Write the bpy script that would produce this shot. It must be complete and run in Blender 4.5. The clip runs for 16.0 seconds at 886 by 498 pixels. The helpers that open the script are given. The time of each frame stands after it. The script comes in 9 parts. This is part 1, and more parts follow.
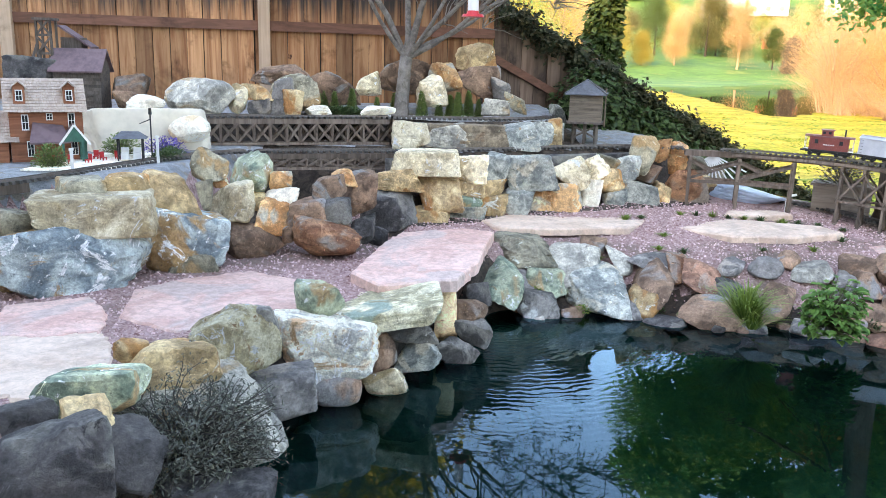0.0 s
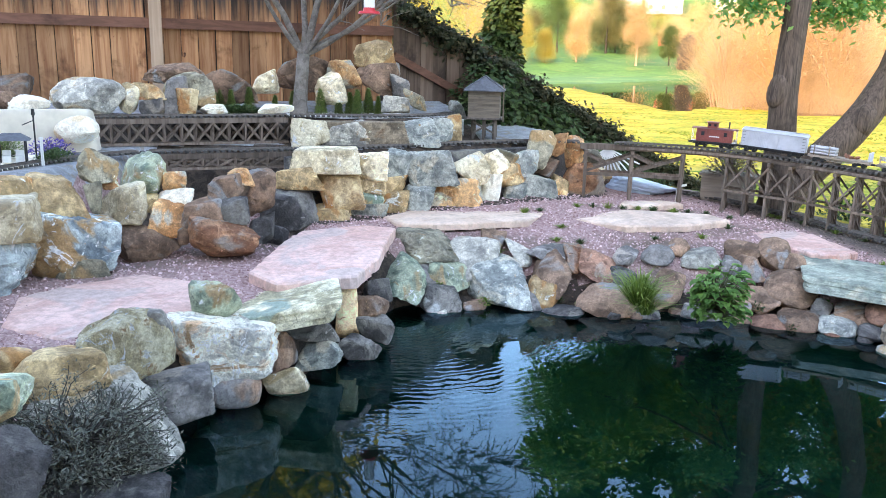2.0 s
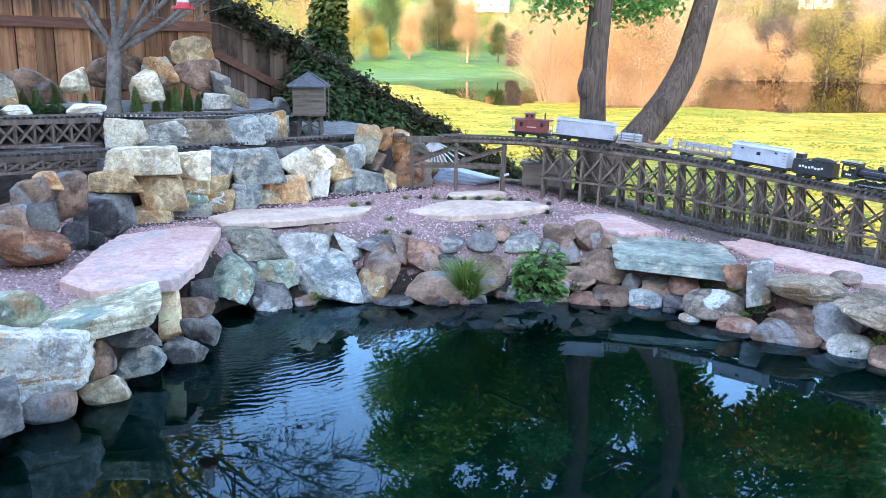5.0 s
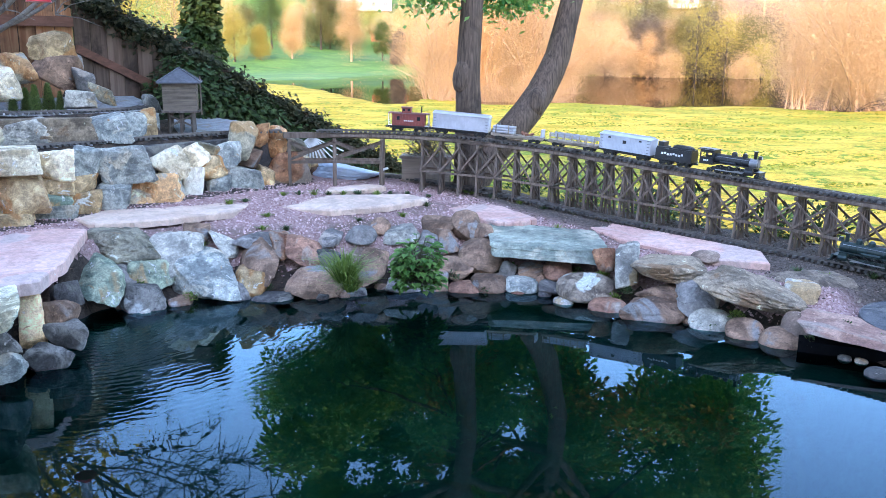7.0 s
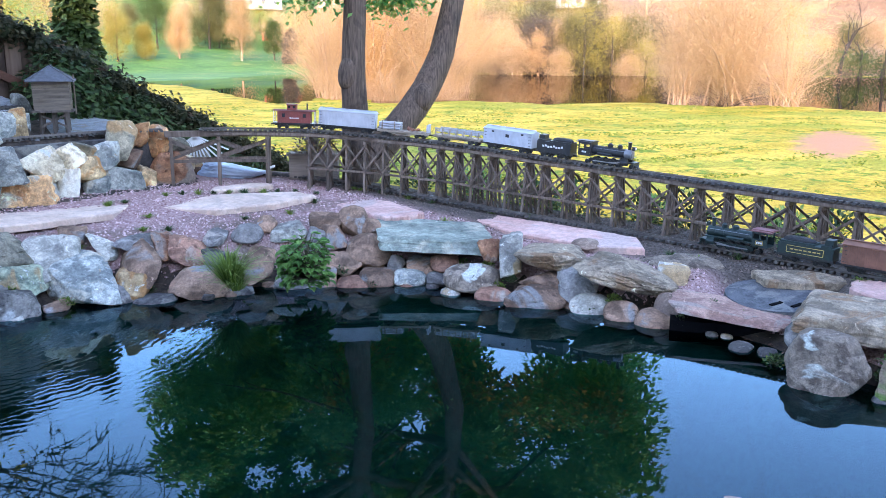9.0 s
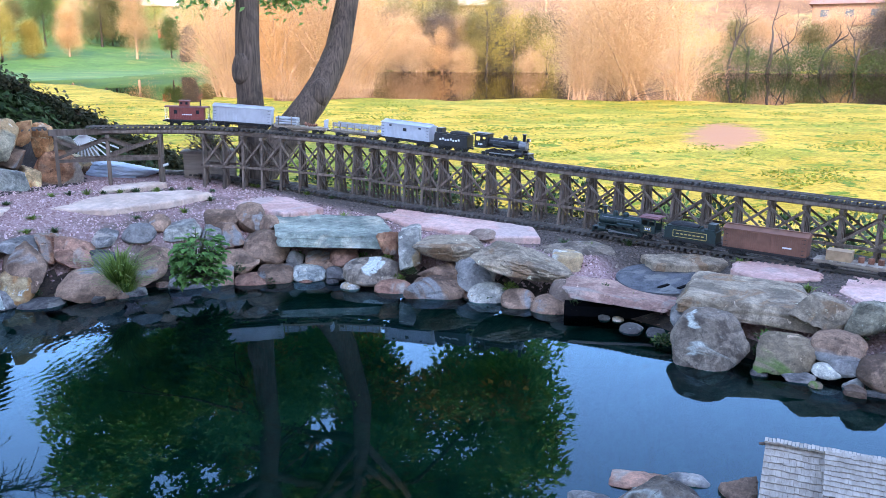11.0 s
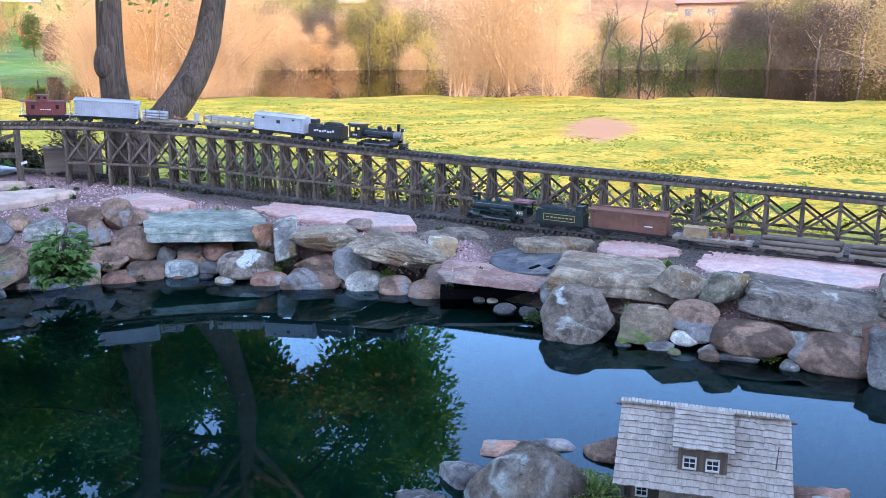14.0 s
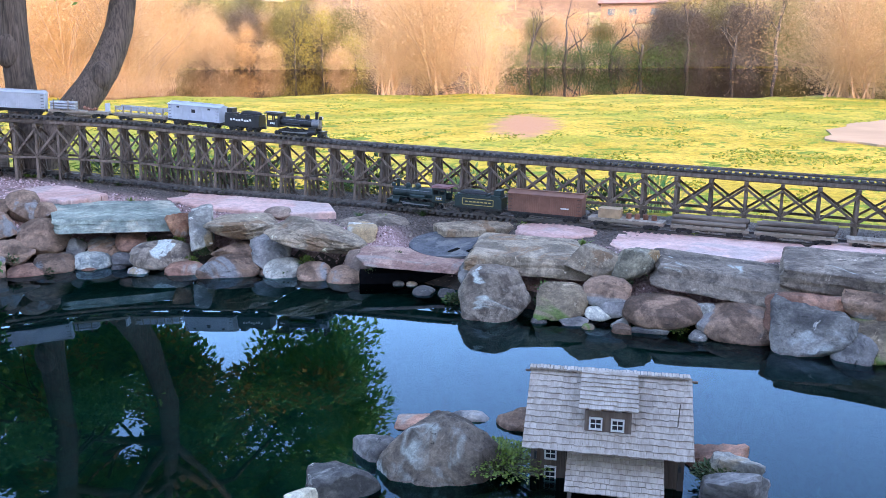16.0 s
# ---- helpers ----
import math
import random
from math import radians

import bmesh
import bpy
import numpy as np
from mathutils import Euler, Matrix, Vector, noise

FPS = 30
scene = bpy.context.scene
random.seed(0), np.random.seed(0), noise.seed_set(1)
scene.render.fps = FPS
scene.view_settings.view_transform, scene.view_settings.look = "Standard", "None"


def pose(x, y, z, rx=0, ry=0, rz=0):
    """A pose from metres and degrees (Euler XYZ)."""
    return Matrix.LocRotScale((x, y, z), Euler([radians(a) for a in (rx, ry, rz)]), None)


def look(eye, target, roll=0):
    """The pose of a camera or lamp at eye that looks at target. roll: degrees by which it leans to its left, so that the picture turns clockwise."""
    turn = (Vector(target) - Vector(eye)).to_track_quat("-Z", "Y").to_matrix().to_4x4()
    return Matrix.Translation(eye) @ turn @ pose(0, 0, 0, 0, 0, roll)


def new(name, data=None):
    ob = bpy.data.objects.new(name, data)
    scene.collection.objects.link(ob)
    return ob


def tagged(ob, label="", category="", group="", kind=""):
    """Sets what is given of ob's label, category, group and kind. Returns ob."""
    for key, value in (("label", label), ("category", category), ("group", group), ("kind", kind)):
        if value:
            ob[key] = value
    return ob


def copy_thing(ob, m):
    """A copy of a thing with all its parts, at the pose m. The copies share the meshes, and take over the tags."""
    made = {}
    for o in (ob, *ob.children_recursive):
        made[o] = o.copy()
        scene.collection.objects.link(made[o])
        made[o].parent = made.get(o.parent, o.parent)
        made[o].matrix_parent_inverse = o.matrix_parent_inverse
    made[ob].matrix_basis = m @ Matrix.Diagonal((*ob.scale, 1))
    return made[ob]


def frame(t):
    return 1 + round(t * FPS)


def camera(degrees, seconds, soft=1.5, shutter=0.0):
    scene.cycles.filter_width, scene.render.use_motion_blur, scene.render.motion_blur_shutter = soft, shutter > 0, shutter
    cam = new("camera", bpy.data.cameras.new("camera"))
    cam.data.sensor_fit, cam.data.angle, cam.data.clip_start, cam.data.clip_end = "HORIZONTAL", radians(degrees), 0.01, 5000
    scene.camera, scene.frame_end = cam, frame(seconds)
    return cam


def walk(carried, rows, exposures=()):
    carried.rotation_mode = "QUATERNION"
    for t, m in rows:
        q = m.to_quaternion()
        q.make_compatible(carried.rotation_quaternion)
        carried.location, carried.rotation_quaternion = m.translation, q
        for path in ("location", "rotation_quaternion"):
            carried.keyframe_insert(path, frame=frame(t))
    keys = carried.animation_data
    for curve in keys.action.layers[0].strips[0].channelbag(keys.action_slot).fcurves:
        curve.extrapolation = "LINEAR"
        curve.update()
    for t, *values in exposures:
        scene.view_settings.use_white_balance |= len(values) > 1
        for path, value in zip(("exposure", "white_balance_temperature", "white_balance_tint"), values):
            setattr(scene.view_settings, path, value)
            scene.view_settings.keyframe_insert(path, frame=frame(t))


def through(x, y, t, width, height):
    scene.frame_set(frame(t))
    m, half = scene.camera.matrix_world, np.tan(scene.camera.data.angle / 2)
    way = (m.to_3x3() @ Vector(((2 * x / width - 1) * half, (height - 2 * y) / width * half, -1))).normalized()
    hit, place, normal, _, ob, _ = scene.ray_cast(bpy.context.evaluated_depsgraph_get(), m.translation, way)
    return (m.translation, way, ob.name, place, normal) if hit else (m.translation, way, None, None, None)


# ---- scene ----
cam = camera(56.3, 16.0, soft=0.62)
METRES, EYE = 0.68, 1.5
ROWS = [
    (0.0, 0.0, 0.0, 0.0, 0.33, -13.04, -1.43),
    (0.5, 0.0311, -0.0111, -0.0019, -1.13, -13.05, -1.35),
    (1.0, 0.0559, -0.0148, -0.0062, -2.87, -13.05, -1.28),
    (1.5, 0.0767, -0.0245, -0.0083, -4.5, -13.04, -1.21),
    (2.0, 0.0948, -0.0378, -0.0095, -5.98, -13.03, -1.15),
    (2.5, 0.1058, -0.048, -0.0103, -7.57, -13.04, -1.08),
    (3.0, 0.1137, -0.0655, -0.0149, -9.17, -13.01, -1.03),
    (3.5, 0.1364, -0.0818, -0.0219, -10.93, -13.0, -0.95),
    (4.0, 0.1645, -0.1021, -0.0265, -12.94, -12.98, -0.87),
    (6.5, 0.2867, -0.2144, -0.0706, -23.1, -13.01, -0.47),
    (7.0, 0.3078, -0.2397, -0.087, -24.89, -12.99, -0.41),
    (7.5, 0.3275, -0.2731, -0.0974, -26.61, -12.99, -0.35),
    (8.0, 0.3495, -0.3107, -0.1022, -28.34, -12.99, -0.28),
    (8.5, 0.3648, -0.3431, -0.1068, -30.17, -13.01, -0.25),
    (9.0, 0.3736, -0.3663, -0.1165, -32.03, -13.02, -0.2),
    (11.5, 0.4449, -0.4793, -0.1597, -39.92, -13.21, 0.05),
    (12.0, 0.4531, -0.5004, -0.1726, -41.29, -13.21, 0.11),
    (12.5, 0.4518, -0.5142, -0.1893, -42.53, -13.23, 0.12),
    (13.0, 0.4517, -0.5383, -0.1981, -43.81, -13.26, 0.16),
    (13.5, 0.4566, -0.5576, -0.2066, -45.19, -13.3, 0.16),
    (14.0, 0.4646, -0.5808, -0.228, -46.43, -13.33, 0.17),
    (14.5, 0.4833, -0.6124, -0.258, -47.7, -13.34, 0.18),
    (15.0, 0.4893, -0.6367, -0.2874, -49.12, -13.37, 0.17),
    (15.5, 0.4938, -0.6621, -0.3277, -50.29, -13.35, 0.21),
    (16.0, 0.5108, -0.6842, -0.3552, -51.29, -13.37, 0.22),
]
EXPOSURES = [(0.0, 2.42, 8700, 16), (4.0, 2.37, 7150, 15), (8.0, 2.23, 6500, 19), (12.0, 2.05, 6400, 21), (16.0, 2.04, 6700, 22)]
walk(cam, [(t, pose(0, 0, EYE) @ pose(METRES * x, METRES * y, METRES * z, 90 + pitch, roll, yaw)) for t, x, y, z, yaw, pitch, roll in ROWS], EXPOSURES)

# ---- daylight: a low warm sun behind the house, blue sky over the shaded garden ----
SUN_ELEVATION, SUN_HEADING = 27.0, 30.0  # heading: where the light goes, degrees to the right of +y
world = bpy.data.worlds.new("sky")
scene.world = world
world.use_nodes = True
wn, wl = world.node_tree.nodes, world.node_tree.links
sky = wn.new("ShaderNodeTexSky")
sky.sky_type, sky.sun_disc = "NISHITA", False
sky.sun_elevation, sky.sun_rotation = radians(SUN_ELEVATION), radians(SUN_HEADING + 180)
sky.air_density, sky.dust_density, sky.ozone_density = 1.0, 0.6, 2.2
wl.new(sky.outputs[0], wn["Background"].inputs[0])
wn["Background"].inputs[1].default_value = 0.28
sun = new("sun", bpy.data.lights.new("sun", "SUN"))
sun.data.energy, sun.data.angle, sun.data.color = 2.0, radians(0.6), (1.0, 0.70, 0.42)
_d = Vector((math.sin(radians(SUN_HEADING)), math.cos(radians(SUN_HEADING)), -math.tan(radians(SUN_ELEVATION))))
sun.matrix_world = look((0, 0, 30), Vector((0, 0, 30)) + _d)

# ---- materials ----
def rgba(c):
    return (c[0], c[1], c[2], 1.0)


def start_mat(name, rough=0.8, metal=0.0, spec=0.5):
    m = bpy.data.materials.new(name)
    m.use_nodes = True
    n, l = m.node_tree.nodes, m.node_tree.links
    b = n["Principled BSDF"]
    b.inputs["Roughness"].default_value = rough
    b.inputs["Metallic"].default_value = metal
    b.inputs["Specular IOR Level"].default_value = spec
    return m, n, l, b


def coords(n, l, stretch=(1, 1, 1), world_space=False):
    """Object coordinates, shifted by a random amount for every object."""
    tc, add, mp = n.new("ShaderNodeTexCoord"), n.new("ShaderNodeVectorMath"), n.new("ShaderNodeMapping")
    if world_space:
        geo = n.new("ShaderNodeNewGeometry")
        l.new(geo.outputs["Position"], mp.inputs[0])
    else:
        oi, mul = n.new("ShaderNodeObjectInfo"), n.new("ShaderNodeMath")
        mul.operation, mul.inputs[1].default_value = "MULTIPLY", 37.0
        l.new(oi.outputs["Random"], mul.inputs[0])
        l.new(tc.outputs["Object"], add.inputs[0])
        l.new(mul.outputs[0], add.inputs[1])
        l.new(add.outputs[0], mp.inputs[0])
    mp.inputs["Scale"].default_value = stretch
    return mp.outputs[0]


def noise_tex(n, l, co, scale, detail=5.0, rough=0.6, warp=0.0):
    t = n.new("ShaderNodeTexNoise")
    t.inputs["Scale"].default_value, t.inputs["Detail"].default_value = scale, detail
    t.inputs["Roughness"].default_value, t.inputs["Distortion"].default_value = rough, warp
    l.new(co, t.inputs["Vector"])
    return t.outputs["Fac"]


def ramp(n, l, fac, lo, hi):
    r = n.new("ShaderNodeMapRange")
    r.interpolation_type = "SMOOTHSTEP"
    r.inputs["From Min"].default_value, r.inputs["From Max"].default_value = lo, hi
    l.new(fac, r.inputs["Value"])
    return r.outputs["Result"]


def mix(n, l, fac, a, b, mode="MIX"):
    x = n.new("ShaderNodeMix")
    x.data_type, x.blend_type = "RGBA", mode
    for sock, v in ((x.inputs["Factor"], fac), (x.inputs["A"], a), (x.inputs["B"], b)):
        if isinstance(v, bpy.types.NodeSocket):
            l.new(v, sock)
        elif isinstance(v, (int, float)):
            sock.default_value = v
        else:
            sock.default_value = rgba(v)
    return x.outputs["Result"]


def bump(n, l, b, height, strength, dist):
    u = n.new("ShaderNodeBump")
    u.inputs["Strength"].default_value, u.inputs["Distance"].default_value = strength, dist
    l.new(height, u.inputs["Height"])
    l.new(u.outputs[0], b.inputs["Normal"])


def per_object_tone(n, l, col, lo=0.75, hi=1.2):
    oi, r, hs = n.new("ShaderNodeObjectInfo"), n.new("ShaderNodeMapRange"), n.new("ShaderNodeHueSaturation")
    r.inputs["To Min"].default_value, r.inputs["To Max"].default_value = lo, hi
    l.new(oi.outputs["Random"], r.inputs["Value"])
    l.new(r.outputs["Result"], hs.inputs["Value"])
    l.new(col, hs.inputs["Color"])
    return hs.outputs[0]


def stone_mat(name, a, b, stain, amount=0.45, rough=0.85, scale=5.0, fleck=0.25, relief=0.75, rust=0.3, pale=0.25):
    """Natural stone: two tones, stains with their own edges, flecks and pitted relief."""
    light = b[1] > 0.31
    if name.startswith("stone_"):
        k = 0.80 if b[1] < 0.27 else 0.9
        a = [v * 0.84 * k * q for v, q in zip(a, (1.07, 1.0, 0.90))]
        b = [min(0.84, v * 1.08 * k * q) for v, q in zip(b, (1.07, 1.0, 0.90))]
    m, n, l, p = start_mat(name, rough, 0.0, 0.35)
    co = coords(n, l)
    big = noise_tex(n, l, co, scale, 6, 0.62, 0.6)
    mid = noise_tex(n, l, co, scale * 0.55, 4, 0.55, 1.2)
    fine = noise_tex(n, l, co, scale * 8, 8, 0.78, 0.4)
    vein = noise_tex(n, l, co, scale * 2.4, 8, 0.75, 1.8)
    c = mix(n, l, ramp(n, l, big, 0.40, 0.60), a, b)
    if name.startswith("stone_") and "pink" not in name:
        zone = noise_tex(n, l, co, scale * 0.7, 6, 0.62, 1.0)
        c = mix(n, l, ramp(n, l, zone, 0.53, 0.62), c, [v * 0.82 for v in b] if light else [v * 1.15 for v in b])
        patch = noise_tex(n, l, co, scale * 2.2, 8, 0.72, 0.8)
        c = mix(n, l, 0.38, c, mix(n, l, ramp(n, l, patch, 0.40, 0.60), (0.55, 0.54, 0.54), (1.28, 1.26, 1.22)), "MULTIPLY")
    c = mix(n, l, ramp(n, l, mid, 0.64 - 0.28 * amount, 0.72 - 0.26 * amount), c, stain)
    if rust:
        spot = noise_tex(n, l, co, scale * 0.8, 6, 0.7, 2.2)
        c = mix(n, l, ramp(n, l, spot, 0.70 - 0.22 * rust, 0.80 - 0.22 * rust), c, (0.40, 0.265, 0.15))
    if pale:
        spot = noise_tex(n, l, co, scale * 1.3, 7, 0.72, 1.4)
        c = mix(n, l, ramp(n, l, spot, 0.68 - 0.2 * pale, 0.74 - 0.2 * pale), c, [min(0.66, v * 1.75 + 0.04) for v in b])
    if not name.startswith("flag"):
        c = mix(n, l, ramp(n, l, vein, 0.57, 0.70), c, [v * 0.52 for v in a])
        c = mix(n, l, ramp(n, l, vein, 0.40, 0.30), c, [min(1, v * 1.45) for v in b])
    lo = mix(n, l, ramp(n, l, fine, 0.35, 0.65), (0.30, 0.29, 0.28), (1.75, 1.72, 1.66))
    c = mix(n, l, fleck, c, lo, "MULTIPLY")
    if name.startswith("stone_"):
        # crisp mineral grain and a deeper contrast between the tones
        grain = noise_tex(n, l, co, scale * 22, 4, 0.7, 0.2)
        c = mix(n, l, 0.13, c, mix(n, l, ramp(n, l, grain, 0.42, 0.58), (0.42, 0.40, 0.38), (1.5, 1.5, 1.48)), "MULTIPLY")
        c = mix(n, l, 0.38, c, c, "OVERLAY")
        hs = n.new("ShaderNodeHueSaturation")
        hs.inputs["Saturation"].default_value, hs.inputs["Value"].default_value = 0.96, 1.10 if light else 1.32
        l.new(c, hs.inputs["Color"])
        c = hs.outputs[0]
    l.new(per_object_tone(n, l, c, *((0.74, 1.22) if name.startswith("stone_") else (0.90, 1.08))), p.inputs["Base Color"])
    hgt = mix(n, l, 0.45, vein, fine)
    bump(n, l, p, hgt, relief, 0.035)
    return m


def plain_mat(name, c, rough=0.6, metal=0.0, var=0.25, scale=25.0, relief=0.15, spec=0.5, tone=0.0):
    m, n, l, p = start_mat(name, rough, metal, spec)
    co = coords(n, l)
    f, g = noise_tex(n, l, co, scale, 5), noise_tex(n, l, co, scale * 0.2, 4)
    k = mix(n, l, 0.5, f, g)
    col = mix(n, l, ramp(n, l, k, 0.35, 0.65), [v * (1 - var) for v in c], [min(1, v * (1 + var)) for v in c])
    if tone:
        col = per_object_tone(n, l, col, 1 - tone, 1 + tone)
    l.new(col, p.inputs["Base Color"])
    if relief:
        bump(n, l, p, f, relief, 0.004)
    return m


def wood_mat(name, a, b, stretch=(30, 30, 2.5), rough=0.8, tone=0.25, grime=0.3, weather=None):
    """Weathered timber with grain along one axis; weather: heights between which rain has blackened a board."""
    m, n, l, p = start_mat(name, rough, 0.0, 0.3)
    co = coords(n, l, stretch)
    co2 = coords(n, l)
    g = noise_tex(n, l, co, 1.0, 6, 0.6, 0.8)
    s = noise_tex(n, l, co2, 3.0, 5, 0.65, 0.5)
    c = mix(n, l, ramp(n, l, g, 0.3, 0.7), a, b)
    c = mix(n, l, ramp(n, l, s, 0.5, 0.75), c, [v * (1 - grime) * 0.8 for v in a])
    if weather:
        tc, sep, add = n.new("ShaderNodeTexCoord"), n.new("ShaderNodeSeparateXYZ"), n.new("ShaderNodeMath")
        streak = noise_tex(n, l, coords(n, l, (30, 30, 0.8)), 1.0, 5, 0.6, 0.3)
        l.new(tc.outputs["Object"], sep.inputs[0])
        add.operation, add.inputs[1].default_value = "MULTIPLY_ADD", 0.75
        l.new(streak, add.inputs[0])
        l.new(sep.outputs["Z"], add.inputs[2])
        c = mix(n, l, ramp(n, l, add.outputs[0], weather[0] + 0.38, weather[1] + 0.38), c, (0.045, 0.034, 0.030))
        knot = noise_tex(n, l, coords(n, l, (16, 16, 5)), 1.0, 3, 0.5, 1.5)
        c = mix(n, l, ramp(n, l, knot, 0.70, 0.76), c, (0.07, 0.03, 0.018))
    l.new(per_object_tone(n, l, c, 1 - tone, 1 + tone), p.inputs["Base Color"])
    bump(n, l, p, g, 0.4, 0.004)
    return m


def leaf_mat(name, a, b, tone=0.0, through=0.35, rough=0.55):
    """Foliage: every leaf its own shade, some light passing through."""
    m, n, l, p = start_mat(name, rough, 0.0, 0.3)
    geo = n.new("ShaderNodeNewGeometry")
    c = mix(n, l, geo.outputs["Random Per Island"], a, b)
    if tone:
        c = per_object_tone(n, l, c, 1 - tone, 1 + tone)
    l.new(c, p.inputs["Base Color"])
    tr, ms = n.new("ShaderNodeBsdfTranslucent"), n.new("ShaderNodeMixShader")
    l.new(c, tr.inputs["Color"])
    ms.inputs[0].default_value = through
    l.new(p.outputs[0], ms.inputs[1])
    l.new(tr.outputs[0], ms.inputs[2])
    l.new(ms.outputs[0], n["Material Output"].inputs[0])
    return m


STONE = {
    "blue": stone_mat("stone_blue", (0.21, 0.285, 0.355), (0.42, 0.50, 0.55), (0.36, 0.24, 0.12), 0.36, rust=0.45, pale=0.6),
    "bluegrey": stone_mat("stone_bluegrey", (0.29, 0.335, 0.355), (0.47, 0.51, 0.52), (0.50, 0.46, 0.38), 0.3, scale=8, rust=0.38, pale=0.3),
    "cream": stone_mat("stone_cream", (0.58, 0.52, 0.40), (0.78, 0.73, 0.62), (0.40, 0.31, 0.18), 0.25, rust=0.3, pale=0.45),
    "creamgreen": stone_mat("stone_creamgreen", (0.52, 0.50, 0.38), (0.76, 0.75, 0.64), (0.34, 0.40, 0.34), 0.35, scale=6, rust=0.15, pale=0.3),
    "white": stone_mat("stone_white", (0.86, 0.82, 0.76), (0.84, 0.82, 0.78), (0.56, 0.44, 0.30), 0.2, fleck=0.15, relief=0.4, rust=0.1),
    "whiteor": stone_mat("stone_whiteor", (0.58, 0.60, 0.61), (0.82, 0.81, 0.77), (0.60, 0.42, 0.27), 0.42, scale=7, relief=1.0, rust=0.6, pale=0.5),
    "tan": stone_mat("stone_tan", (0.45, 0.35, 0.21), (0.66, 0.54, 0.37), (0.46, 0.26, 0.10), 0.4, rust=0.45, pale=0.35),
    "sand": stone_mat("stone_sand", (0.27, 0.23, 0.185), (0.40, 0.35, 0.29), (0.30, 0.20, 0.12), 0.3, scale=6),
    "peach": stone_mat("stone_peach", (0.64, 0.47, 0.29), (0.78, 0.64, 0.46), (0.52, 0.27, 0.10), 0.3, rust=0.4, pale=0.3),
    "orange": stone_mat("stone_orange", (0.52, 0.29, 0.13), (0.72, 0.50, 0.30), (0.48, 0.46, 0.40), 0.4, rust=0.4, pale=0.45),
    "olive": stone_mat("stone_olive", (0.25, 0.245, 0.205), (0.42, 0.41, 0.35), (0.40, 0.28, 0.15), 0.35, rust=0.4, pale=0.35),
    "green": stone_mat("stone_green", (0.25, 0.34, 0.295), (0.50, 0.57, 0.48), (0.44, 0.32, 0.18), 0.32, rust=0.35, pale=0.5),
    "teal": stone_mat("stone_teal", (0.235, 0.29, 0.275), (0.33, 0.375, 0.355), (0.44, 0.41, 0.33), 0.35, scale=3, relief=0.5, rust=0.2, pale=0.1),
    "yellow": stone_mat("stone_yellow", (0.60, 0.54, 0.38), (0.80, 0.76, 0.62), (0.11, 0.09, 0.055), 0.16, scale=9, relief=1.2, rust=0.6, pale=0.6),
    "pale": stone_mat("stone_pale", (0.36, 0.37, 0.37), (0.54, 0.55, 0.54), (0.44, 0.33, 0.20), 0.3),
    "grey": stone_mat("stone_grey", (0.13, 0.13, 0.135), (0.25, 0.25, 0.25), (0.36, 0.36, 0.34), 0.35, rust=0.1, pale=0.3),
    "slate": stone_mat("stone_slate", (0.16, 0.16, 0.17), (0.25, 0.25, 0.26), (0.30, 0.26, 0.22), 0.3, relief=0.4, rust=0, pale=0.05),
    "dark": stone_mat("stone_dark", (0.08, 0.08, 0.09), (0.15, 0.15, 0.16), (0.20, 0.19, 0.17), 0.3, relief=0.9, rust=0.1, pale=0.15),
    "brown": stone_mat("stone_brown", (0.20, 0.135, 0.10), (0.31, 0.22, 0.17), (0.25, 0.24, 0.23), 0.35, relief=0.5, rust=0.25, pale=0.05),
    "redbrown": stone_mat("stone_redbrown", (0.23, 0.125, 0.09), (0.34, 0.21, 0.16), (0.30, 0.26, 0.22), 0.3, relief=0.5, rust=0.3, pale=0.05),
    "red": stone_mat("stone_red", (0.25, 0.12, 0.07), (0.36, 0.22, 0.14), (0.24, 0.20, 0.17), 0.4, relief=0.6),
    "lichen": stone_mat("stone_lichen", (0.17, 0.14, 0.12), (0.27, 0.235, 0.205), (0.44, 0.45, 0.41), 0.10, scale=7, rust=0.15, pale=0.3),
    "moss": stone_mat("stone_moss", (0.20, 0.16, 0.12), (0.30, 0.25, 0.19), (0.14, 0.20, 0.05), 0.55),
    "pinkish": stone_mat("stone_pinkish", (0.30, 0.23, 0.20), (0.40, 0.33, 0.29), (0.36, 0.34, 0.32), 0.3, relief=0.3, rust=0.1, pale=0.1),
    "pinkslab": stone_mat("stone_pinkslab", (0.40, 0.26, 0.23), (0.46, 0.34, 0.30), (0.36, 0.30, 0.26), 0.35, scale=5, relief=0.4, rust=0.1, pale=0),
}
LOOKS = {"blue": "blue-grey boulder stained with ochre", "bluegrey": "split blue-grey stone with pale face", "cream": "cream quartzite rock with brown stains",
         "creamgreen": "long cream and green leaning slab of stone", "white": "small white quartz rock", "whiteor": "white rock with orange iron stains",
         "tan": "tan sandstone rock with rusty patches", "sand": "pale sandstone slab with worn edges", "peach": "peach coloured squared sandstone block",
         "orange": "rust orange rock with grey patches", "olive": "rough olive grey fieldstone with ochre stains", "green": "greenish grey lichened rock",
         "teal": "long blue-green flat stone slab", "yellow": "pitted yellow and black porous rock", "pale": "pale grey rock with faint tan patches", "grey": "rough grey rock mottled with white",
         "slate": "smooth slate grey rock", "dark": "dark grey volcanic rock", "brown": "rounded brown basalt rock", "redbrown": "rounded reddish brown rock",
         "red": "broken rust red lava rock", "lichen": "grey-brown boulder with white lichen spots", "moss": "brown rock with moss on top",
         "pinkish": "smooth round pinkish brown rock", "pinkslab": "pink sandstone slab over the water"}

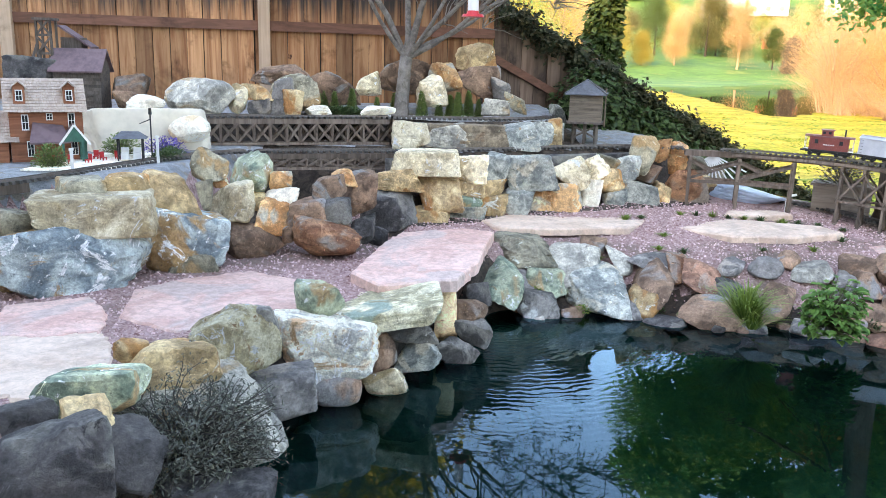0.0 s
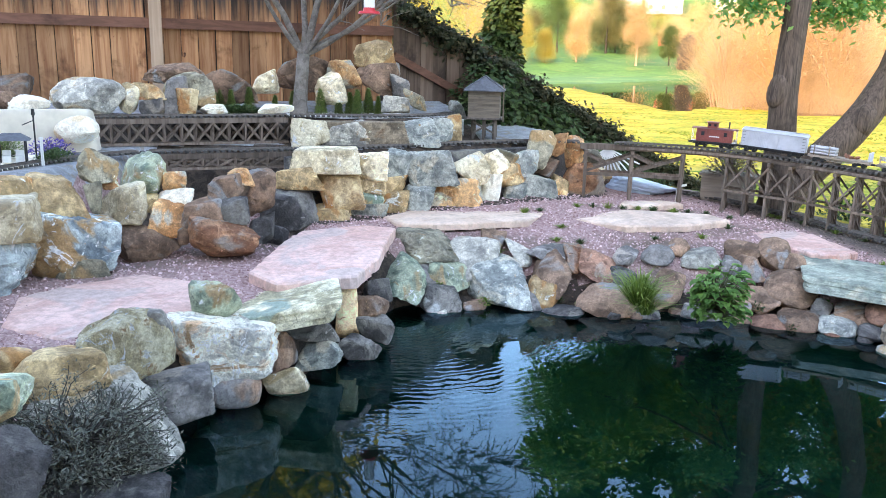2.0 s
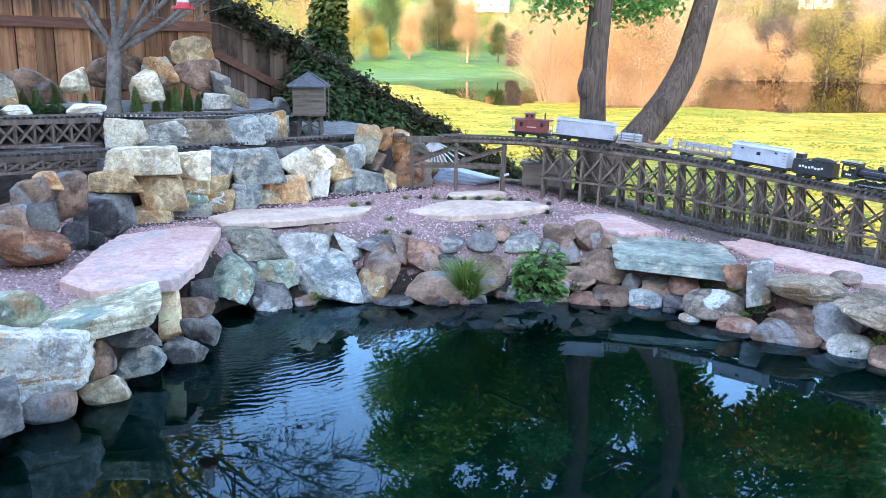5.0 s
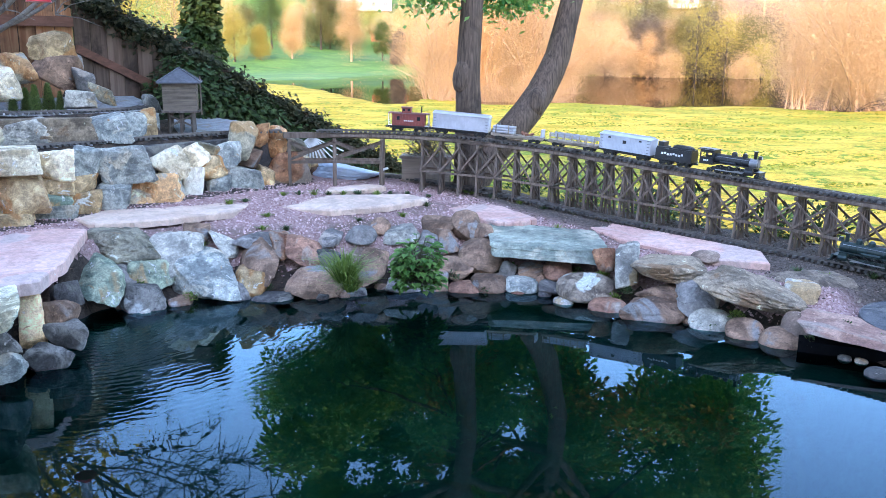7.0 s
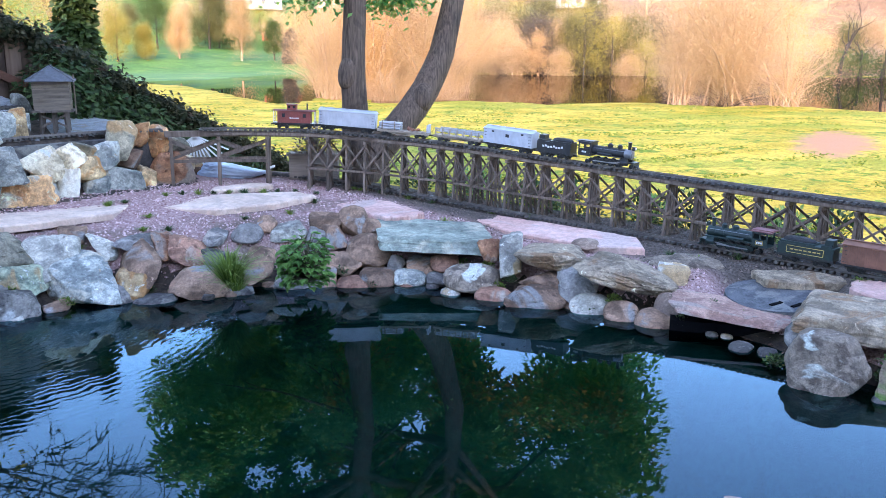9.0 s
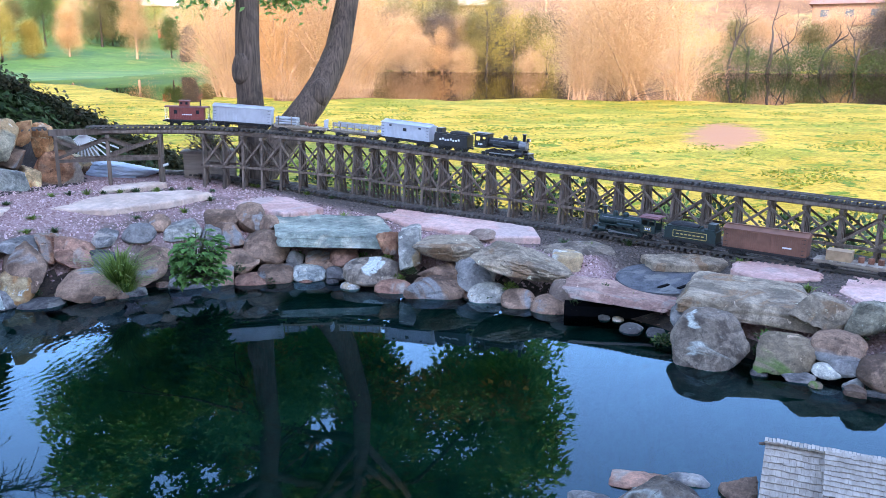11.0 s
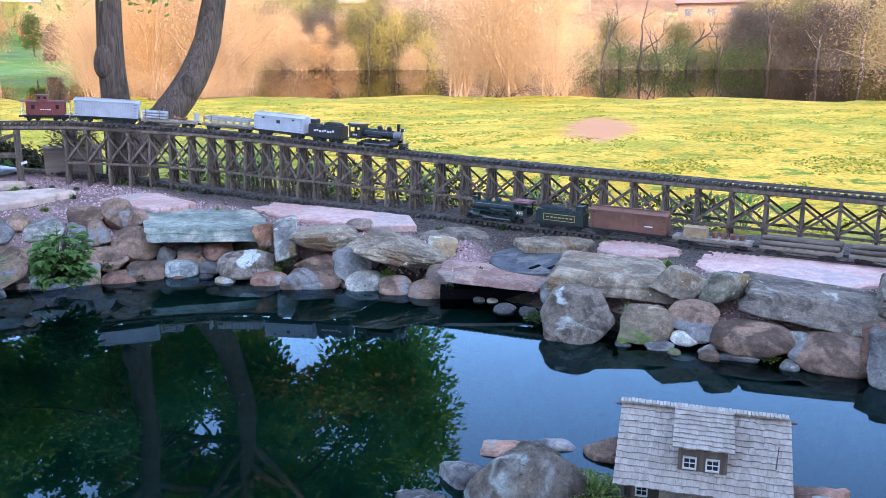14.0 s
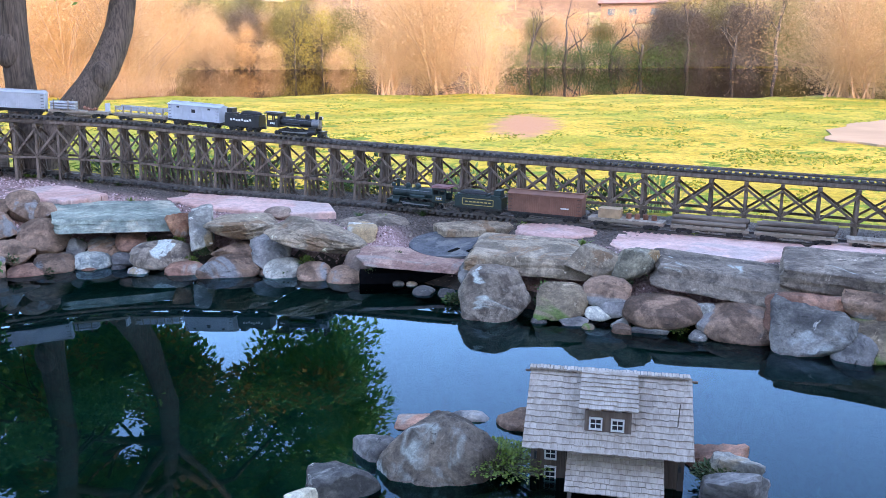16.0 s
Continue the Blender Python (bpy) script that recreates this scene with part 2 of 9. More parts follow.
M_FLAG = stone_mat("flag_pink", (0.60, 0.355, 0.295), (0.71, 0.47, 0.40), (0.56, 0.41, 0.36), 0.4, scale=3.0, fleck=0.25, relief=0.2, rough=0.75, rust=0, pale=0.1)
M_FLAG2 = stone_mat("flag_cream", (0.60, 0.43, 0.33), (0.70, 0.53, 0.42), (0.52, 0.38, 0.30), 0.35, scale=3.0, fleck=0.2, relief=0.2, rough=0.75, rust=0, pale=0)
M_TRESTLE = wood_mat("trestle_timber", (0.098, 0.070, 0.053), (0.20, 0.150, 0.118))
M_TIE = wood_mat("tie_timber", (0.06, 0.055, 0.05), (0.12, 0.11, 0.10))
M_RAIL = plain_mat("rail_metal", (0.16, 0.14, 0.13), 0.45, 0.8)
M_FENCE = wood_mat("fence_board", (0.25, 0.098, 0.042), (0.47, 0.245, 0.122), (22, 22, 1.2), tone=0.42, grime=0.5, weather=(0.80, 1.12))
# boards of the sloping fence: its shade is put into this darker colour
M_FENCE_SHADED = wood_mat("fence_board_shaded", (0.085, 0.052, 0.036), (0.17, 0.112, 0.08), (22, 22, 1.2), tone=0.4, grime=0.6)
M_FENCE_RAIL = wood_mat("fence_rail", (0.12, 0.055, 0.035), (0.20, 0.09, 0.06), (1.2, 22, 22), tone=0.1)
M_FENCE_POST = wood_mat("fence_post", (0.36, 0.24, 0.16), (0.48, 0.34, 0.24), (22, 22, 1.2), tone=0.1)
M_BARK = wood_mat("bark", (0.050, 0.034, 0.025), (0.160, 0.112, 0.082), (60, 60, 5.0), tone=0.06, grime=0.25)
M_BARK_PALE = stone_mat("bark_pale", (0.13, 0.11, 0.095), (0.225, 0.195, 0.17), (0.17, 0.155, 0.135), 0.3, scale=12, relief=0.6, rust=0, pale=0.1)
M_LEAF = leaf_mat("leaf_green", (0.11, 0.27, 0.09), (0.38, 0.43, 0.12), through=0.6)
M_IVY = leaf_mat("leaf_ivy", (0.018, 0.045, 0.012), (0.06, 0.10, 0.03), through=0.15)

# ---- building helpers ----
class Shape:
    """Collects vertices and faces for one mesh."""

    def __init__(self):
        self.v, self.f = [], []

    def add(self, verts, faces):
        k = len(self.v)
        self.v.extend(tuple(p) for p in verts)
        self.f.extend(tuple(i + k for i in face) for face in faces)
        return self

    def box(self, c, s, turn=None, taper=1.0):
        pts = []
        for z in (-1, 1):
            q = taper if z > 0 else 1.0
            for x, y in ((-1, -1), (1, -1), (1, 1), (-1, 1)):
                pts.append(Vector((x * s[0] / 2 * q, y * s[1] / 2 * q, z * s[2] / 2)))
        if turn is not None:
            pts = [turn @ p for p in pts]
        return self.add([p + Vector(c) for p in pts], [(0, 3, 2, 1), (4, 5, 6, 7), (0, 1, 5, 4), (1, 2, 6, 5), (2, 3, 7, 6), (3, 0, 4, 7)])

    def beam(self, a, b, w, h):
        """A squared timber from a to b."""
        a, b = Vector(a), Vector(b)
        d = (b - a).normalized()
        side = d.cross(Vector((0, 0, 1)))
        side = side.normalized() if side.length > 1e-4 else Vector((1, 0, 0))
        up = side.cross(d)
        pts = [p + side * sx * w / 2 + up * sz * h / 2 for p in (a, b) for sx, sz in ((-1, -1), (1, -1), (1, 1), (-1, 1))]
        return self.add(pts, [(0, 1, 2, 3), (7, 6, 5, 4), (0, 4, 5, 1), (1, 5, 6, 2), (2, 6, 7, 3), (3, 7, 4, 0)])

    def rod(self, a, b, r0, r1=None, n=8, caps=True):
        a, b = Vector(a), Vector(b)
        r1 = r0 if r1 is None else r1
        d = (b - a).normalized()
        u = d.cross(Vector((0.31, 0.2, 0.93)))
        u = u.normalized() if u.length > 1e-3 else Vector((1, 0, 0))
        w = d.cross(u)
        pts = [p + (u * math.cos(2 * math.pi * i / n) + w * math.sin(2 * math.pi * i / n)) * r for p, r in ((a, r0), (b, r1)) for i in range(n)]
        faces = [(i, (i + 1) % n, n + (i + 1) % n, n + i) for i in range(n)]
        if caps:
            faces += [tuple(range(n - 1, -1, -1)), tuple(range(n, 2 * n))]
        return self.add(pts, faces)

    def tube(self, pts, radii, n=8):
        """A bent tapering tube through points."""
        k, pts = len(self.v), [Vector(p) for p in pts]
        u = None
        for i, p in enumerate(pts):
            d = (pts[min(i + 1, len(pts) - 1)] - pts[max(i - 1, 0)]).normalized()
            u = d.cross(Vector((0.3, 0.9, 0.1))) if u is None else u - d * u.dot(d)
            u.normalize()
            w = d.cross(u)
            for j in range(n):
                a = 2 * math.pi * j / n
                self.v.append(tuple(p + (u * math.cos(a) + w * math.sin(a)) * radii[i]))
        for i in range(len(pts) - 1):
            for j in range(n):
                a, b = k + i * n + j, k + i * n + (j + 1) % n
                self.f.append((a, b, b + n, a + n))
        self.f.append(tuple(k + (len(pts) - 1) * n + j for j in range(n)))
        return self

    def gable(self, c, sx, sy, h, turn=None):
        """A solid triangular prism, ridge along x, base centre at c."""
        pts = [Vector(p) for p in ((-sx / 2, -sy / 2, 0), (sx / 2, -sy / 2, 0), (sx / 2, sy / 2, 0), (-sx / 2, sy / 2, 0), (-sx / 2, 0, h), (sx / 2, 0, h))]
        if turn is not None:
            pts = [turn @ p for p in pts]
        return self.add([p + Vector(c) for p in pts], [(0, 3, 2, 1), (0, 1, 5, 4), (2, 3, 4, 5), (1, 2, 5), (3, 0, 4)])

    def leaf(self, p, d, up, length, width):
        """One folded leaf: two triangles on either side of its rib."""
        d = Vector(d).normalized()
        s = d.cross(up)
        s = s.normalized() * width / 2 if s.length > 1e-3 else Vector((width / 2, 0, 0))
        p, m, e = Vector(p), Vector(p) + d * length * 0.45, Vector(p) + d * length
        lift = s.cross(d) * 0.25
        return self.add([p, m + s + lift, e, m - s + lift], [(0, 1, 2), (0, 2, 3)])

    def mesh(self, name, material=None, smooth=False):
        me = bpy.data.meshes.new(name)
        me.from_pydata(self.v, [], self.f)
        if smooth:
            me.shade_smooth()
        if material:
            me.materials.append(material)
        me.update()
        return me


def part(name, shape, material, parent, label="", smooth=False):
    ob = new(name, shape.mesh(name, material, smooth))
    ob.parent = parent
    return tagged(ob, label) if label else ob


def thing(name, label, category, m=None, group="", kind=""):
    ob = tagged(new(name), label, category, group, kind)
    ob.empty_display_size = 0.05
    if m is not None:
        ob.matrix_world = m
    return ob


def solid(name, shape, material, label, category="", group="", kind="", m=None, smooth=False):
    ob = tagged(new(name, shape.mesh(name, material, smooth)), label, category, group, kind)
    if m is not None:
        ob.matrix_world = m
    return ob


def smooth01(a, b, x):
    t = np.clip((x - a) / (b - a), 0, 1)
    return t * t * (3 - 2 * t)


def signed_distance(x, y, poly):
    """Distance to the outline of a polygon, negative inside."""
    d, inside = np.full(x.shape, 1e9), np.zeros(x.shape, bool)
    for (ax, ay), (bx, by) in zip(poly, poly[1:] + poly[:1]):
        ex, ey = bx - ax, by - ay
        t = np.clip(((x - ax) * ex + (y - ay) * ey) / (ex * ex + ey * ey), 0, 1)
        d = np.minimum(d, np.hypot(x - ax - t * ex, y - ay - t * ey))
        if abs(ey) > 1e-9:
            inside ^= ((ay > y) != (by > y)) & (x < (y - ay) / ey * ex + ax)
    return np.where(inside, -d, d)

# ---- ground: pond basin, gravel path, terrace, slope down to the meadow, far hills ----
POND = [(-0.63, 3.03), (-0.34, 3.44), (-0.10, 3.55), (0.03, 3.88), (0.19, 3.97), (0.27, 4.45), (0.41, 4.69), (0.72, 4.68), (1.05, 4.72),
        (1.69, 4.51), (2.38, 4.34), (2.83, 4.06), (3.02, 3.60), (3.26, 3.28), (3.42, 2.78), (3.52, 2.60), (3.54, 2.25), (3.46, 1.95), (3.50, 1.57),
        (3.67, 1.16), (3.88, 0.54), (3.92, 0.11), (3.9, -0.7), (3.3, -1.5), (2.5, -0.9), (2.55, 0.0), (2.62, 0.35), (2.5, 0.85), (2.4, 1.15),
        (2.0, 1.18), (1.6, 1.0), (0.6, 1.25), (-0.3, 1.6), (-0.85, 2.3)]
YARD = [(-9, -7), (7.2, -7), (6.7, -3), (6.25, -1.2), (5.8, 0.5), (5.3, 2.2), (4.85, 3.75), (4.5, 4.6), (4.1, 5.45), (3.6, 6.15), (3.1, 6.8),
        (2.6, 7.3), (1.8, 8.8), (-9, 8.8)]
TERRACE = [(-9, 3.6), (-2.4, 3.7), (-2.0, 4.15), (-1.5, 4.75), (-1.32, 5.5), (-1.25, 6.02), (-0.38, 6.10), (-0.25, 5.66), (0.3, 5.95), (1.36, 6.40), (1.95, 6.72),
           (2.0, 7.3), (1.5, 8.9), (-9, 8.9)]
TIER = [(-9, 6.55), (-0.5, 6.62), (-0.42, 6.44), (0.41, 6.40), (0.68, 6.46), (0.98, 6.78), (1.0, 7.4), (1.0, 8.9), (-9, 8.9)]
MEADOW_Z, LAGOON_Z = -1.7, -1.78
SHORE_B = [9.0, 14.0, 15.5, 17.0, 19.3, 21.6, 23.8, 30.0]
SHORE_NEAR = [112.0, 103.0, 94.0, 83.0, 66.0, 58.0, 66.0, 72.0]
SHORE_FAR = [116.0, 119.0, 122.0, 127.0, 142.0, 165.0, 172.0, 172.0]


def path_height(x, y):
    return 0.36 - 0.045 * np.clip(x - 1.5, 0, 4) + 0.05 * np.clip(y - 5, 0, 2)


def ground_height(x, y):
    x, y = np.asarray(x, float), np.asarray(y, float)
    h = path_height(x, y)
    near = smooth01(2.3, 1.6, y) * smooth01(3.4, 3.0, x)
    h = h * (1 - near) + 0.01 * near
    sd = signed_distance(x, y, TERRACE)
    top = 0.825 + 0.195 * smooth01(0.0, -0.1, signed_distance(x, y, TIER)) + 0.06 * smooth01(6.8, 7.5, y)
    h = np.where(sd < 0.02, h + (top - h) * smooth01(0.02, -0.22, sd), h)
    wave = 0.005 * np.sin(3.1 * x + 1.7 * y) + 0.004 * np.sin(7.3 * x - 5.1 * y)
    h = h + wave
    # the stream channel below the stepping slab
    u, v = (x + 0.1) * -0.55 + (y - 4.85) * 0.83, (x + 0.1) * 0.83 + (y - 4.85) * 0.55
    channel = smooth01(0.24, 0.12, np.abs(v)) * smooth01(-0.7, -0.45, u) * smooth01(0.85, 0.5, u)
    h = h * (1 - channel) + (0.0 + 0.25 * smooth01(0.0, 0.7, u)) * channel
    sd = signed_distance(x, y, POND)
    far_bank = smooth01(0.2, 0.6, x) * smooth01(1.3, 0.6, sd) * smooth01(0.5, 1.2, x * 0.6 + y * 0.4)
    h = h - 0.15 * np.clip(h, 0, 0.4) * (1.4 - h) * far_bank
    h = np.where(sd < 0.64, -0.06 + (h + 0.06) * smooth01(0.06, 0.40 + 0.24 * smooth01(0.2, 0.6, x), sd), h)
    h = np.where(sd < 0, -0.06 - 0.55 * smooth01(0.0, -0.5, sd), h)
    # the seat of the skimmer cover
    seat = smooth01(0.44, 0.30, np.hypot(x - 4.14, y - 2.50))
    h = h + (np.minimum(h, 0.115) - h) * seat
    sd = signed_distance(x, y, YARD)
    r, b = np.hypot(x, y), np.degrees(np.arctan2(x, y))
    roll = 0.035 * np.sin(x * 0.35 + 1) * np.sin(y * 0.28) + 0.015 * np.sin(x * 1.1) * np.sin(y * 0.9 + 2)
    out = MEADOW_Z + roll * smooth01(2, 8, sd) * smooth01(75, 55, r)
    hill = np.clip(r - 165 + 6 * np.sin(b * 0.21), 0, 230) * (0.07 + 0.02 * np.sin(b * 0.11 + 1)) * smooth01(165, 200, r)
    hill = hill + np.clip(r - 248, 0, 160) * 0.24
    out = out + hill * smooth01(-170, -60, b) * smooth01(170, 110, b)
    left = smooth01(9, 14, b) * smooth01(30, 25, b) * smooth01(0, 4, r - np.interp(b, SHORE_B, SHORE_NEAR)) * smooth01(0, -7, r - np.interp(b, SHORE_B, SHORE_FAR))
    right = smooth01(27, 30, b) * smooth01(100, 90, b) * smooth01(61 + 2.0 * np.sin(b * 0.6), 64 + 2.0 * np.sin(b * 0.6), r) * smooth01(168, 158, r)
    out = out - 0.6 * np.maximum(left, right)
    return np.where(sd > 0, h + (out - h) * smooth01(0.0, 4.6, sd), h)


def graded(lo, hi, step, far, ratio):
    xs = list(np.arange(lo, hi + 1e-6, step))
    d, p = step, xs[-1]
    while p < far:
        d *= ratio
        p += d
        xs.append(p)
    d, p = step, xs[0]
    while p > -far:
        d *= ratio
        p -= d
        xs.insert(0, p)
    return np.array(xs)


def build_ground():
    xs, ys = graded(-2.8, 6.4, 0.045, 700, 1.06), graded(0.6, 8.2, 0.045, 700, 1.06)
    gx, gy = np.meshgrid(xs, ys)
    gz = ground_height(gx, gy)
    me = bpy.data.meshes.new("ground")
    nx, ny = len(xs), len(ys)
    idx = np.arange(nx * ny).reshape(ny, nx)
    quads = np.stack([idx[:-1, :-1], idx[:-1, 1:], idx[1:, 1:], idx[1:, :-1]], -1).reshape(-1, 4)
    me.from_pydata(np.stack([gx, gy, gz], -1).reshape(-1, 3).tolist(), [], quads.tolist())
    me.shade_smooth()
    for m in (M_GRAVEL, M_MEADOW, M_POND_BED, M_TERRACE, M_SOIL, M_HILL, M_LAWN):
        me.materials.append(m)
    cx, cy = (gx[:-1, :-1] + gx[1:, 1:]).ravel() / 2, (gy[:-1, :-1] + gy[1:, 1:]).ravel() / 2
    pick = np.where(signed_distance(cx, cy, YARD) > 0.12, 1, 0)
    pick = np.where(signed_distance(cx, cy, POND) < 0.10, 2, pick)
    pick = np.where((signed_distance(cx, cy, POND) < 0.34) & (pick == 0), 4, pick)
    pick = np.where((np.abs(signed_distance(cx, cy, TERRACE)) < 0.22) & (pick == 0) & (cx > -1.35), 4, pick)
    pick = np.where((np.abs(signed_distance(cx, cy, TIER)) < 0.12) & (pick == 0) & (cx > -2.2), 4, pick)
    pick = np.where((signed_distance(cx, cy, TERRACE) < -0.15) & (pick == 0), 3, pick)
    pick = np.where((np.hypot(cx, cy) > 172) & (np.degrees(np.arctan2(cx, cy)) > 30), 5, pick)
    pick = np.where((np.hypot(cx, cy) > 118) & (np.degrees(np.arctan2(cx, cy)) < 27) & (cy > 0), 6, pick)
    me.polygons.foreach_set("material_index", pick.astype(np.int32))
    return tagged(new("ground", me), "garden ground of pinkish gravel running down to a sunlit meadow", "ground", kind="structure")


def gravel_mat():
    m, n, l, p = start_mat("gravel", 0.9, 0.0, 0.2)
    co = coords(n, l, world_space=True)
    v = n.new("ShaderNodeTexVoronoi")
    v.inputs["Scale"].default_value = 85
    l.new(co, v.inputs["Vector"])
    big = noise_tex(n, l, co, 1.3, 5, 0.6)
    c = mix(n, l, v.outputs["Color"], (0.26, 0.14, 0.125), (0.56, 0.38, 0.355))
    c = mix(n, l, ramp(n, l, big, 0.45, 0.68), c, (0.17, 0.125, 0.10))
    sep = n.new("ShaderNodeSeparateXYZ")
    l.new(co, sep.inputs[0])
    dirt = n.new("ShaderNodeMath")
    dirt.operation = "MULTIPLY_ADD"
    l.new(sep.outputs["Y"], dirt.inputs[0])
    dirt.inputs[1].default_value = 0.28
    l.new(sep.outputs["X"], dirt.inputs[2])
    c = mix(n, l, ramp(n, l, dirt.outputs[0], 4.75, 5.05), c, mix(n, l, v.outputs["Color"], (0.05, 0.040, 0.033), (0.17, 0.135, 0.112)))
    l.new(c, p.inputs["Base Color"])
    bump(n, l, p, v.outputs["Distance"], 0.9, 0.012)
    return m


def bare_patch(n, l, co):
    """The trampled bare spot in the meadow, with a ragged edge."""
    mp, ln, ad = n.new("ShaderNodeMapping"), n.new("ShaderNodeVectorMath"), n.new("ShaderNodeMath")
    mp.vector_type = "TEXTURE"
    mp.inputs["Location"].default_value, mp.inputs["Scale"].default_value = (29.8, 18.7, -1.7), (3.0, 11.5, 8.0)
    mp.inputs["Rotation"].default_value = (0, 0, radians(-57.3))
    l.new(co, mp.inputs[0])
    ln.operation = "LENGTH"
    l.new(mp.outputs[0], ln.inputs[0])
    l.new(ln.outputs["Value"], ad.inputs[0])
    l.new(noise_tex(n, l, co, 0.8, 8, 0.8), ad.inputs[1])
    return ramp(n, l, ad.outputs[0], 1.10, 0.80)


def meadow_mat():
    m, n, l, p = start_mat("meadow", 0.95, 0.0, 0.1)
    co = coords(n, l, world_space=True)
    a, b = noise_tex(n, l, co, 0.35, 5, 0.6), noise_tex(n, l, co, 1.1, 8, 0.74, 0.6)
    d, e = noise_tex(n, l, co, 0.10, 4, 0.6, 0.8), noise_tex(n, l, co, 6.0, 6, 0.7)
    c = mix(n, l, ramp(n, l, a, 0.35, 0.65), (0.27, 0.215, 0.022), (0.41, 0.31, 0.052))
    c = mix(n, l, ramp(n, l, b, 0.53, 0.59), c, (0.085, 0.15, 0.016))
    c = mix(n, l, mix(n, l, 0.6, (0, 0, 0), ramp(n, l, d, 0.50, 0.60)), c, (0.15, 0.20, 0.025))
    c = mix(n, l, 0.55, c, mix(n, l, ramp(n, l, e, 0.38, 0.62), (0.45, 0.5, 0.45), (1.4, 1.35, 1.3)), "MULTIPLY")
    c = mix(n, l, bare_patch(n, l, co), c, (0.31, 0.175, 0.10))
    l.new(c, p.inputs["Base Color"])
    bump(n, l, p, b, 0.8, 0.12)
    return m


def bed_mat():
    return stone_mat("pond_bed", (0.020, 0.085, 0.075), (0.038, 0.115, 0.092), (0.075, 0.085, 0.045), 0.4, scale=3.0, rust=0, pale=0)


def water_mat(name, tint, sheen, ripple, scale, source=None):
    """Water: faint wind ripples and, near a source, rings that die away."""
    m, n, l, p = start_mat(name, 0.0, 0.0, 0.5)
    n.remove(p)
    gloss, clear, fres, ms = n.new("ShaderNodeBsdfGlossy"), n.new("ShaderNodeBsdfTransparent"), n.new("ShaderNodeFresnel"), n.new("ShaderNodeMixShader")
    gloss.inputs["Color"].default_value, gloss.inputs["Roughness"].default_value = rgba(sheen), 0.004
    clear.inputs["Color"].default_value = rgba(tint)
    fres.inputs["IOR"].default_value = 1.38
    for k, sock in enumerate((fres.outputs[0], clear.outputs[0], gloss.outputs[0])):
        l.new(sock, ms.inputs[k])
    l.new(ms.outputs[0], n["Material Output"].inputs[0])
    co = coords(n, l, world_space=True)
    h = mix(n, l, 0.15, noise_tex(n, l, co, scale, 1, 0.4, 0.3), noise_tex(n, l, co, scale * 3.1, 1, 0.4, 0.5))
    if source:
        mp, w, ln = n.new("ShaderNodeMapping"), n.new("ShaderNodeTexWave"), n.new("ShaderNodeVectorMath")
        mp.inputs["Location"].default_value = (-source[0], -source[1], 0)
        l.new(co, mp.inputs[0])
        w.wave_type, w.rings_direction = "RINGS", "SPHERICAL"
        w.inputs["Scale"].default_value, w.inputs["Distortion"].default_value = 6.5, 6.0
        w.inputs["Detail"].default_value, w.inputs["Detail Scale"].default_value = 2.0, 1.6
        l.new(mp.outputs[0], w.inputs["Vector"])
        ln.operation = "LENGTH"
        l.new(mp.outputs[0], ln.inputs[0])
        calm = mix(n, l, 0.72, h, (0.5, 0.5, 0.5))
        rings = mix(n, l, ramp(n, l, noise_tex(n, l, co, 1.6, 3, 0.6), 0.36, 0.54), calm, w.outputs["Fac"])
        h = mix(n, l, ramp(n, l, ln.outputs["Value"], 1.75, 0.25), calm, rings)
    u = n.new("ShaderNodeBump")
    u.inputs["Strength"].default_value, u.inputs["Distance"].default_value = ripple, 0.02
    l.new(h, u.inputs["Height"])
    l.new(u.outputs[0], gloss.inputs["Normal"])
    l.new(u.outputs[0], fres.inputs["Normal"])
    return m


M_GRAVEL, M_MEADOW, M_POND_BED = gravel_mat(), meadow_mat(), bed_mat()
M_SOIL = stone_mat("bank_soil", (0.035, 0.026, 0.020), (0.075, 0.055, 0.042), (0.10, 0.07, 0.05), 0.4, scale=16, rust=0.1, pale=0)
M_TERRACE = stone_mat("terrace_grit", (0.26, 0.27, 0.28), (0.36, 0.37, 0.38), (0.30, 0.26, 0.22), 0.4, scale=14, rust=0.1, pale=0.15)
M_WATER = water_mat("pond_water", (0.08, 0.36, 0.31), (0.56, 0.82, 1.0), 0.04, 4.0, (0.35, 4.5))
M_LAGOON = water_mat("lagoon_water", (0.06, 0.05, 0.04), (0.70, 0.67, 0.66), 0.10, 1.0)
M_INLET = water_mat("inlet_water", (0.06, 0.05, 0.04), (0.95, 0.92, 0.92), 0.06, 1.0)
M_LAWN = stone_mat("far_lawn", (0.045, 0.12, 0.018), (0.075, 0.16, 0.025), (0.12, 0.17, 0.03), 0.3, scale=0.12, rust=0, pale=0, relief=0.1)
M_HILL = stone_mat("dry_hillside", (0.19, 0.105, 0.05), (0.26, 0.15, 0.08), (0.30, 0.26, 0.10), 0.4, scale=0.05, rust=0, pale=0, relief=0.1)
build_ground()


def water_sheet(name, poly, z, material, label, step):
    xs = [p[0] for p in poly]
    ys = [p[1] for p in poly]
    s = Shape()
    s.add([(p[0], p[1], z) for p in poly], [tuple(range(len(poly)))])
    return solid(name, s, material, label, "water", kind="structure")


water_sheet("water", [(-1.6, -1.8), (4.4, -1.8), (4.4, 5.3), (-1.6, 5.3)], 0.0, M_WATER, "still dark pond water with faint ripples", 0.1)
water_sheet("water_lagoon", [(12, 20), (190, -60), (190, 175), (102, 170)], LAGOON_Z, M_LAGOON, "calm dark lagoon beyond the meadow", 1)
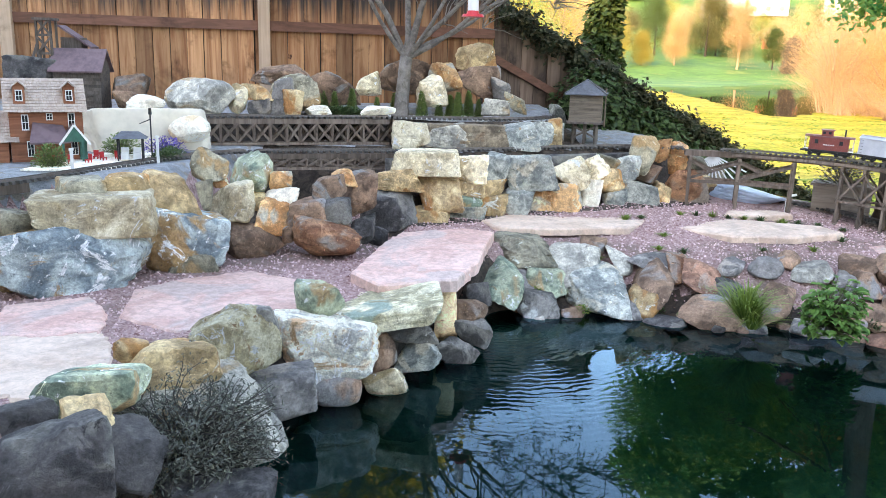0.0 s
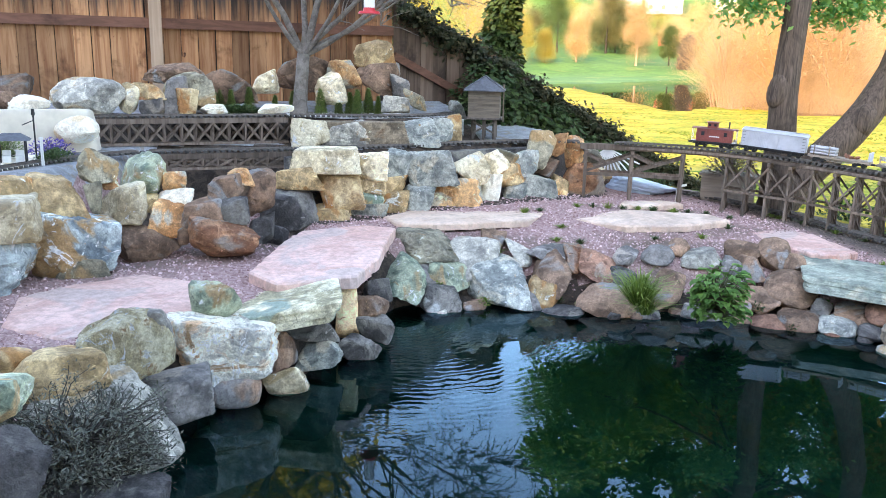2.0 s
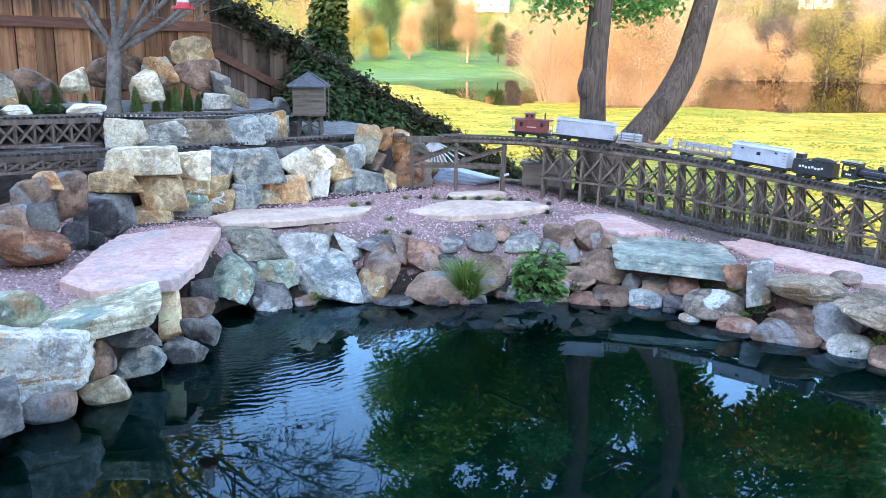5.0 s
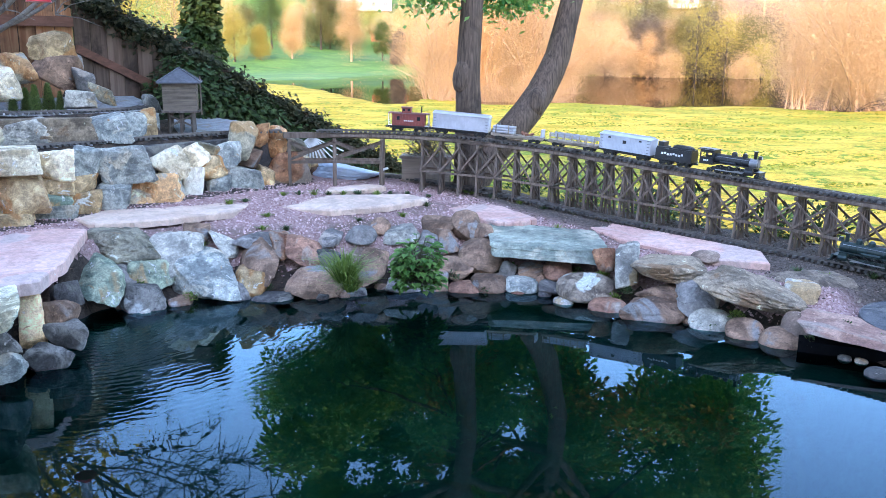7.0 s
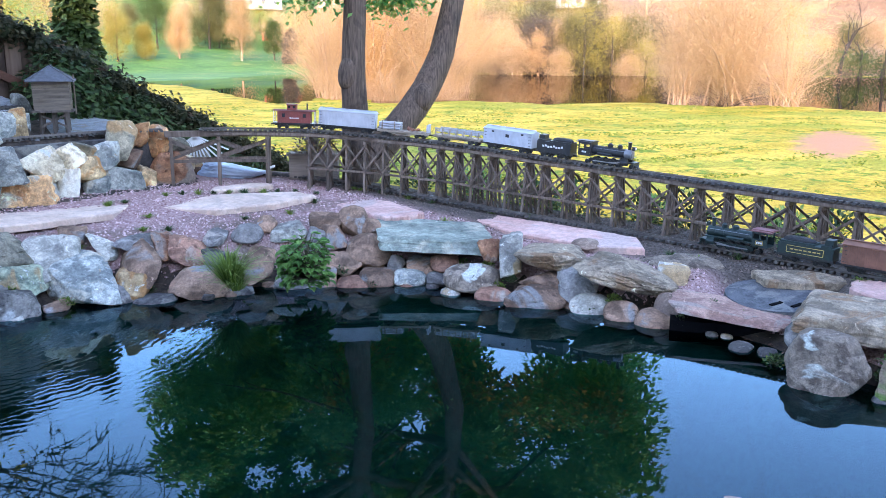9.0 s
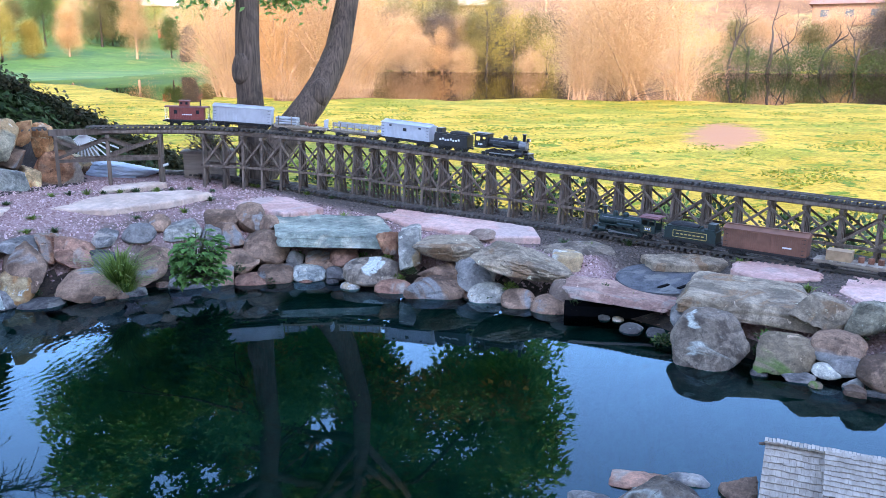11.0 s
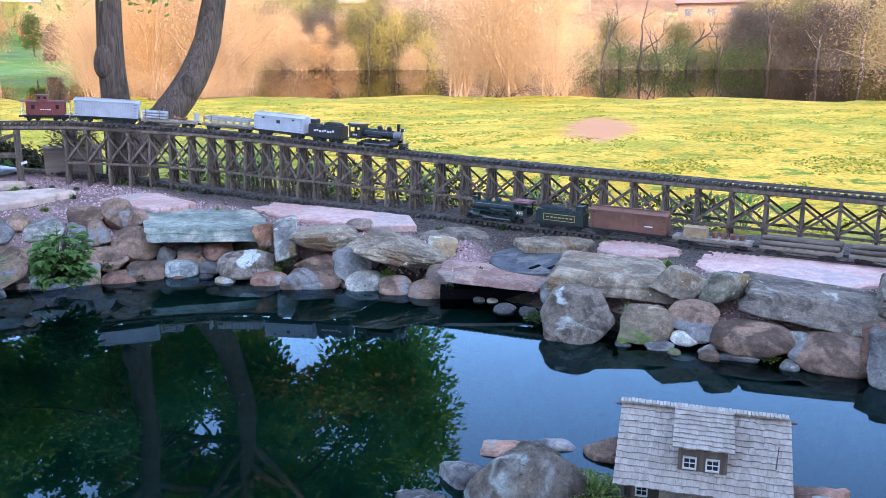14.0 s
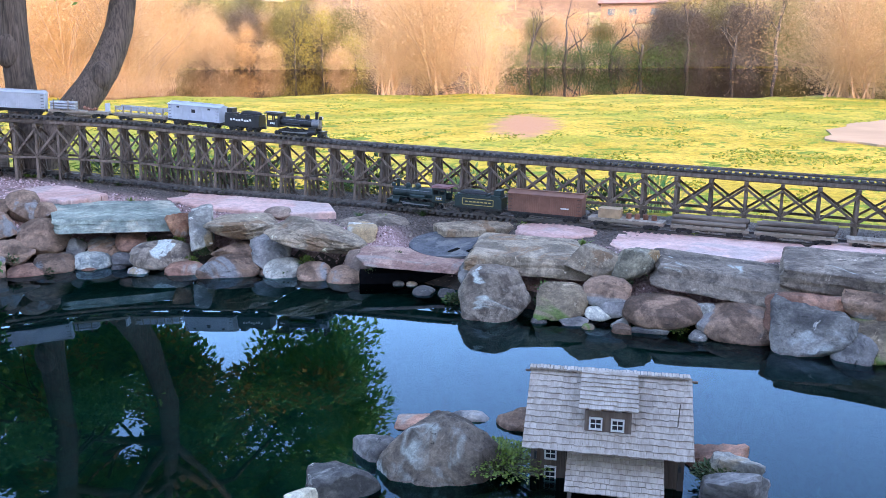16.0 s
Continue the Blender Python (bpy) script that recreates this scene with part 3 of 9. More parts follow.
water_sheet("water_inlet", [(-60, 20), (12, 20), (102, 170), (-60, 175)], LAGOON_Z, M_INLET, "calm bright inlet below the far lawn", 1)

# ---- rocks ----
ROCK_SEED = [0]


def rock_mesh(w, d, h, sq, cuts, tilt, seed, detail):
    """A broken or water-worn stone of the given width, depth and height."""
    rng = np.random.default_rng(seed)
    bm = bmesh.new()
    bmesh.ops.create_icosphere(bm, subdivisions=detail, radius=1.0)
    v = np.array([p.co[:] for p in bm.verts])
    faces = [tuple(p.index for p in f.verts) for f in bm.faces]
    bm.free()
    n = v / np.linalg.norm(v, axis=1)[:, None]
    if cuts > 5:
        # broken stone: the meet of tilted planes with slightly worn edges
        planes, slab = [], sq >= 3.5 and h < 0.45 * w
        for base in ((1, 0, 0), (-1, 0, 0), (0, 1, 0), (0, -1, 0), (0, 0, 1), (0, 0, -1)):
            m = np.array(base, float) + rng.normal(size=3) * ((0.04 if base[2] else 0.09) if slab else 0.16 if sq >= 3.5 else 0.24)
            planes.append((m / np.linalg.norm(m), rng.uniform(0.80, 1.0)))
        for _ in range(0 if slab else 3 if sq >= 3.5 else 6):
            m = rng.normal(size=3)
            m /= np.linalg.norm(m)
            planes.append((m, rng.uniform(0.95, 1.2) if sq >= 3.5 else rng.uniform(0.82, 1.05)))
        worn = 20.0 if sq >= 3.5 else 13.0
        total = sum(np.maximum(n @ m / o, 0) ** worn for m, o in planes)
        v = n * (total ** (-1 / worn))[:, None]
    else:
        v = n * (np.sum(np.abs(n) ** sq, axis=1) ** (-1 / sq))[:, None]
        for _ in range(cuts):
            m = rng.normal(size=3)
            m /= np.linalg.norm(m)
            over = np.maximum(v @ m - (v @ m).max() * rng.uniform(0.68, 0.88), 0)
            v = v - over[:, None] * m[None, :] * 0.9
    off = rng.uniform(-50, 50, 3)
    rug = 0.013 if cuts > 5 and sq >= 3.5 and h < 0.45 * w else 0.058 if cuts > 5 else 0.036
    for i in range(len(v)):
        p = Vector(v[i] * 1.3 + off)
        q = noise.fractal(p * 1.1, 0.9, 2.0, 3) * 0.05 + noise.fractal(p * 4.5, 0.8, 2.0, 4) * rug - max(0, abs(noise.noise(p * 1.7)) - 0.22) * rug * 2
        v[i] += n[i] * q
    v *= np.array([w, d, h]) / 2
    if tilt:
        a = radians(tilt)
        v = v @ np.array([[math.cos(a), 0, math.sin(a)], [0, 1, 0], [-math.sin(a), 0, math.cos(a)]]).T
    lo, hi = v.min(0), v.max(0)
    v = (v - (lo + hi) / 2) / (hi - lo) * np.array([w, d, h])
    me = bpy.data.meshes.new("rock")
    me.from_pydata(v.tolist(), [], faces)
    me.shade_smooth()
    me.set_sharp_from_angle(angle=radians(30))
    return me


BANK_EYE = np.array([0.25, -0.25, 1.40])


def lean_back(me, m):
    """The far bank slopes: what stands higher over the water lies further back."""
    rot, at = np.array(m.to_3x3()), np.array(m.translation)
    v = np.array([p.co[:] for p in me.vertices]) @ rot.T + at
    k = 1 + 0.15 * np.clip(v[:, 2], 0, 0.6)
    v = BANK_EYE + (v - BANK_EYE) * k[:, None]
    me.vertices.foreach_set("co", ((v - at) @ rot).ravel())
    me.update()


def rock(x, y, z, w, d, h, face, kind, tilt=0, sq=2.4, cut=13, parent=None, name="rock", group="rocks round the pond"):
    ROCK_SEED[0] += 1
    me = rock_mesh(w, d, h, sq, cut, tilt, ROCK_SEED[0], 5 if max(w, h) > 0.42 else 4 if max(w, h) > 0.11 else 3)
    if parent is None and group == "rocks round the pond" and x > 0.3:
        lean_back(me, pose(x, y, z, 0, 0, face))
    me.materials.append(STONE[kind])
    big = max(w, h) > 0.4
    ob = new(name if not big or parent else "boulder", me)
    ob.matrix_world = pose(x, y, z, 0, 0, face)
    if parent:
        ob.parent = parent
        ob.name = "stone"
        return ob
    return tagged(ob, LOOKS[kind], "boulder" if big else "rock", group)


# ---- flagstones ----
def flagstone(x, y, z, a, b, turn, material=M_FLAG, label="pink sandstone flagstone set in gravel", sq=3.2, thick=0.05):
    ROCK_SEED[0] += 1
    if x > 0.3:
        # stones near the far bank lie on its slope
        k = 1 + 0.15 * z * float(smooth01(1.3, 0.6, signed_distance(np.array([x]), np.array([y]), POND))[0])
        x, y, z, a, b = 0.25 + (x - 0.25) * k, -0.25 + (y + 0.25) * k, 1.4 + (z - 1.4) * k, a * k, b * k
    z = max(z, float(ground_height(x, y)) + 0.016)
    rng = np.random.default_rng(ROCK_SEED[0])
    n, s = 72, Shape()
    # a broken outline: a handful of corners on a squarish oval, joined by nearly straight edges
    m = int(rng.integers(6, 9))
    angs = [2 * math.pi * (i + rng.uniform(-0.3, 0.3)) / m for i in range(m)]
    corners = []
    for t in angs:
        c, q = math.cos(t), math.sin(t)
        r = (abs(c) ** sq + abs(q) ** sq) ** (-1 / sq) * rng.uniform(0.9, 1.08)
        corners.append((c * r * a / 2, q * r * b / 2))
    edge, k = [], n // m + 1
    for (ax, ay), (bx, by) in zip(corners, corners[1:] + corners[:1]):
        for i in range(k):
            t = i / k
            w = 0.012 * math.sin(math.pi * t) * rng.uniform(-1, 1) + rng.uniform(-0.004, 0.004)
            edge.append((ax + (bx - ax) * t + w, ay + (by - ay) * t + w))
    n = len(edge)
    rings = []
    for inset, dz in ((0.0, -thick), (0.0, -0.012), (0.012, -0.002), (0.5, 0.002)):
        ring = []
        for x1, y1 in edge:
            f = 1 - inset if inset > 0.1 else 1 - inset / max(0.1, math.hypot(x1, y1))
            ring.append((x1 * f, y1 * f, dz + rng.uniform(-0.0015, 0.0015)))
        rings.append(ring)
    s.v = [p for ring in rings for p in ring]
    for k in range(3):
        for i in range(n):
            j = (i + 1) % n
            s.f.append((k * n + i, k * n + j, (k + 1) * n + j, (k + 1) * n + i))
    s.f.append(tuple(3 * n + i for i in range(n)))
    return solid("flagstone", s, material, label, "flagstone", "flagstones of the path", m=pose(x, y, z, 0, 0, turn))


CREAM_FLAG = "worn cream flagstone set in gravel"
flagstone(-1.46, 2.87, 0.375, 0.51, 0.85, 30, M_FLAG2, CREAM_FLAG, 5)
flagstone(-1.67, 3.38, 0.375, 0.44, 0.56, 24, M_FLAG, sq=5)
flagstone(-1.01, 3.76, 0.375, 1.02, 0.86, 42, sq=2.8)
flagstone(-0.08, 4.60, 0.42, 1.46, 0.66, 74, label="large pink sandstone slab bridging the stream", sq=2.8, thick=0.07)
flagstone(0.86, 5.50, 0.375, 1.12, 0.52, 8, M_FLAG2, CREAM_FLAG, 4)
flagstone(2.10, 5.74, 0.385, 0.62, 1.28, 84, M_FLAG2, CREAM_FLAG, 2.8)
flagstone(2.37, 6.21, 0.41, 0.53, 0.23, 8, M_FLAG2, CREAM_FLAG)
flagstone(3.10, 5.25, 0.325, 0.46, 0.95, 8, M_FLAG)
flagstone(3.78, 4.00, 0.275, 0.48, 1.40, 12, M_FLAG)
flagstone(4.29, 2.47, 0.25, 0.26, 0.46, 48, STONE["sand"], "sandy grey flagstone at the path edge", 5)
flagstone(4.49, 2.01, 0.24, 0.52, 0.46, 22, M_FLAG, sq=4)
flagstone(4.63, 1.16, 0.235, 0.70, 1.12, 26, M_FLAG, sq=3.4)
flagstone(5.15, 0.40, 0.22, 0.40, 0.66, 26, M_FLAG, sq=4)

# ---- railway: centre lines ----
def glide(points, step):
    """A smooth line through points, resampled at even steps."""
    p = [Vector(q) for q in points]
    p = [p[0] * 2 - p[1]] + p + [p[-1] * 2 - p[-2]]
    fine = []
    for i in range(1, len(p) - 2):
        for k in range(24):
            t = k / 24
            a, b, c, d = p[i - 1], p[i], p[i + 1], p[i + 2]
            fine.append(0.5 * ((2 * b) + (c - a) * t + (2 * a - 5 * b + 4 * c - d) * t * t + (3 * b - a - 3 * c + d) * t ** 3))
    fine.append(p[-2])
    out, need = [fine[0]], step
    for a, b in zip(fine, fine[1:]):
        seg = (b - a).length
        while seg >= need > 0:
            a = a + (b - a).normalized() * need
            out.append(a)
            seg, need = (b - a).length, step
        need -= seg
    return out


UPPER = glide([(-2.9, 3.0, 0.85), (-2.22, 4.08, 0.85), (-1.95, 4.75, 0.85), (-1.72, 5.3, 0.85), (-1.42, 5.66, 0.85), (-0.91, 5.84, 0.85), (-0.36, 5.98, 0.85),
               (0.26, 6.2, 0.85), (0.94, 6.49, 0.855), (1.45, 6.62, 0.86), (1.9, 6.6, 0.86), (2.45, 6.46, 0.855), (2.98, 6.2, 0.84), (3.45, 5.84, 0.80), (3.88, 5.34, 0.755),
               (4.25, 4.52, 0.695), (4.55, 3.75, 0.65), (5.0, 2.2, 0.60), (5.5, 0.5, 0.555), (6.0, -1.2, 0.52), (6.4, -2.6, 0.5)], 0.02)
HIGH = glide([(-3.6, 5.9, 1.05), (-2.6, 5.95, 1.05), (-2.0, 6.05, 1.05), (-1.23, 6.27, 1.05), (-0.38, 6.50, 1.05), (0.4, 6.60, 1.05), (0.78, 6.85, 1.05), (0.86, 7.2, 1.06),
              (0.70, 7.55, 1.07)], 0.02)
LOWER = glide([(2.5, 7.1, 0.42), (3.0, 6.55, 0.42), (3.5, 5.75, 0.36), (3.95, 4.72, 0.295), (4.28, 3.82, 0.27), (4.72, 2.2, 0.235), (5.18, 0.6, 0.21), (5.65, -1.0, 0.19),
               (6.1, -2.6, 0.19)], 0.02)


def frame_at(line, i):
    """Place and heading on a line: origin, x along, z up."""
    i = max(1, min(len(line) - 2, i))
    d = (line[i + 1] - line[i - 1]).normalized()
    side = Vector((0, 0, 1)).cross(d).normalized()
    m = Matrix((d, side, d.cross(side))).transposed().to_4x4()
    m.translation = line[i]
    return m


GAUGE, TIE_MESH = 0.045, {}


def track(line, lo, hi, parent, tie_len=0.11):
    """Two rails on ties over the stretch lo to hi of a line; the line runs on the rail tops."""
    key = round(tie_len * 1000)
    if key not in TIE_MESH:
        TIE_MESH[key] = Shape().box((0, 0, 0), (0.021, tie_len, 0.014)).mesh("tie", M_TIE)
    for i in range(lo, hi, 2):
        ob = new("tie", TIE_MESH[key])
        ob.parent = parent
        ob.matrix_world = frame_at(line, i) @ Matrix.Translation((0, 0, -0.017))
    for side in (-1, 1):
        r, pts = Shape(), []
        for i in range(lo, hi, 4):
            m = frame_at(line, i)
            pts.append((m @ Vector((0, side * GAUGE / 2, -0.006)), m @ Vector((0, 1, 0)) - m.translation))
        for p, sd in pts:
            up = Vector((0, 0, 1))
            r.v += [tuple(p + sd * a + up * b) for a, b in ((-0.002, -0.006), (0.002, -0.006), (0.002, 0.006), (-0.002, 0.006))]
        for k in range(len(pts) - 1):
            for q in range(4):
                r.f.append((k * 4 + q, k * 4 + (q + 1) % 4, k * 4 + 4 + (q + 1) % 4, k * 4 + 4 + q))
        part("rail", r, M_RAIL, parent)


def sweep(line, lo, hi, y, z, w, h):
    """A squared timber bent along a line."""
    s, k = Shape(), 0
    for i in range(lo, hi + 1, 4):
        m = frame_at(line, i)
        s.v += [tuple(m @ Vector((0, y + a * w / 2, z + b * h / 2))) for a, b in ((-1, -1), (1, -1), (1, 1), (-1, 1))]
        if k:
            s.f += [(4 * k - 4 + q, 4 * k - 4 + (q + 1) % 4, 4 * k + (q + 1) % 4, 4 * k + q) for q in range(4)]
        k += 1
    s.f += [(3, 2, 1, 0), (4 * k - 4, 4 * k - 3, 4 * k - 2, 4 * k - 1)]
    return s


def near_index(line, x, y):
    return min(range(len(line)), key=lambda i: (line[i].x - x) ** 2 + (line[i].y - y) ** 2)


def trestle():
    """The long timber trestle: bents, girts, diagonal braces, stringers and track."""
    root = thing("railway_trestle", "long weathered timber model railway trestle beside the path", "trestle")
    lo, hi = near_index(UPPER, 2.98, 6.2), len(UPPER) - 4
    turn = near_index(UPPER, 4.2, 4.6)
    marks = list(range(lo, turn, 8)) + list(range(turn, hi, 10))
    frames = []
    for i in marks:
        m = frame_at(UPPER, i)
        g = float(ground_height(m.translation.x, m.translation.y))
        frames.append((m, min(g, 0.42) - m.translation.z - 0.02))
    for m, foot in frames:
        top, mid = -0.085, (foot - 0.085) * 0.53
        P = lambda y, z: m.translation + (m @ Vector((0, y, 0)) - m.translation) + Vector((0, 0, z))
        for y0, y1 in ((-0.05, -0.115), (-0.022, -0.035), (0.022, 0.035), (0.05, 0.115)):
            part("post", Shape().beam(P(y0, top), P(y1, foot), 0.017, 0.018), M_TRESTLE, root)
        part("cap", Shape().beam(P(-0.085, top + 0.011), P(0.085, top + 0.011), 0.022, 0.024), M_TRESTLE, root)
        for side in (-0.015, 0.015):
            o = (m @ Vector((side, 0, 0))) - m.translation
            part("sash", Shape().beam(P(-0.10, mid) + o, P(0.10, mid) + o, 0.006, 0.015), M_TRESTLE, root)
            a, b = (-0.105, 0.08) if side < 0 else (0.105, -0.08)
            part("sway_brace", Shape().beam(P(a, foot + 0.03) + o, P(b, mid - 0.02) + o, 0.005, 0.011), M_TRESTLE, root)
        part("sill", Shape().beam(P(-0.14, foot + 0.012), P(0.14, foot + 0.012), 0.026, 0.024), M_TRESTLE, root)
    for (a, fa), (b, fb) in zip(frames, frames[1:]):
        ma, mb = (fa - 0.085) * 0.53, (fb - 0.085) * 0.53
        for side in (-1, 1):
            A = lambda m, z, out: m @ Vector((0, side * out, 0)) + Vector((0, 0, z))
            part("brace", Shape().beam(A(a, -0.10, 0.068), A(b, mb + 0.01, 0.099), 0.007, 0.014), M_TRESTLE, root)
            part("brace", Shape().beam(A(a, ma + 0.01, 0.107), A(b, -0.10, 0.076), 0.007, 0.014), M_TRESTLE, root)
            part("girt", Shape().beam(A(a, ma, 0.1), A(b, mb, 0.1), 0.010, 0.017), M_TRESTLE, root)
    for y in (-0.03, 0.03, -0.052, 0.052):
        part("stringer", sweep(UPPER, lo - 40, hi - 8, y, -0.047, 0.014, 0.036 if abs(y) < 0.04 else 0.02), M_TRESTLE, root)
    part("deck_beam", sweep(UPPER, lo - 40, hi - 8, 0, -0.042, 0.05, 0.03), M_TIE, root)
    track(UPPER, lo - 44, hi, root, 0.125)
    return root


trestle()


def little_bridge():
    """The low trussed span between the stone wall and the trestle."""
    root = thing("railway_bridge", "small timber truss bridge joining stone wall and trestle", "bridge")
    lo, hi = near_index(UPPER, 1.9, 6.6), near_index(UPPER, 2.98, 6.2)
    legs = [lo + 2, lo + int((hi - lo) * 0.37), lo + int((hi - lo) * 0.72)]
    for i in legs:
        m, s = frame_at(UPPER, i), Shape()
        foot = float(ground_height(m.translation.x, m.translation.y)) - m.translation.z
        for y in (-0.07, 0.07):
            s.beam(m @ Vector((0, y, -0.07)), m @ Vector((0, y * 1.2, foot - 0.03)), 0.024, 0.024)
        s.beam(m @ Vector((0, -0.1, -0.08)), m @ Vector((0, 0.1, -0.08)), 0.024, 0.024)
        s.beam(m @ Vector((0, -0.08, -0.26)), m @ Vector((0, 0.08, -0.26)), 0.02, 0.024)
        part("leg_frame", s, M_TRESTLE, root)
    for y in (-0.085, 0.085):
        s = Shape()
        for a, b in zip(legs, legs[1:]):
            A, B, C = frame_at(UPPER, a), frame_at(UPPER, b), frame_at(UPPER, (a + b) // 2)
            s.beam(A @ Vector((0, y, -0.26)), B @ Vector((0, y, -0.26)), 0.014, 0.024)
            s.beam(A @ Vector((0, y, -0.24)), B @ Vector((0, y, -0.10)), 0.012, 0.02)
            s.beam(A @ Vector((0, y, -0.10)), C @ Vector((0, y, -0.18)), 0.012, 0.02)
        part("truss", s, M_TRESTLE, root)
    for y in (-0.03, 0.03):
        part("stringer", sweep(UPPER, lo, hi, y, -0.047, 0.018, 0.044), M_TRESTLE, root)


little_bridge()


def truss_bridge(line, ax, ay, bx, by, drop, label, bays, posts=True):
    """A deck bridge with crossed timber trusses below the track."""
    root = thing("railway_bridge", label, "bridge")
    lo, hi = near_index(line, ax, ay), near_index(line, bx, by)
    marks = [lo + (hi - lo) * k // bays for k in range(bays + 1)]
    for y in (-0.06, 0.06):
        for a, b in zip(marks, marks[1:]):
            A, B = frame_at(line, a), frame_at(line, b)
            x = Shape()
            x.beam(A @ Vector((0, y, -0.06)), B @ Vector((0, y, -drop + 0.01)), 0.01, 0.016)
            x.beam(A @ Vector((0, y * 1.12, -drop + 0.01)), B @ Vector((0, y * 1.12, -0.06)), 0.01, 0.016)
            part("cross_brace", x, M_TRESTLE, root)
        part("top_chord", sweep(line, lo, hi, y, -0.045, 0.02, 0.036), M_TRESTLE, root)
        part("bottom_chord", sweep(line, lo, hi, y, -drop, 0.02, 0.02), M_TRESTLE, root)
        for k in marks:
            A = frame_at(line, k)
            part("post", Shape().beam(A @ Vector((0, y, -0.05)), A @ Vector((0, y, -drop)), 0.016, 0.016), M_TRESTLE, root)
    if posts:
        for k in (marks[0], marks[-1]):
            A = frame_at(line, k)
            g = float(ground_height(A.translation.x, A.translation.y)) - A.translation.z
            for y in (-0.07, 0.07):
                part("pier_post", Shape().beam(A @ Vector((0, y, -0.03)), A @ Vector((0, y, min(-0.1, g))), 0.03, 0.03), M_FENCE_POST if y < 0 else M_TRESTLE, root)
    track(line, lo, hi, root, 0.125)
    return root


truss_bridge(HIGH, -2.0, 6.05, -0.42, 6.49, 0.21, "long upper timber truss bridge on the terrace", 14)
truss_bridge(UPPER, -1.30, 5.72, -0.33, 5.99, 0.13, "dark lower timber bridge over the rocky gully", 9)
_t = thing("railway_track", "curved model railway track on grey ballast", "track")
track(HIGH, near_index(HIGH, -0.42, 6.49), len(HIGH) - 3, _t)
track(HIGH, 4, near_index(HIGH, -2.0, 6.05), _t)
_t = thing("railway_track", "model railway track on fine ballast along the wall top", "track")
track(UPPER, 4, near_index(UPPER, -1.30, 5.72), _t)
track(UPPER, near_index(UPPER, -0.33, 5.99), near_index(UPPER, 1.9, 6.6), _t)
_t = thing("railway_track", "lower model railway track laid on dark soil", "track")
track(LOWER, 4, len(LOWER) - 4, _t)


# ---- stone retaining wall ----
def retaining_wall():
    root = thing("wall_stone", "dry-stacked retaining wall of mixed tan and grey stones", "wall", kind="structure")
    core = Shape()
    pts = [(-0.4, 5.62), (0.3, 5.93), (0.7, 6.07), (1.36, 6.38), (1.95, 6.72)]
    for (ax, ay), (bx, by) in zip(pts, pts[1:]):
        core.beam((ax, ay + 0.13, 0.55), (bx, by + 0.13, 0.55), 0.12, 0.5)
    part("backing", core, STONE["dark"], root)
    return root


WALL = retaining_wall()
_me = rock_mesh(0.86, 0.15, 0.34, 9.0, 6, 0, 900, 5)
_me.materials.append(plain_mat("cream_render", (0.66, 0.59, 0.48), 0.9, var=0.14, scale=9, relief=0.4))
tagged(new("low_wall", _me), "low cream rendered wall behind the model town", "wall").matrix_world = pose(-2.03, 5.70, 0.95, 0, 0, 29)
TIER_WALL = thing("wall_upper", "low course of squared pale stones edging the upper track", "wall", kind="structure")
part("backing", Shape().beam((-0.42, 6.55, 0.9), (0.66, 6.56, 0.9), 0.1, 0.2).beam((0.66, 6.58, 0.9), (0.93, 6.86, 0.9), 0.1, 0.2), STONE["bluegrey"], TIER_WALL)

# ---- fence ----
M_GAP_SHADE = plain_mat("gap_shade", (0.03, 0.022, 0.018), 0.95)
def fence(ax, ay, az, bx, by, bz, height, rails, label, board=0.142, name="fence", wood=None):
    root = thing(name, label, "fence")
    a, b = Vector((ax, ay, 0)), Vector((bx, by, 0))
    n = max(1, int((b - a).length / board))
    d = (b - a) / n
    turn = Matrix.Rotation(math.atan2(d.y, d.x), 3, "Z")
    rng = random.Random(5)
    meshes = []
    for k in range(4):
        s = Shape()
        w = d.length - 0.004 - 0.0015 * k
        s.box((0, 0, height / 2), (w, 0.018, height))
        meshes.append(s.mesh("board", wood or M_FENCE))
    for i in range(n):
        ob = new("board", meshes[i % 4])
        ob.parent = root
        z = az + (bz - az) * i / n
        p = a + d * (i + 0.5)
        ob.matrix_world = pose(p.x, p.y + rng.uniform(-0.007, 0.007), z + rng.uniform(-0.02, 0.02), 0, rng.uniform(-0.25, 0.25), math.degrees(math.atan2(d.y, d.x)))
    nrm = turn @ Vector((0, -1, 0))
    o = nrm * -0.02
    # added near-black sheet that paints the shade in the gaps between boards
    part("back_board", Shape().beam(a + o + Vector((0, 0, az + height / 2)), b + o + Vector((0, 0, bz + height / 2)), 0.012, height - 0.04), M_GAP_SHADE, root)
    for z, h in rails:
        s = Shape()
        o = nrm * 0.03
        s.beam(a + o + Vector((0, 0, az + z)), b + o + Vector((0, 0, bz + z)), 0.038, h)
        part("rail", s, M_FENCE_RAIL, root, "dark red-brown rail")
    return root


FENCE_A, FENCE_B = (-5.0, 7.05), (0.42, 7.9)
fence(FENCE_A[0], FENCE_A[1], 0.95, FENCE_B[0], FENCE_B[1], 0.92, 1.14, ((0.80, 0.085),), "weathered redwood board fence with a dark rail")
fence(0.42, 7.9, 0.75, 4.4, 9.7, -1.3, 1.25, ((0.75, 0.07), (0.3, 0.07)), "old board fence coloured darker for shade, stepping down the slope under ivy", 0.142, wood=M_FENCE_SHADED)
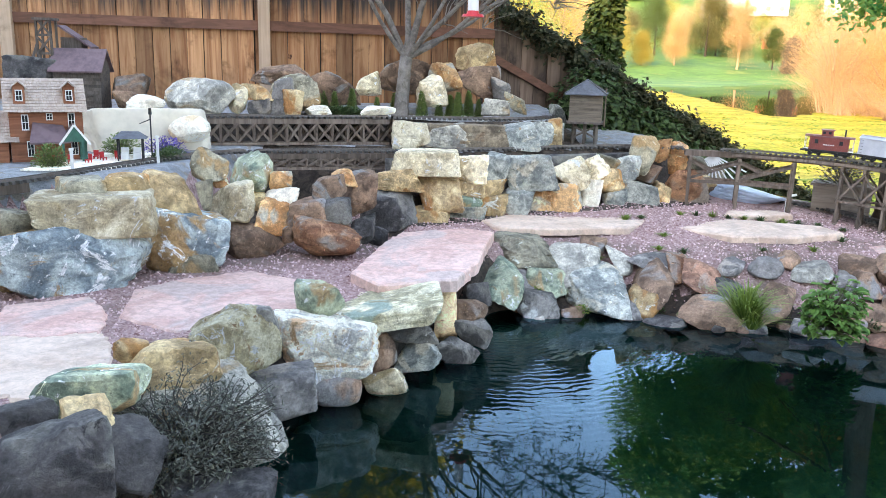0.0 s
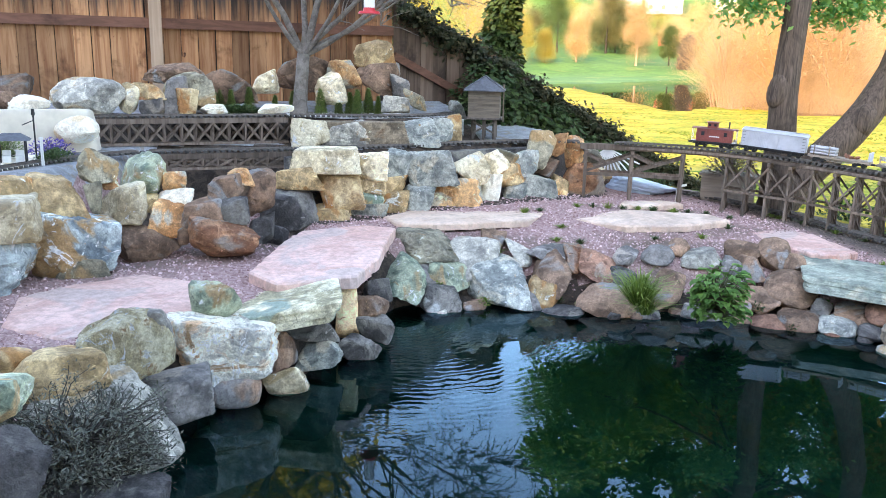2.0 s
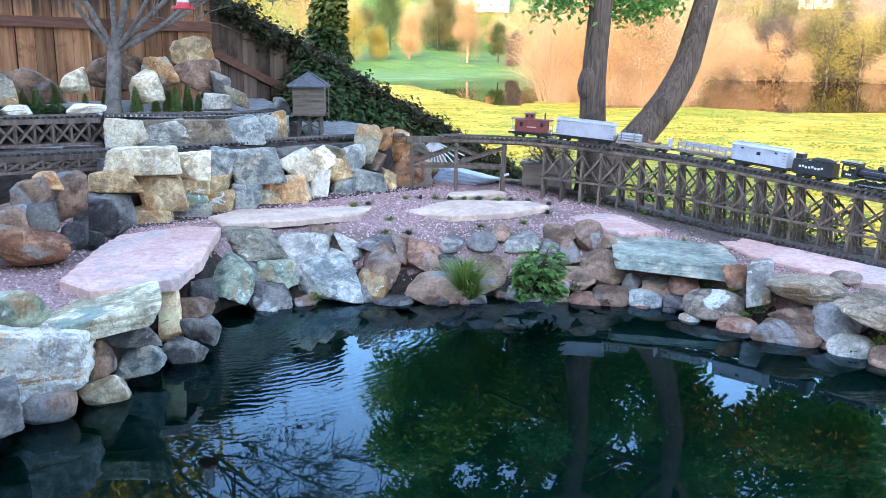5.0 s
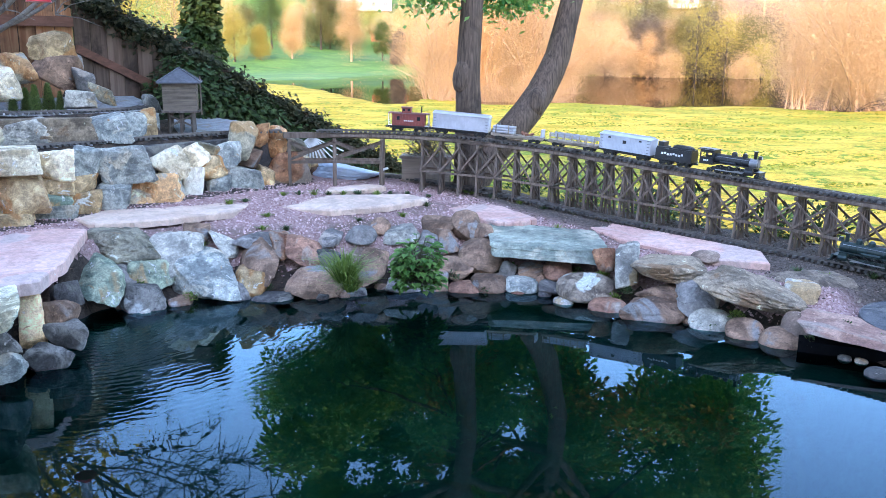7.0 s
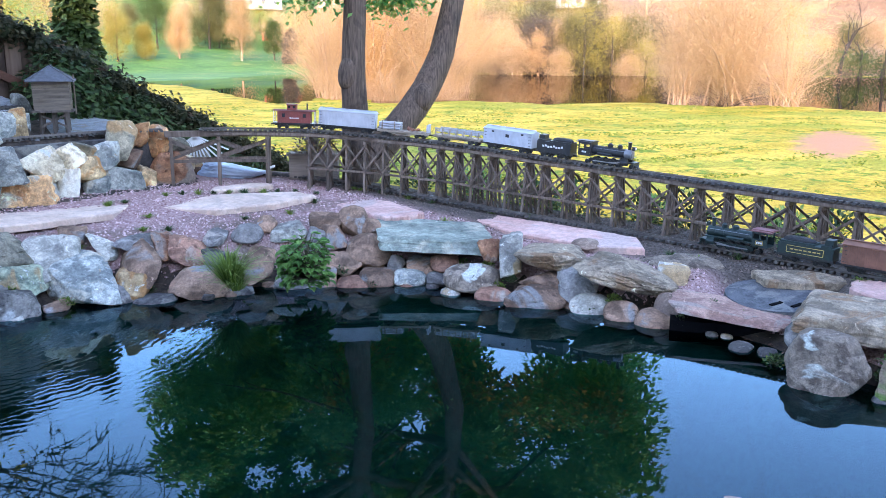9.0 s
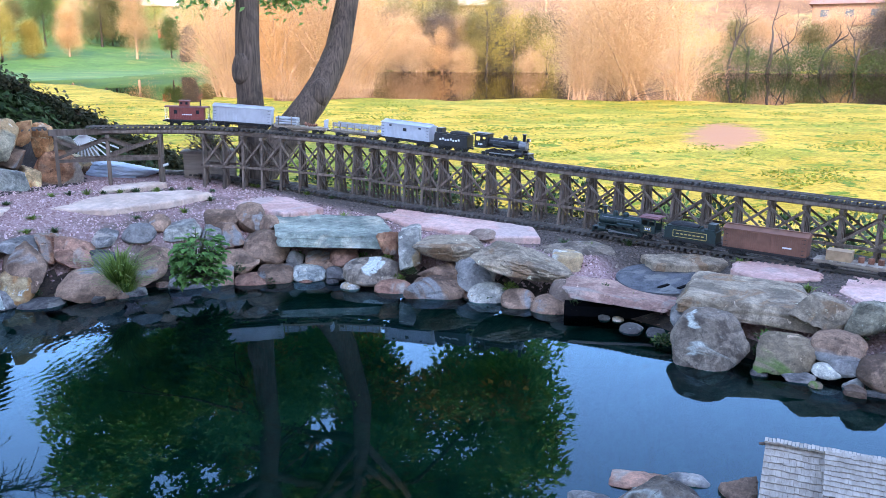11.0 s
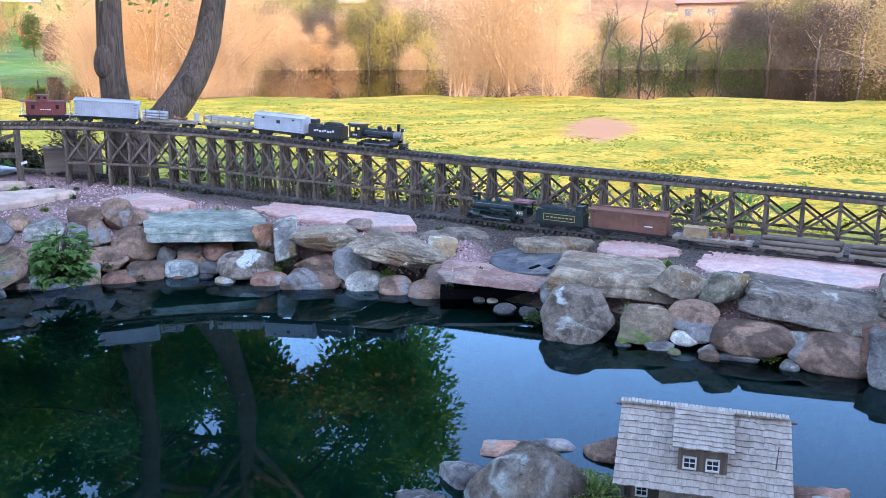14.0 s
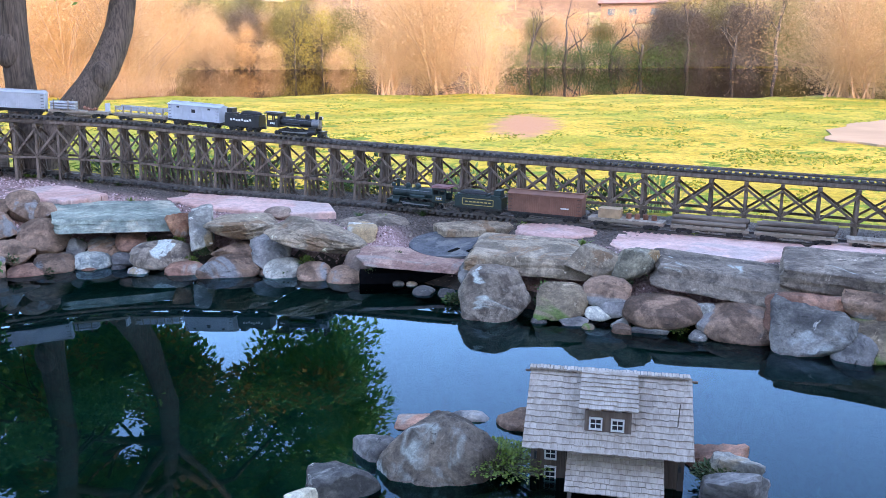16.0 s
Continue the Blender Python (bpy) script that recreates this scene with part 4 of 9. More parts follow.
for k, x in ((0, -3.72), (1, -1.62)):
    y = 7.05 + (x + 5.0) / 5.42 * 0.85
    s = Shape().box((0, 0, 0.61), (0.10, 0.06, 1.25))
    solid("fence_post", s, M_FENCE_POST, "pale square fence post in front of the boards", "post", "fence posts", m=pose(x, y - 0.065, 0.92, 0, 0, 9))


# ---- trees ----
def limb(s, p, d, length, r, rng, levels, tips, bend=0.25, n=7, lift=0.12):
    """A crooked limb that splits; the ends are kept for the leaves."""
    pts, radii = [Vector(p)], [r]
    d = Vector(d).normalized()
    k = 5
    for i in range(k):
        d = (d + Vector((rng.uniform(-1, 1), rng.uniform(-1, 1), rng.uniform(-1, 1) + lift)) * bend).normalized()
        pts.append(pts[-1] + d * length / k)
        radii.append(r * (1 - 0.45 * (i + 1) / k))
    s.tube(pts, radii, n)
    if levels == 0:
        tips.append((pts[-1], d))
        tips.append((pts[3], d))
        return
    for i in range(rng.choice((2, 3, 3))):
        q = pts[rng.choice((3, 4, 5))]
        e = (d + Vector((rng.uniform(-1, 1), rng.uniform(-1, 1), rng.uniform(-0.5, 0.8))) * 0.8).normalized()
        limb(s, q, e, length * rng.uniform(0.6, 0.8), radii[-1] * rng.uniform(0.6, 0.85), rng, levels - 1, tips, bend, max(4, n - 1), lift)
    tips.append((pts[-1], d))
    tips.append((pts[3] + Vector((rng.uniform(-.3, .3), rng.uniform(-.3, .3), rng.uniform(-.2, .2))), d))


def leaves(s, tips, rng, per_tip, spread, size):
    for p, d in tips:
        for _ in range(per_tip):
            q = p + Vector((rng.gauss(0, spread), rng.gauss(0, spread), rng.gauss(0, spread * 0.75)))
            s.leaf(q, (rng.uniform(-1, 1), rng.uniform(-1, 1), rng.uniform(-0.9, 0.3)), Vector((rng.uniform(-0.5, 0.5), rng.uniform(-0.5, 0.5), 1)),
                   size * rng.uniform(0.6, 1.3), size * rng.uniform(0.35, 0.6))


GAPS = ((30.0, 25.1, 1.25, 1.6), (18.5, 28.2, 1.2, 1.0), (26.4, 24.7, 0.6, 0.9), (25.1, 28.5, 0.8, 1.1), (36.9, 19.6, 2.3, 2.2), (21.8, 27.6, 0.7, 0.6))


def garden_tree():
    """Twin-trunked shade tree on the slope beyond the trestle."""
    root = thing("tree", "tall twin-trunked shade tree with rough grey bark and green crown", "tree")
    rng = random.Random(11)
    tips, y = [], 6.42
    a = Shape().tube([(3.53, y, -0.3), (3.528, y, 0.13), (3.523, y, 0.45), (3.52, y, 0.8), (3.512, y, 1.05), (3.503, y, 1.25), (3.512, y, 1.5), (3.53, y, 1.8), (3.545, y, 2.1), (3.55, y + 0.1, 2.6), (3.53, y + 0.3, 3.1)],
                     [0.19, 0.15, 0.132, 0.124, 0.112, 0.108, 0.102, 0.098, 0.098, 0.085, 0.06], 18)
    knob = rock_mesh(0.18, 0.18, 0.30, 2.2, 3, 12, 77, 4)
    a.add([v.co + Vector((3.452, y - 0.02, 1.29)) for v in knob.vertices], [tuple(f.vertices) for f in knob.polygons])
    b = Shape().tube([(3.45, y + 0.05, -0.2), (3.56, y + 0.04, 0.33), (3.74, y + 0.02, 0.595), (3.946, y, 0.80), (4.105, y, 0.965), (4.235, y, 1.13), (4.335, y, 1.30), (4.412, y, 1.46), (4.50, y, 1.79), (4.58, y, 2.10), (4.66, y + 0.15, 2.6), (4.7, y + 0.3, 3.1)],
                     [0.19, 0.16, 0.148, 0.138, 0.134, 0.130, 0.124, 0.117, 0.104, 0.098, 0.085, 0.06], 18)
    knob2 = rock_mesh(0.20, 0.17, 0.28, 2.2, 3, 20, 78, 4)
    b.add([v.co + Vector((4.16, y - 0.075, 1.06)) for v in knob2.vertices], [tuple(f.vertices) for f in knob2.polygons])
    wood = Shape()
    for q, n in ((Vector((3.55, y + 0.1, 2.6)), 5), (Vector((4.66, y + 0.15, 2.6)), 5), (Vector((3.53, y + 0.3, 3.1)), 4), (Vector((4.7, y + 0.3, 3.1)), 4)):
        for i in range(n):
            ang = 2 * math.pi * i / n + rng.uniform(-0.3, 0.3)
            limb(wood, q, (math.cos(ang) * 0.7, math.sin(ang) * 0.6 + 0.6, rng.uniform(0.3, 0.9)), 1.6, 0.05, rng, 2, tips, 0.18)
    crown, ochre, clumps = Shape(), Shape(), []

    def in_gap(q):
        """Ragged windows of sky in the crown, given by bearing and rise from the pond's foot."""
        v = q - Vector((0.29, -0.12, -1.38))
        b, e = math.degrees(math.atan2(v.x, v.y)), math.degrees(math.atan2(v.z, math.hypot(v.x, v.y)))
        rag = 0.45 * noise.noise(q * 2.3)
        return any(math.hypot((b - gb) / gw, (e - ge) / gh) < 1 + rag for gb, ge, gw, gh in GAPS) and rng.random() < 0.93

    while len(clumps) < 205:
        bearing, far = rng.uniform(13.0, 45.0), rng.gauss(11.6, 1.4)
        z, r = 2.45 + 5.6 * rng.random() ** 1.5, rng.uniform(0.32, 0.62)
        side = abs(bearing - 28.0) / 17.0
        if not 8.8 < far < 14.5 or z - r < 2.35 + 0.10 * (far - 11.6) or z > 8.2 - 2.2 * side ** 2:
            continue
        if 34.0 < bearing < 38.0 and z - r < 3.3 or 29.0 < bearing < 32.0 and 3.8 < z < 4.6 or 20.0 < bearing < 22.5 and 3.6 < z < 4.4:
            continue
        c = Vector((0.3 + far * math.sin(radians(bearing)), -0.4 + far * math.cos(radians(bearing)), z))
        clumps.append(c)
        if len(clumps) % 25 == 0:
            q = Vector((3.55 if bearing < 28 else 4.68, y + 0.2, 2.6 + 0.5 * rng.random()))
            mid = q.lerp(c, 0.5) + Vector((rng.uniform(-.5, .5), rng.uniform(-.5, .5), rng.uniform(0.1, 0.7)))
            wood.tube([q, q.lerp(mid, 0.5) + Vector((0, 0, 0.2)), mid, mid.lerp(c, 0.6), c], [0.045, 0.04, 0.03, 0.02, 0.008], 6)
        # sunlight on the right of the crown is coloured in with ochre leaves
        lit_clump = bearing > 24.0 and rng.random() < 0.30
        for _ in range(int(1050 * r)):
            n = Vector((rng.gauss(0, 1), rng.gauss(0, 1), rng.gauss(0, 1))).normalized() * rng.random() ** 0.45
            q = c + Vector((n.x * r * 1.15, n.y * r * 1.15, n.z * r * 0.8))
            if in_gap(q):
                continue
            (ochre if lit_clump and rng.random() < 0.6 else crown).leaf(q, (n.x + rng.uniform(-.6, .6), n.y + rng.uniform(-.6, .6), rng.uniform(-0.9, 0.2)), Vector((rng.uniform(-.5, .5), rng.uniform(-.5, .5), 1)),
                       rng.uniform(0.07, 0.15), rng.uniform(0.05, 0.09))
    for i in range(30):
        bearing, far, r = 15.5 + i * 0.62 + rng.uniform(-0.4, 0.4), rng.uniform(12.2, 14.2), rng.uniform(0.42, 0.58)
        c = Vector((0.3 + far * math.sin(radians(bearing)), -0.4 + far * math.cos(radians(bearing)), rng.uniform(2.95, 3.9)))
        for _ in range(int(900 * r)):
            n = Vector((rng.gauss(0, 1), rng.gauss(0, 1), rng.gauss(0, 1))).normalized() * rng.random() ** 0.45
            q = c + Vector((n.x * r * 1.2, n.y * r * 1.2, n.z * r * 0.8))
            if in_gap(q):
                continue
            crown.leaf(q, (n.x + rng.uniform(-.6, .6), n.y + rng.uniform(-.6, .6), rng.uniform(-0.9, 0.2)), Vector((rng.uniform(-.5, .5), rng.uniform(-.5, .5), 1)),
                       rng.uniform(0.09, 0.17), rng.uniform(0.06, 0.10))
    # sprays that hang beside the trunks
    for c, n in (((3.12, y, 1.95), 380), ((3.30, y + 0.1, 2.02), 320), ((3.78, y + 0.1, 1.92), 360), ((3.98, y + 0.1, 1.97), 340), ((4.16, y + 0.1, 1.98), 300), ((3.62, y + 0.2, 2.15), 200)):
        wood.tube([(3.54, y + 0.05, 2.35), Vector(c).lerp(Vector((3.54, y, 2.5)), 0.4), c], [0.02, 0.013, 0.004], 5)
        for _ in range(n):
            q = Vector(c) + Vector((rng.gauss(0, 0.13), rng.gauss(0, 0.10), rng.gauss(0.02, 0.085)))
            crown.leaf(q, (rng.uniform(-1, 1), rng.uniform(-1, 1), rng.uniform(-1.0, 0.1)), Vector((rng.uniform(-.5, .5), rng.uniform(-.5, .5), 1)), rng.uniform(0.04, 0.075), rng.uniform(0.03, 0.05))
    part("trunk", a, M_BARK, root, smooth=True)
    part("trunk", b, M_BARK, root, smooth=True)
    part("limb_system", wood, M_BARK, root, smooth=True)
    tagged(part("crown", crown, leaf_mat("leaf_crown", (0.08, 0.33, 0.12), (0.34, 0.50, 0.14), through=0.65), root), "dense dark green leaves", kind="stuff")
    tagged(part("lit_leaves", ochre, leaf_mat("leaf_ochre", (0.30, 0.22, 0.06), (0.62, 0.42, 0.14), through=0.6), root), "ochre leaves standing for sunlit sprays in the crown", kind="stuff")


garden_tree()


# ---- ivy ----
def ivy(name, label, spots, rng, count, size, material=M_IVY):
    """Leaves scattered over a row of rounded lumps: (x, y, z, rx, ry, rz)."""
    root = thing(name, label, "ivy")
    core, s = Shape(), Shape()
    for x, y, z, rx, ry, rz in spots:
        me = rock_mesh(rx * 1.7, ry * 1.7, rz * 1.7, 2.2, 2, 0, int(abs(x * 100)) + 5, 3)
        core.add([v.co + Vector((x, y, z)) for v in me.vertices], [tuple(f.vertices) for f in me.polygons])
    for i in range(count):
        x, y, z, rx, ry, rz = rng.choice(spots)
        while True:
            n = Vector((rng.gauss(0, 1), rng.gauss(0, 1), rng.gauss(0, 1)))
            if n.length > 0.1:
                n.normalize()
                if n.y < 0.35:
                    break
        q = Vector((x + n.x * rx, y + n.y * ry, z + n.z * rz)) + n * rng.uniform(-0.05, 0.07)
        s.leaf(q, (rng.uniform(-0.8, 0.8) + n.x, rng.uniform(-0.8, 0.8) + n.y, rng.uniform(-1, 0.2)), n, size * rng.uniform(0.7, 1.4), size * rng.uniform(0.6, 1.1))
    # dark lumps added inside, in place of the shade deep among the leaves
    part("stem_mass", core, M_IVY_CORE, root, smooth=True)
    tagged(part("leaves", s, material, root), "glossy dark green ivy leaves", kind="stuff")
    return root


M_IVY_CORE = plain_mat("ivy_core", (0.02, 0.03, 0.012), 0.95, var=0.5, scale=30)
_r = random.Random(21)
IVY_RUN = []
for i in range(16):
    t = i / 15
    IVY_RUN.append((1.30 + 3.05 * t, 7.95 + 1.25 * t, 0.86 - 1.72 * t + 0.07 * math.sin(i * 2.1), 0.30, 0.22, 0.54 - 0.06 * t))
ivy("ivy_hedge", "dark green ivy smothering the sloping fence", IVY_RUN, _r, 17000, 0.055)
VINE_TOP = [(0.55 + 3.7 * k / 27, 7.90 + 1.68 * k / 27, 1.90 - 1.93 * k / 27 + 0.03 * math.sin(k * 1.9), 0.11, 0.07, 0.09 + 0.03 * math.sin(k * 2.7)) for k in range(28)]
ivy("vine", "dark withered vine along the fence top", VINE_TOP, _r, 5200, 0.045, leaf_mat("leaf_vine", (0.02, 0.028, 0.012), (0.075, 0.07, 0.035), through=0.1))
IVY_COLUMN = []
for k in range(15):
    z = -1.3 + 0.3 * k
    r = 0.36 - 0.10 * min(z + 1.3, 1.5) if z < 1.2 else max(0.04, 0.20 - 0.15 * max(0.0, z - 1.8))
    IVY_COLUMN.append((2.12 + 0.04 * math.sin(k * 1.7), 11.7, z, r, r, 0.34))
ivy("ivy_column", "tall tree trunk wrapped in dark ivy", IVY_COLUMN, _r, 9000, 0.085)


# ---- house behind the garden, out of view, which shades it ----
def back_house():
    root = thing("house", "plain two-storey house behind the garden", "house")
    stucco, tiles = plain_mat("house_stucco", (0.55, 0.50, 0.43), 0.9), plain_mat("house_roof", (0.14, 0.12, 0.11), 0.9)
    part("wall", Shape().box((-4.9, -3.0, 4.6), (12.8, 6, 10.6)), stucco, root)
    part("roof", Shape().gable((-4.9, -3.3, 9.9), 13.4, 6.6, 0.5), tiles, root)
    wing = part("wing", Shape().box((6.3, -3.0, 2.9), (9.6, 6, 7.2)), stucco, root)
    part("roof", Shape().gable((6.3, -3.3, 6.5), 10.2, 6.6, 0.4), tiles, wing)
    h = radians(SUN_HEADING)
    root.matrix_world = pose(-math.sin(h) * 4.4 + 0.5, -math.cos(h) * 4.4, -0.3, 0, 0, -SUN_HEADING)


back_house()


# ---- far shore: trees, bushes and houses in the last sun ----
M_FAR = {
    "orange": leaf_mat("far_orange", (0.40, 0.235, 0.095), (0.62, 0.39, 0.18), 0.15, 0.3),
    "yellow": leaf_mat("far_yellow", (0.26, 0.21, 0.035), (0.42, 0.33, 0.07), 0.15, 0.3),
    "green": leaf_mat("far_green", (0.035, 0.065, 0.015), (0.09, 0.13, 0.03), 0.15, 0.3),
    "olive": leaf_mat("far_olive", (0.10, 0.09, 0.03), (0.19, 0.165, 0.055), 0.15, 0.3),
    "straw": leaf_mat("far_straw", (0.40, 0.255, 0.125), (0.62, 0.42, 0.225), 0.12, 0.3),
    "grey": leaf_mat("far_grey", (0.060, 0.047, 0.036), (0.125, 0.097, 0.072), 0.15, 0.2),
}
M_TWIG = plain_mat("far_twig", (0.36, 0.23, 0.14), 0.9)
M_TWIG_DARK = plain_mat("far_twig_dark", (0.042, 0.033, 0.026), 0.9)


def polar(bearing, r, z=None):
    x, y = r * math.sin(radians(bearing)), r * math.cos(radians(bearing))
    return Vector((x, y, float(ground_height(x, y)) if z is None else z))


def haze(points, dirs, length, width, rng):
    """Thousands of single leaf blades as one mesh: arrays of places and directions."""
    n = len(points)
    d = dirs / np.maximum(np.linalg.norm(dirs, axis=1), 1e-6)[:, None]
    side = np.cross(d, rng.normal(size=(n, 3)))
    side /= np.maximum(np.linalg.norm(side, axis=1), 1e-6)[:, None]
    L, w = rng.uniform(*length, n)[:, None], rng.uniform(*width, n)[:, None]
    v = np.stack([points - side * w / 2, points + side * w / 2, points + d * L + side * w * 0.3], 1).reshape(-1, 3)
    s = Shape()
    s.v, s.f = v.tolist(), np.arange(3 * n).reshape(-1, 3).tolist()
    return s


def far_tree(bearing, r, h, w, kind, seed, label, slim=1.0, trunk=0.18, group="trees on the far shore", count=4200, low=0.0):
    """A tree seen across the water: forked trunk and a loose crown of leaf clumps."""
    rng = random.Random(seed)
    root = thing("tree", label, "tree", Matrix.Translation(polar(bearing, r)), group)
    s, tips = Shape(), []
    s.tube([(0, 0, -0.3), (rng.uniform(-.1, .1), 0, h * trunk), (rng.uniform(-.2, .2), 0, h * 0.5), (rng.uniform(-.3, .3), 0, h * 0.92)], [h * 0.022, h * 0.017, h * 0.011, h * 0.003], 6)
    lumps = []
    for k in range(26):
        t = rng.random() ** 0.8
        z = h * (trunk + low + (1 - trunk - low) * t)
        half = w / 2 * math.sin(math.pi * min(1, 0.22 + 0.78 * t) ** slim) ** 0.7 * rng.uniform(0.35, 1.0)
        ang = rng.uniform(0, 6.283)
        c = Vector((math.cos(ang) * half, math.sin(ang) * half, z))
        lumps.append((c, w * rng.uniform(0.09, 0.2)))
        if k % 2 == 0:
            s.rod((0, 0, max(h * trunk * 0.8, z - half * 1.1)), c, h * 0.006, h * 0.002, 4, False)
    nrng = np.random.default_rng(seed)
    n = int(count * (3.2 if kind in ("green", "yellow", "orange") else 7.0))
    pick = nrng.integers(0, len(lumps), n)
    cs, rs = np.array([tuple(c) for c, _ in lumps])[pick], np.array([q for _, q in lumps])[pick][:, None]
    size = max(0.16, w * 0.026)
    long, wide = ((size * 0.7, size * 1.8), (size * 0.6, size * 1.3)) if kind == "green" else ((0.18, 0.4), (0.06, 0.12)) if kind in ("yellow", "orange") else ((0.15, 0.38), (0.06, 0.12))
    crown = haze(cs + nrng.normal(size=(n, 3)) * rs * (1, 1, 1.1), nrng.normal(size=(n, 3)), long, wide, nrng)
    part("trunk", s, M_TWIG_DARK if kind in ("green", "grey", "yellow", "olive") else M_TWIG, root, smooth=True)
    tagged(part("crown", crown, M_FAR[kind], root), kind="stuff")
    return root


def far_bush(bearing, r, h, w, kind, seed, label, count=900, dark=False):
    """A leafless willow thicket: a fan of thin stems with a haze of twigs."""
    rng = random.Random(seed)
    root = thing("bush", label, "bush", Matrix.Translation(polar(bearing, r)), "willow thickets by the lagoon")
    s, pts, dirs = Shape(), [], []
    nrng = np.random.default_rng(seed)
    for k in range(46):
        ang, out = rng.uniform(0, 6.283), rng.random() ** 0.6
        tip = Vector((math.cos(ang) * w / 2 * out, math.sin(ang) * w / 2 * out, h * (1 - 0.55 * out * out) * rng.uniform(0.6, 1.0)))
        midp = Vector((tip.x * 0.4, tip.y * 0.4, tip.z * 0.6))
        a = Vector((rng.uniform(-1, 1) * w * 0.12, rng.uniform(-1, 1) * w * 0.12, -0.2))
        if k % 2 == 0:
            s.tube([a, midp, tip], [h * 0.009, h * 0.005, h * 0.0016], 4)
        n = count // 2
        t = nrng.uniform(0.2, 1.06, n)[:, None]
        p = np.where(t < 0.5, np.array(a) + (np.array(midp) - np.array(a)) * t * 2, np.array(midp) + (np.array(tip) - np.array(midp)) * (t * 2 - 1))
        pts.append(p + nrng.normal(size=(n, 3)) * w * 0.085 * (0.4 + t))
        dirs.append(np.array([tip.x / w * 2, tip.y / w * 2, 0.6]) + nrng.uniform(-1.3, 1.3, (n, 3)))
    tw = haze(np.concatenate(pts), np.concatenate(dirs), (h * 0.008, h * 0.022), (h * 0.0012, h * 0.003), nrng)
    part("stem_fan", s, M_TWIG_DARK if dark else M_TWIG, root)
    tagged(part("crown", tw, M_FAR[kind], root), kind="stuff")


ORANGE = "tree in orange evening light on the far shore"
STRAW = "pale leafless willow thicket in warm sun"

# lawn side, beyond the left arm of the lagoon
far_tree(2.0, 120, 16, 12, "yellow", 70, "sunlit yellow tree on the hillside")
far_tree(5.0, 118, 15, 11, "yellow", 71, "sunlit yellow tree on the hillside")
far_tree(7.6, 126, 16, 11, "orange", 72, ORANGE)
far_tree(11.2, 190, 11, 5.0, "yellow", 1, "pale yellow tree on the far lawn")
far_tree(12.8, 195, 6.2, 4.6, "yellow", 2, "round bright yellow-green tree", trunk=0.1)
far_tree(13.6, 225, 13, 6.5, "green", 3, "dark green conifer behind the lawn", slim=0.6, count=4000)
far_tree(14.9, 200, 9.5, 5.0, "orange", 4, ORANGE)
far_tree(16.8, 235, 15, 8, "olive", 5, "olive tree on the hillside")
far_tree(17.4, 240, 12, 12, "green", 15, "dark green tree on the hillside")
far_tree(18.8, 200, 14, 7.6, "orange", 6, ORANGE, count=4500)
far_tree(20.9, 205, 8.5, 4.4, "green", 7, "round green tree on the lawn")
far_tree(22.0, 196, 6.5, 3.4, "grey", 8, "silvery bush at the water's edge", trunk=0.05)
far_tree(23.4, 200, 9, 6.0, "olive", 16, "olive tree behind the lagoon")
far_tree(9.0, 190, 20, 14, "orange", 73, ORANGE)
for k in range(16):
    far_tree(8.5 + k * 1.15, 244 + (k * 11) % 30, 8 + (k * 7) % 5, 7 + k % 3, ("yellow", "orange", "green", "straw", "olive")[k * 3 % 5], 500 + k, "mixed tree on the sunlit hillside", trunk=0.12, count=1800)
far_tree(-4.6, 15.5, 9.6, 3.4, "yellow", 75, "yellow-leaved tree standing behind the board fence", trunk=0.5, group="", count=1500)
# the spit with its pale willows
for k in range(12):
    far_bush(24.6 + k * 0.8, 66 + (k % 4) * 5, 8.5 + (k * 3 % 5), 7.0, ("straw", "orange", "straw")[k % 3], 20 + k, STRAW, 2200)
for k in range(5):
    far_bush(25.0 + k * 2.0, 64 + (k % 2) * 2, 2.0, 6, "straw", 90 + k, "low reeds and dead branches at the shore", 700)
for k in range(5):
    far_bush(25.5 + k * 1.9, 82 + k % 2 * 4, 12 + k % 3, 9.0, "orange", 33 + k, STRAW, 2600)
# sunlit yellow-green willows and tawny scrub in front of the dark thicket
for k, (b, r, h, w, kind) in enumerate(((41.6, 157.5, 13, 9, "yellow"), (43.4, 158, 10, 8, "yellow"), (45.6, 157, 6.5, 5, "yellow"), (54.2, 158, 13, 8, "yellow"), (37.2, 158, 6, 5, "straw"), (38.6, 158.5, 8, 5, "orange"),
                                       (40.0, 157.5, 4, 5, "straw"), (44.6, 157, 3.5, 5, "straw"), (64.0, 164, 5, 6, "orange"))):
    far_tree(b, r, h, w, kind, 620 + k, "sunlit yellow-green willow on the far bank" if kind == "yellow" else "tawny scrub on the far bank", trunk=0.08, count=1500)
# the far bank of the lagoon: thickets coloured dark for shade, with a low gap between them
for k in range(20):
    bearing = (33.5 + k * 1.25) if k < 11 else (66.0 + (k - 11) * 1.5)
    far_tree(bearing, 164 + (k * 7) % 12, 9.5 + (k * 5) % 5, 9, (("olive", "grey", "straw") if k < 11 else ("grey", "olive", "grey"))[k % 3], 40 + k, "half-bare grey-green tree on the far bank", trunk=0.05, count=5200)
for k in range(13):
    far_tree((34 + k * 1.6) if k < 6 else (67 + (k - 6) * 2.2), 178 + k % 3 * 5, 15 + (k * 5) % 5, 10, ("yellow", "olive")[k % 2], 240 + k, "yellow-green willow behind the thicket", trunk=0.2, count=2600)
for k in range(17):
    far_bush(33.5 + k * 2.7, 159.5, 3.4 + k % 3, 10, "grey", 110 + k, "tangled thicket on the far bank, coloured dark for shade", 1100, dark=True)
